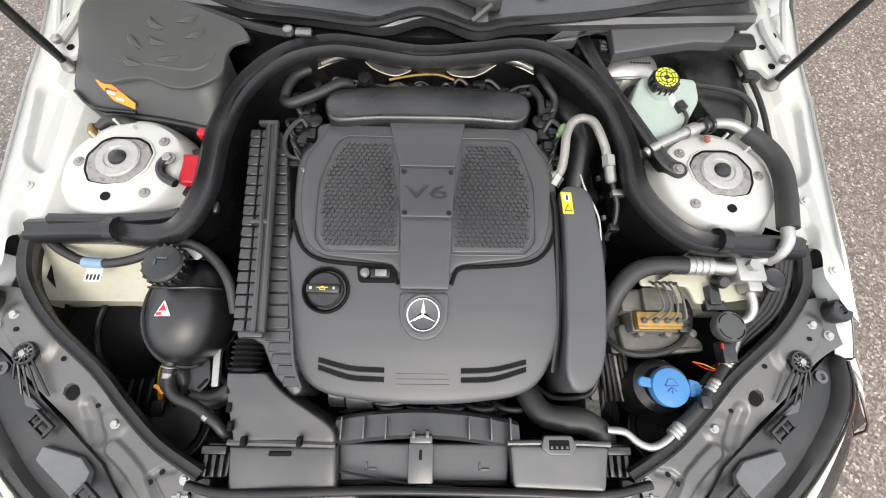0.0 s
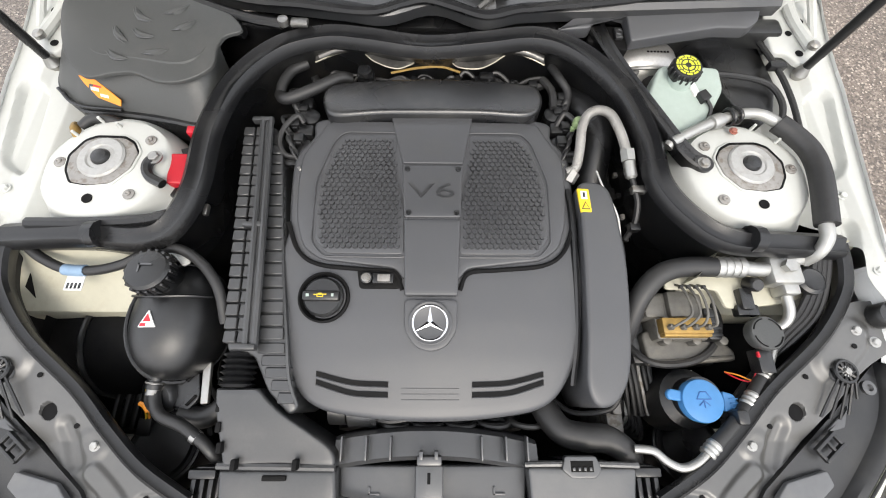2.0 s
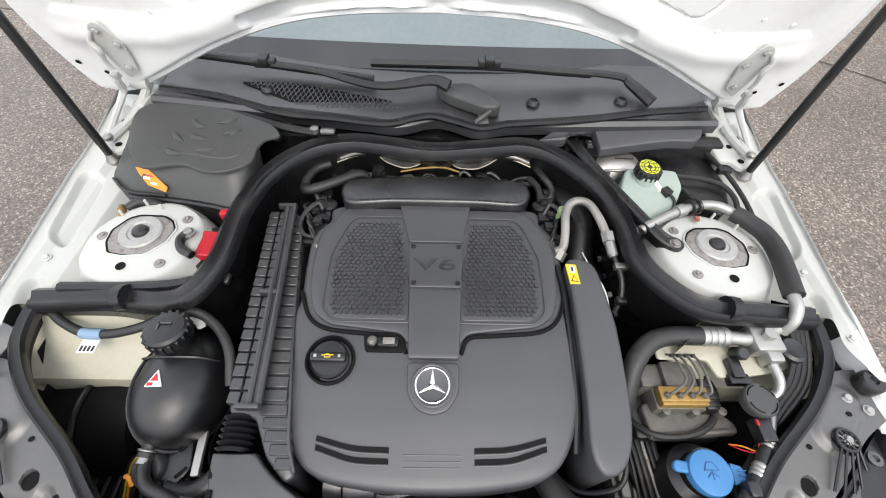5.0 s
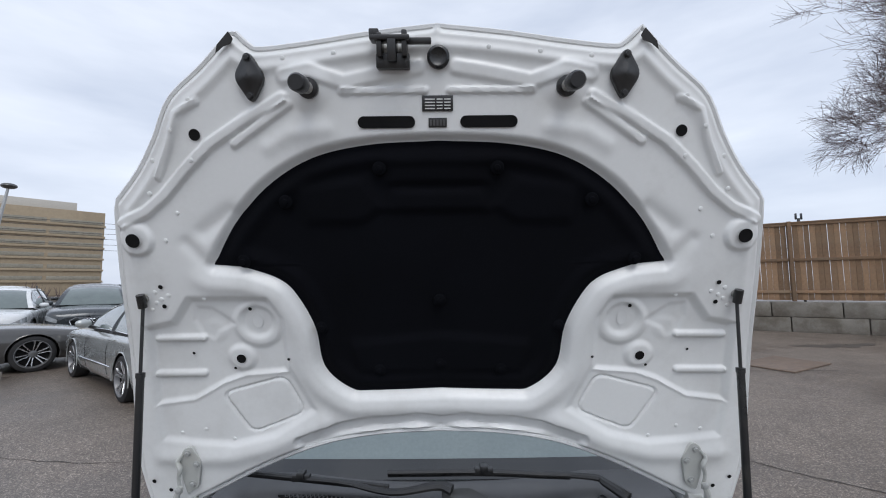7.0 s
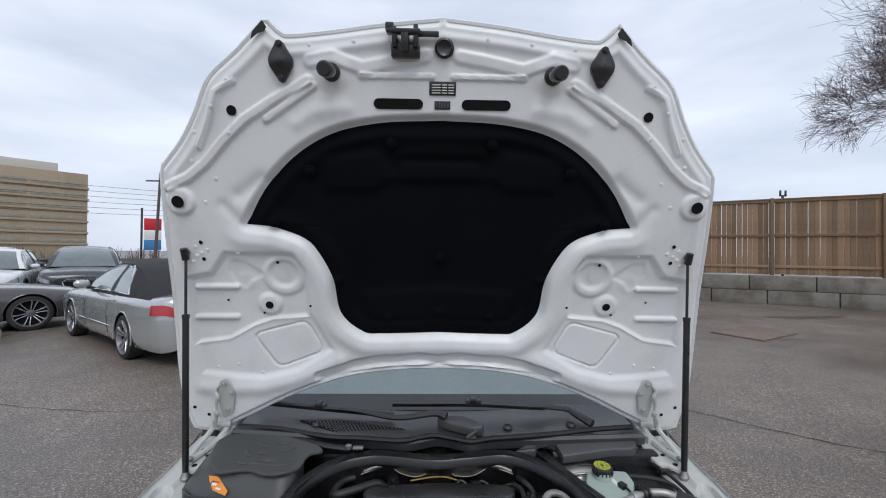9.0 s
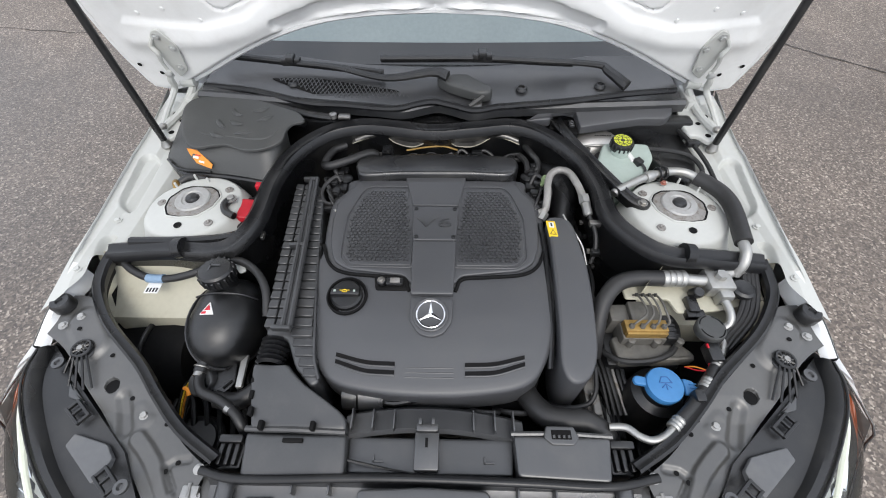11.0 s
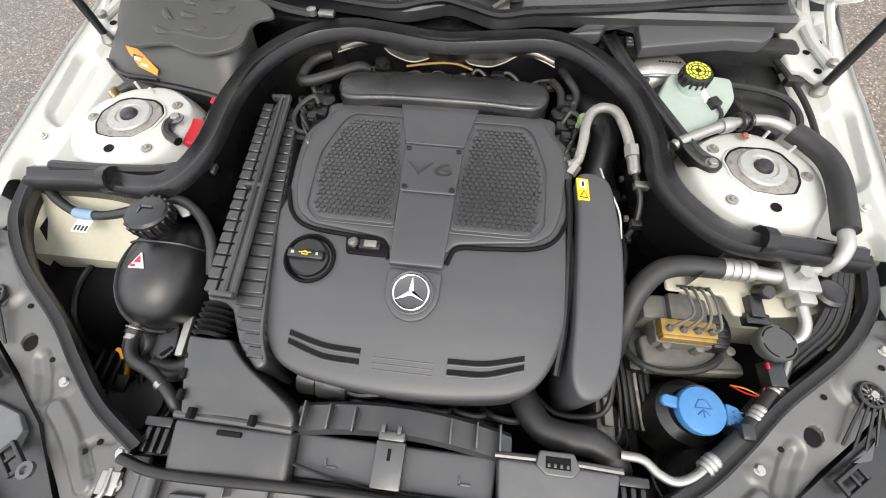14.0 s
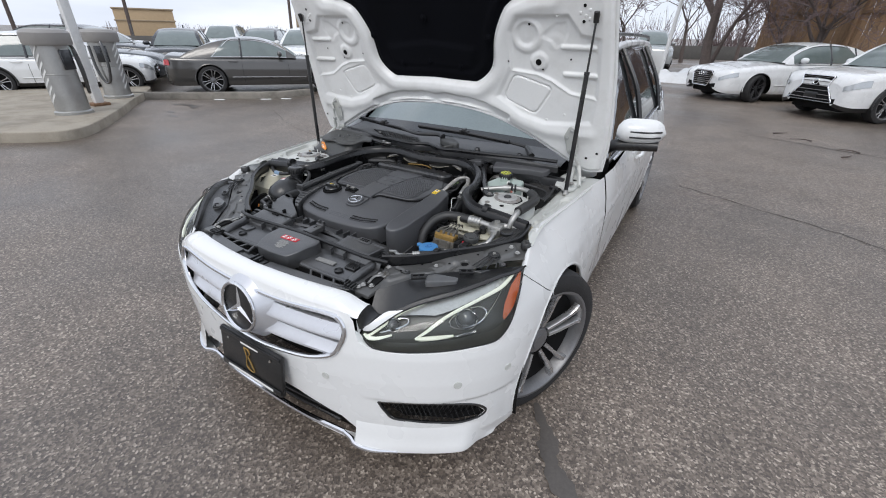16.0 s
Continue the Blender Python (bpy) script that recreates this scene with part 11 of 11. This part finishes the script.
far_wall = thing("boundary_fence", "dark boundary fence behind the parked cars", "fence", (-25, 25, 0))
fw_pts = [(-44, -2), (-34, 12), (-25, 25), (-12, 38), (6, 44), (24, 40)]
for (ax, ay), (bx, by) in zip(fw_pts[:-1], fw_pts[1:]):
    ln_ = math.hypot(bx - ax, by - ay)
    part("panel", moved(box(0, ln_, -0.05, 0.05, 0, 1.0, 0.01), Matrix.Translation((ax, ay, 0)) @ Matrix.Rotation(math.atan2(by - ay, bx - ax), 4, "Z")), material("dark_fence", (0.10, 0.095, 0.088), 0.7, spread=0.25), far_wall)
    for k in range(int(ln_ // 3)):
        q = (ax + (bx - ax) * k * 3 / ln_, ay + (by - ay) * k * 3 / ln_)
        part("post", lathe([(0.04, 0), (0.04, 1.7)], 6, (*q, 0)), M_GREY, far_wall)
street = thing("street_lamp", "grey street lamp with a round head", "street lamp", (-30.4, 27.5, 0))
part("pole", tube([(-30.6, 27.3, 0), (-30.55, 27.35, 4.5), (-30.25, 27.7, 8.5)], [0.17, 0.13, 0.08], 10), M_VAC, street)
part("lamp_head", egg((-30.2, 27.7, 8.65), 0.42, 0.42, 0.20, 16, 8), M_GREY, street)
sign = thing("road_sign", "tall sign with red, white and blue panels", "sign", (-34, 48.8, 0))
part("sign_post", lathe([(0.12, 0), (0.12, 6.6)], 10, (-34.6, 48.4, 0)), M_CARBLACK, sign)
for z0, z1, mt in ((4.0, 5.4, M_RED), (2.9, 3.96, M_LABEL), (1.6, 2.86, M_BLUE)):
    part("sign_panel", moved(box(0.0, 1.7, -0.08, 0.08, z0, z1, 0.02), Matrix.Translation((-34.4, 48.5, 0)) @ Matrix.Rotation(radians(35), 4, "Z")), mt, sign)
for k, (px_, py_, hh) in enumerate(((-47, 21, 11), (-52, 14, 11), (-40, 34, 10), (-30, 44, 10), (-33, 6, 9))):
    up_ = thing("utility_pole", "dark wooden utility pole", "utility pole", (px_, py_, 0), group="utility poles")
    part("mast", lathe([(0.16, 0), (0.12, hh)], 8, (px_, py_, 0), (0.03, 0.02, 1)), M_BARK, up_)
    part("cross_arm", box(px_ - 1.1, px_ + 1.1, py_ - 0.06, py_ + 0.06, hh - 1.0, hh - 0.85, 0.02), M_BARK, up_)
wires_t = thing("power_lines", "thin power lines above the lot", "power line", (-45, 30, 9))
for k in range(6):
    z = 5.6 + 0.75 * k
    part("line", tube([(-90, 8 + k, z + 3), (-62, 28 + k, z + 0.6), (-40, 50 + k, z + 0.4), (-18, 74 + k, z + 2)], 0.022, 4, 6), M_CARBLACK, wires_t)
# far shrubs and trees along the boundary
rng_s = random.Random(9)
brush = []
for k in range(420):
    a = rng_s.uniform(0, 1)
    q = Vector((-70 + 95 * a + rng_s.uniform(-3, 3), 30 + 40 * math.sin(a * 2.6) + rng_s.uniform(-4, 4), 0))
    hh = rng_s.uniform(2.0, 5.5) * (0.4 if q.x < -22 else 1.0)
    for j in range(5):
        d = Vector((rng_s.uniform(-1, 1), rng_s.uniform(-1, 1), rng_s.uniform(1.0, 2.2))).normalized()
        brush.append(tube([tuple(q), tuple(q + d * hh * 0.5), tuple(q + d * hh + Vector((rng_s.uniform(-0.6, 0.6), 0, 0.2)))], [0.05, 0.03, 0.01], 3, 1, smooth_path=False, caps=False))
solo("far_brush", join(*brush), M_TWIG, "bare brush along the boundary", "shrubs", kind="stuff")

# ---- marks on the lot ----
M_CRACK = material("asphalt_crack", (0.055, 0.049, 0.044), 0.8, spread=0.3)
rng_c = random.Random(12)


def crack(pts, wide):
    p = spline(pts, 10)
    rows = []
    for i, q in enumerate(p):
        t = p[min(i + 1, len(p) - 1)] - p[max(i - 1, 0)]
        n = np.array([-t[1], t[0]]) / (np.linalg.norm(t) + 1e-9)
        j = np.array([rng_c.uniform(-0.02, 0.02), rng_c.uniform(-0.02, 0.02)])
        w_ = wide * 0.7 * rng_c.uniform(0.4, 1.2)
        rows.append([(*(q + j - n * w_), 0.004), (*(q + j + n * w_), 0.004)])
    return grid(np.array(rows))


for pts, wd in (([(1.2, 4.6), (1.8, 4.3), (2.6, 3.9), (3.4, 3.2), (5, 2.4)], 0.012), ([(-6.5, 5.1), (-4.8, 4.2), (-3.0, 3.9), (-1.5, 4.4)], 0.006), ([(2.0, 8.5), (4.2, 7.6), (7.0, 7.4)], 0.015)):
    solo("asphalt_crack", crack(pts, wd), M_CRACK, "dark crack in the asphalt", "crack", group="cracks", kind="structure")
def streak(pts, wide):
    """A flat stain along a line, its edges wavering."""
    p = spline(pts, 12)
    t = np.gradient(p, axis=0)
    n = np.stack([-t[:, 1], t[:, 0]], axis=1) / np.linalg.norm(t, axis=1)[:, None]
    u = np.linspace(0, 1, len(p))
    a = np.sqrt(np.clip(np.sin(np.pi * np.clip(u, 0.02, 0.98)), 0, 1))
    l_, r_ = wide * a * (0.85 + 0.25 * np.sin(u * 23) + 0.12 * np.sin(u * 61)), wide * a * (0.85 + 0.22 * np.sin(u * 19 + 2) + 0.12 * np.sin(u * 71))
    rows = np.stack([np.column_stack([p - n * l_[:, None], np.full(len(p), 0.005)]), np.column_stack([p + n * r_[:, None], np.full(len(p), 0.005)])], axis=1)
    return grid(rows)


M_WET = material("wet_patch", (0.088, 0.078, 0.070), 0.35, spread=0.25, bump=0.3, bump_scale=120)
for line_, wd in (([(-8.75, 4.25), (-8.45, 4.40), (-8.15, 4.38), (-7.95, 4.22)], 0.10), ([(-8.0, 3.75), (-7.75, 3.72)], 0.06), ([(-7.5, 3.55), (-7.25, 3.5)], 0.05), ([(0.90, 0.74), (1.0, 0.60), (1.06, 0.48), (1.18, 0.36), (1.30, 0.20)], 0.045), ([(8.5, 10.2), (9.5, 10.1), (10.8, 10.4)], 0.28)):
    solo("wet_patch", streak(line_, wd), M_WET, "dark wet streak on the asphalt", "stain", group="stains", kind="structure")
for cx, cy, a in ((-8.62, 5.25, 0.6), (-7.85, 5.95, 0.9), (-7.55, 6.3, 0.4)):
    solo("paper_scrap", moved(box(-0.12, 0.12, -0.04, 0.04, 0.004, 0.02, 0.006), Matrix.Translation((cx, cy, 0)) @ Matrix.Rotation(a, 4, "Z")), M_LABEL, "flat white scrap of paper on the asphalt", "litter", group="litter")
solo("plywood_sheet", moved(box(-0.75, 0.75, -0.46, 0.46, 0.004, 0.030, 0.004), Matrix.Translation((6.5, 7.98, 0)) @ Matrix.Rotation(0.50, 4, "Z")), material("wet_plywood", (0.17, 0.125, 0.095), 0.6, grain=15, spread=0.35), "brown plywood sheet lying on the asphalt", "board")
for cx, cy, sd in ((2.4, 8.9, 1), (2.9, 8.5, 2), (3.1, 7.4, 3), (-7.9, 7.2, 4), (-7.2, 8.1, 5), (3.4, 7.9, 6), (-8.9, 6.5, 7), (4.2, 7.9, 8)):
    rr = random.Random(sd)
    a = rr.uniform(0, 3)
    solo("twig_litter", tube([(cx, cy, 0.01), (cx + 0.12 * math.cos(a), cy + 0.12 * math.sin(a), 0.018), (cx + 0.3 * math.cos(a + 0.3), cy + 0.3 * math.sin(a + 0.3), 0.010)], [0.012, 0.009, 0.004], 5), M_BARK, "dead twig lying on the asphalt", "twig", group="litter")
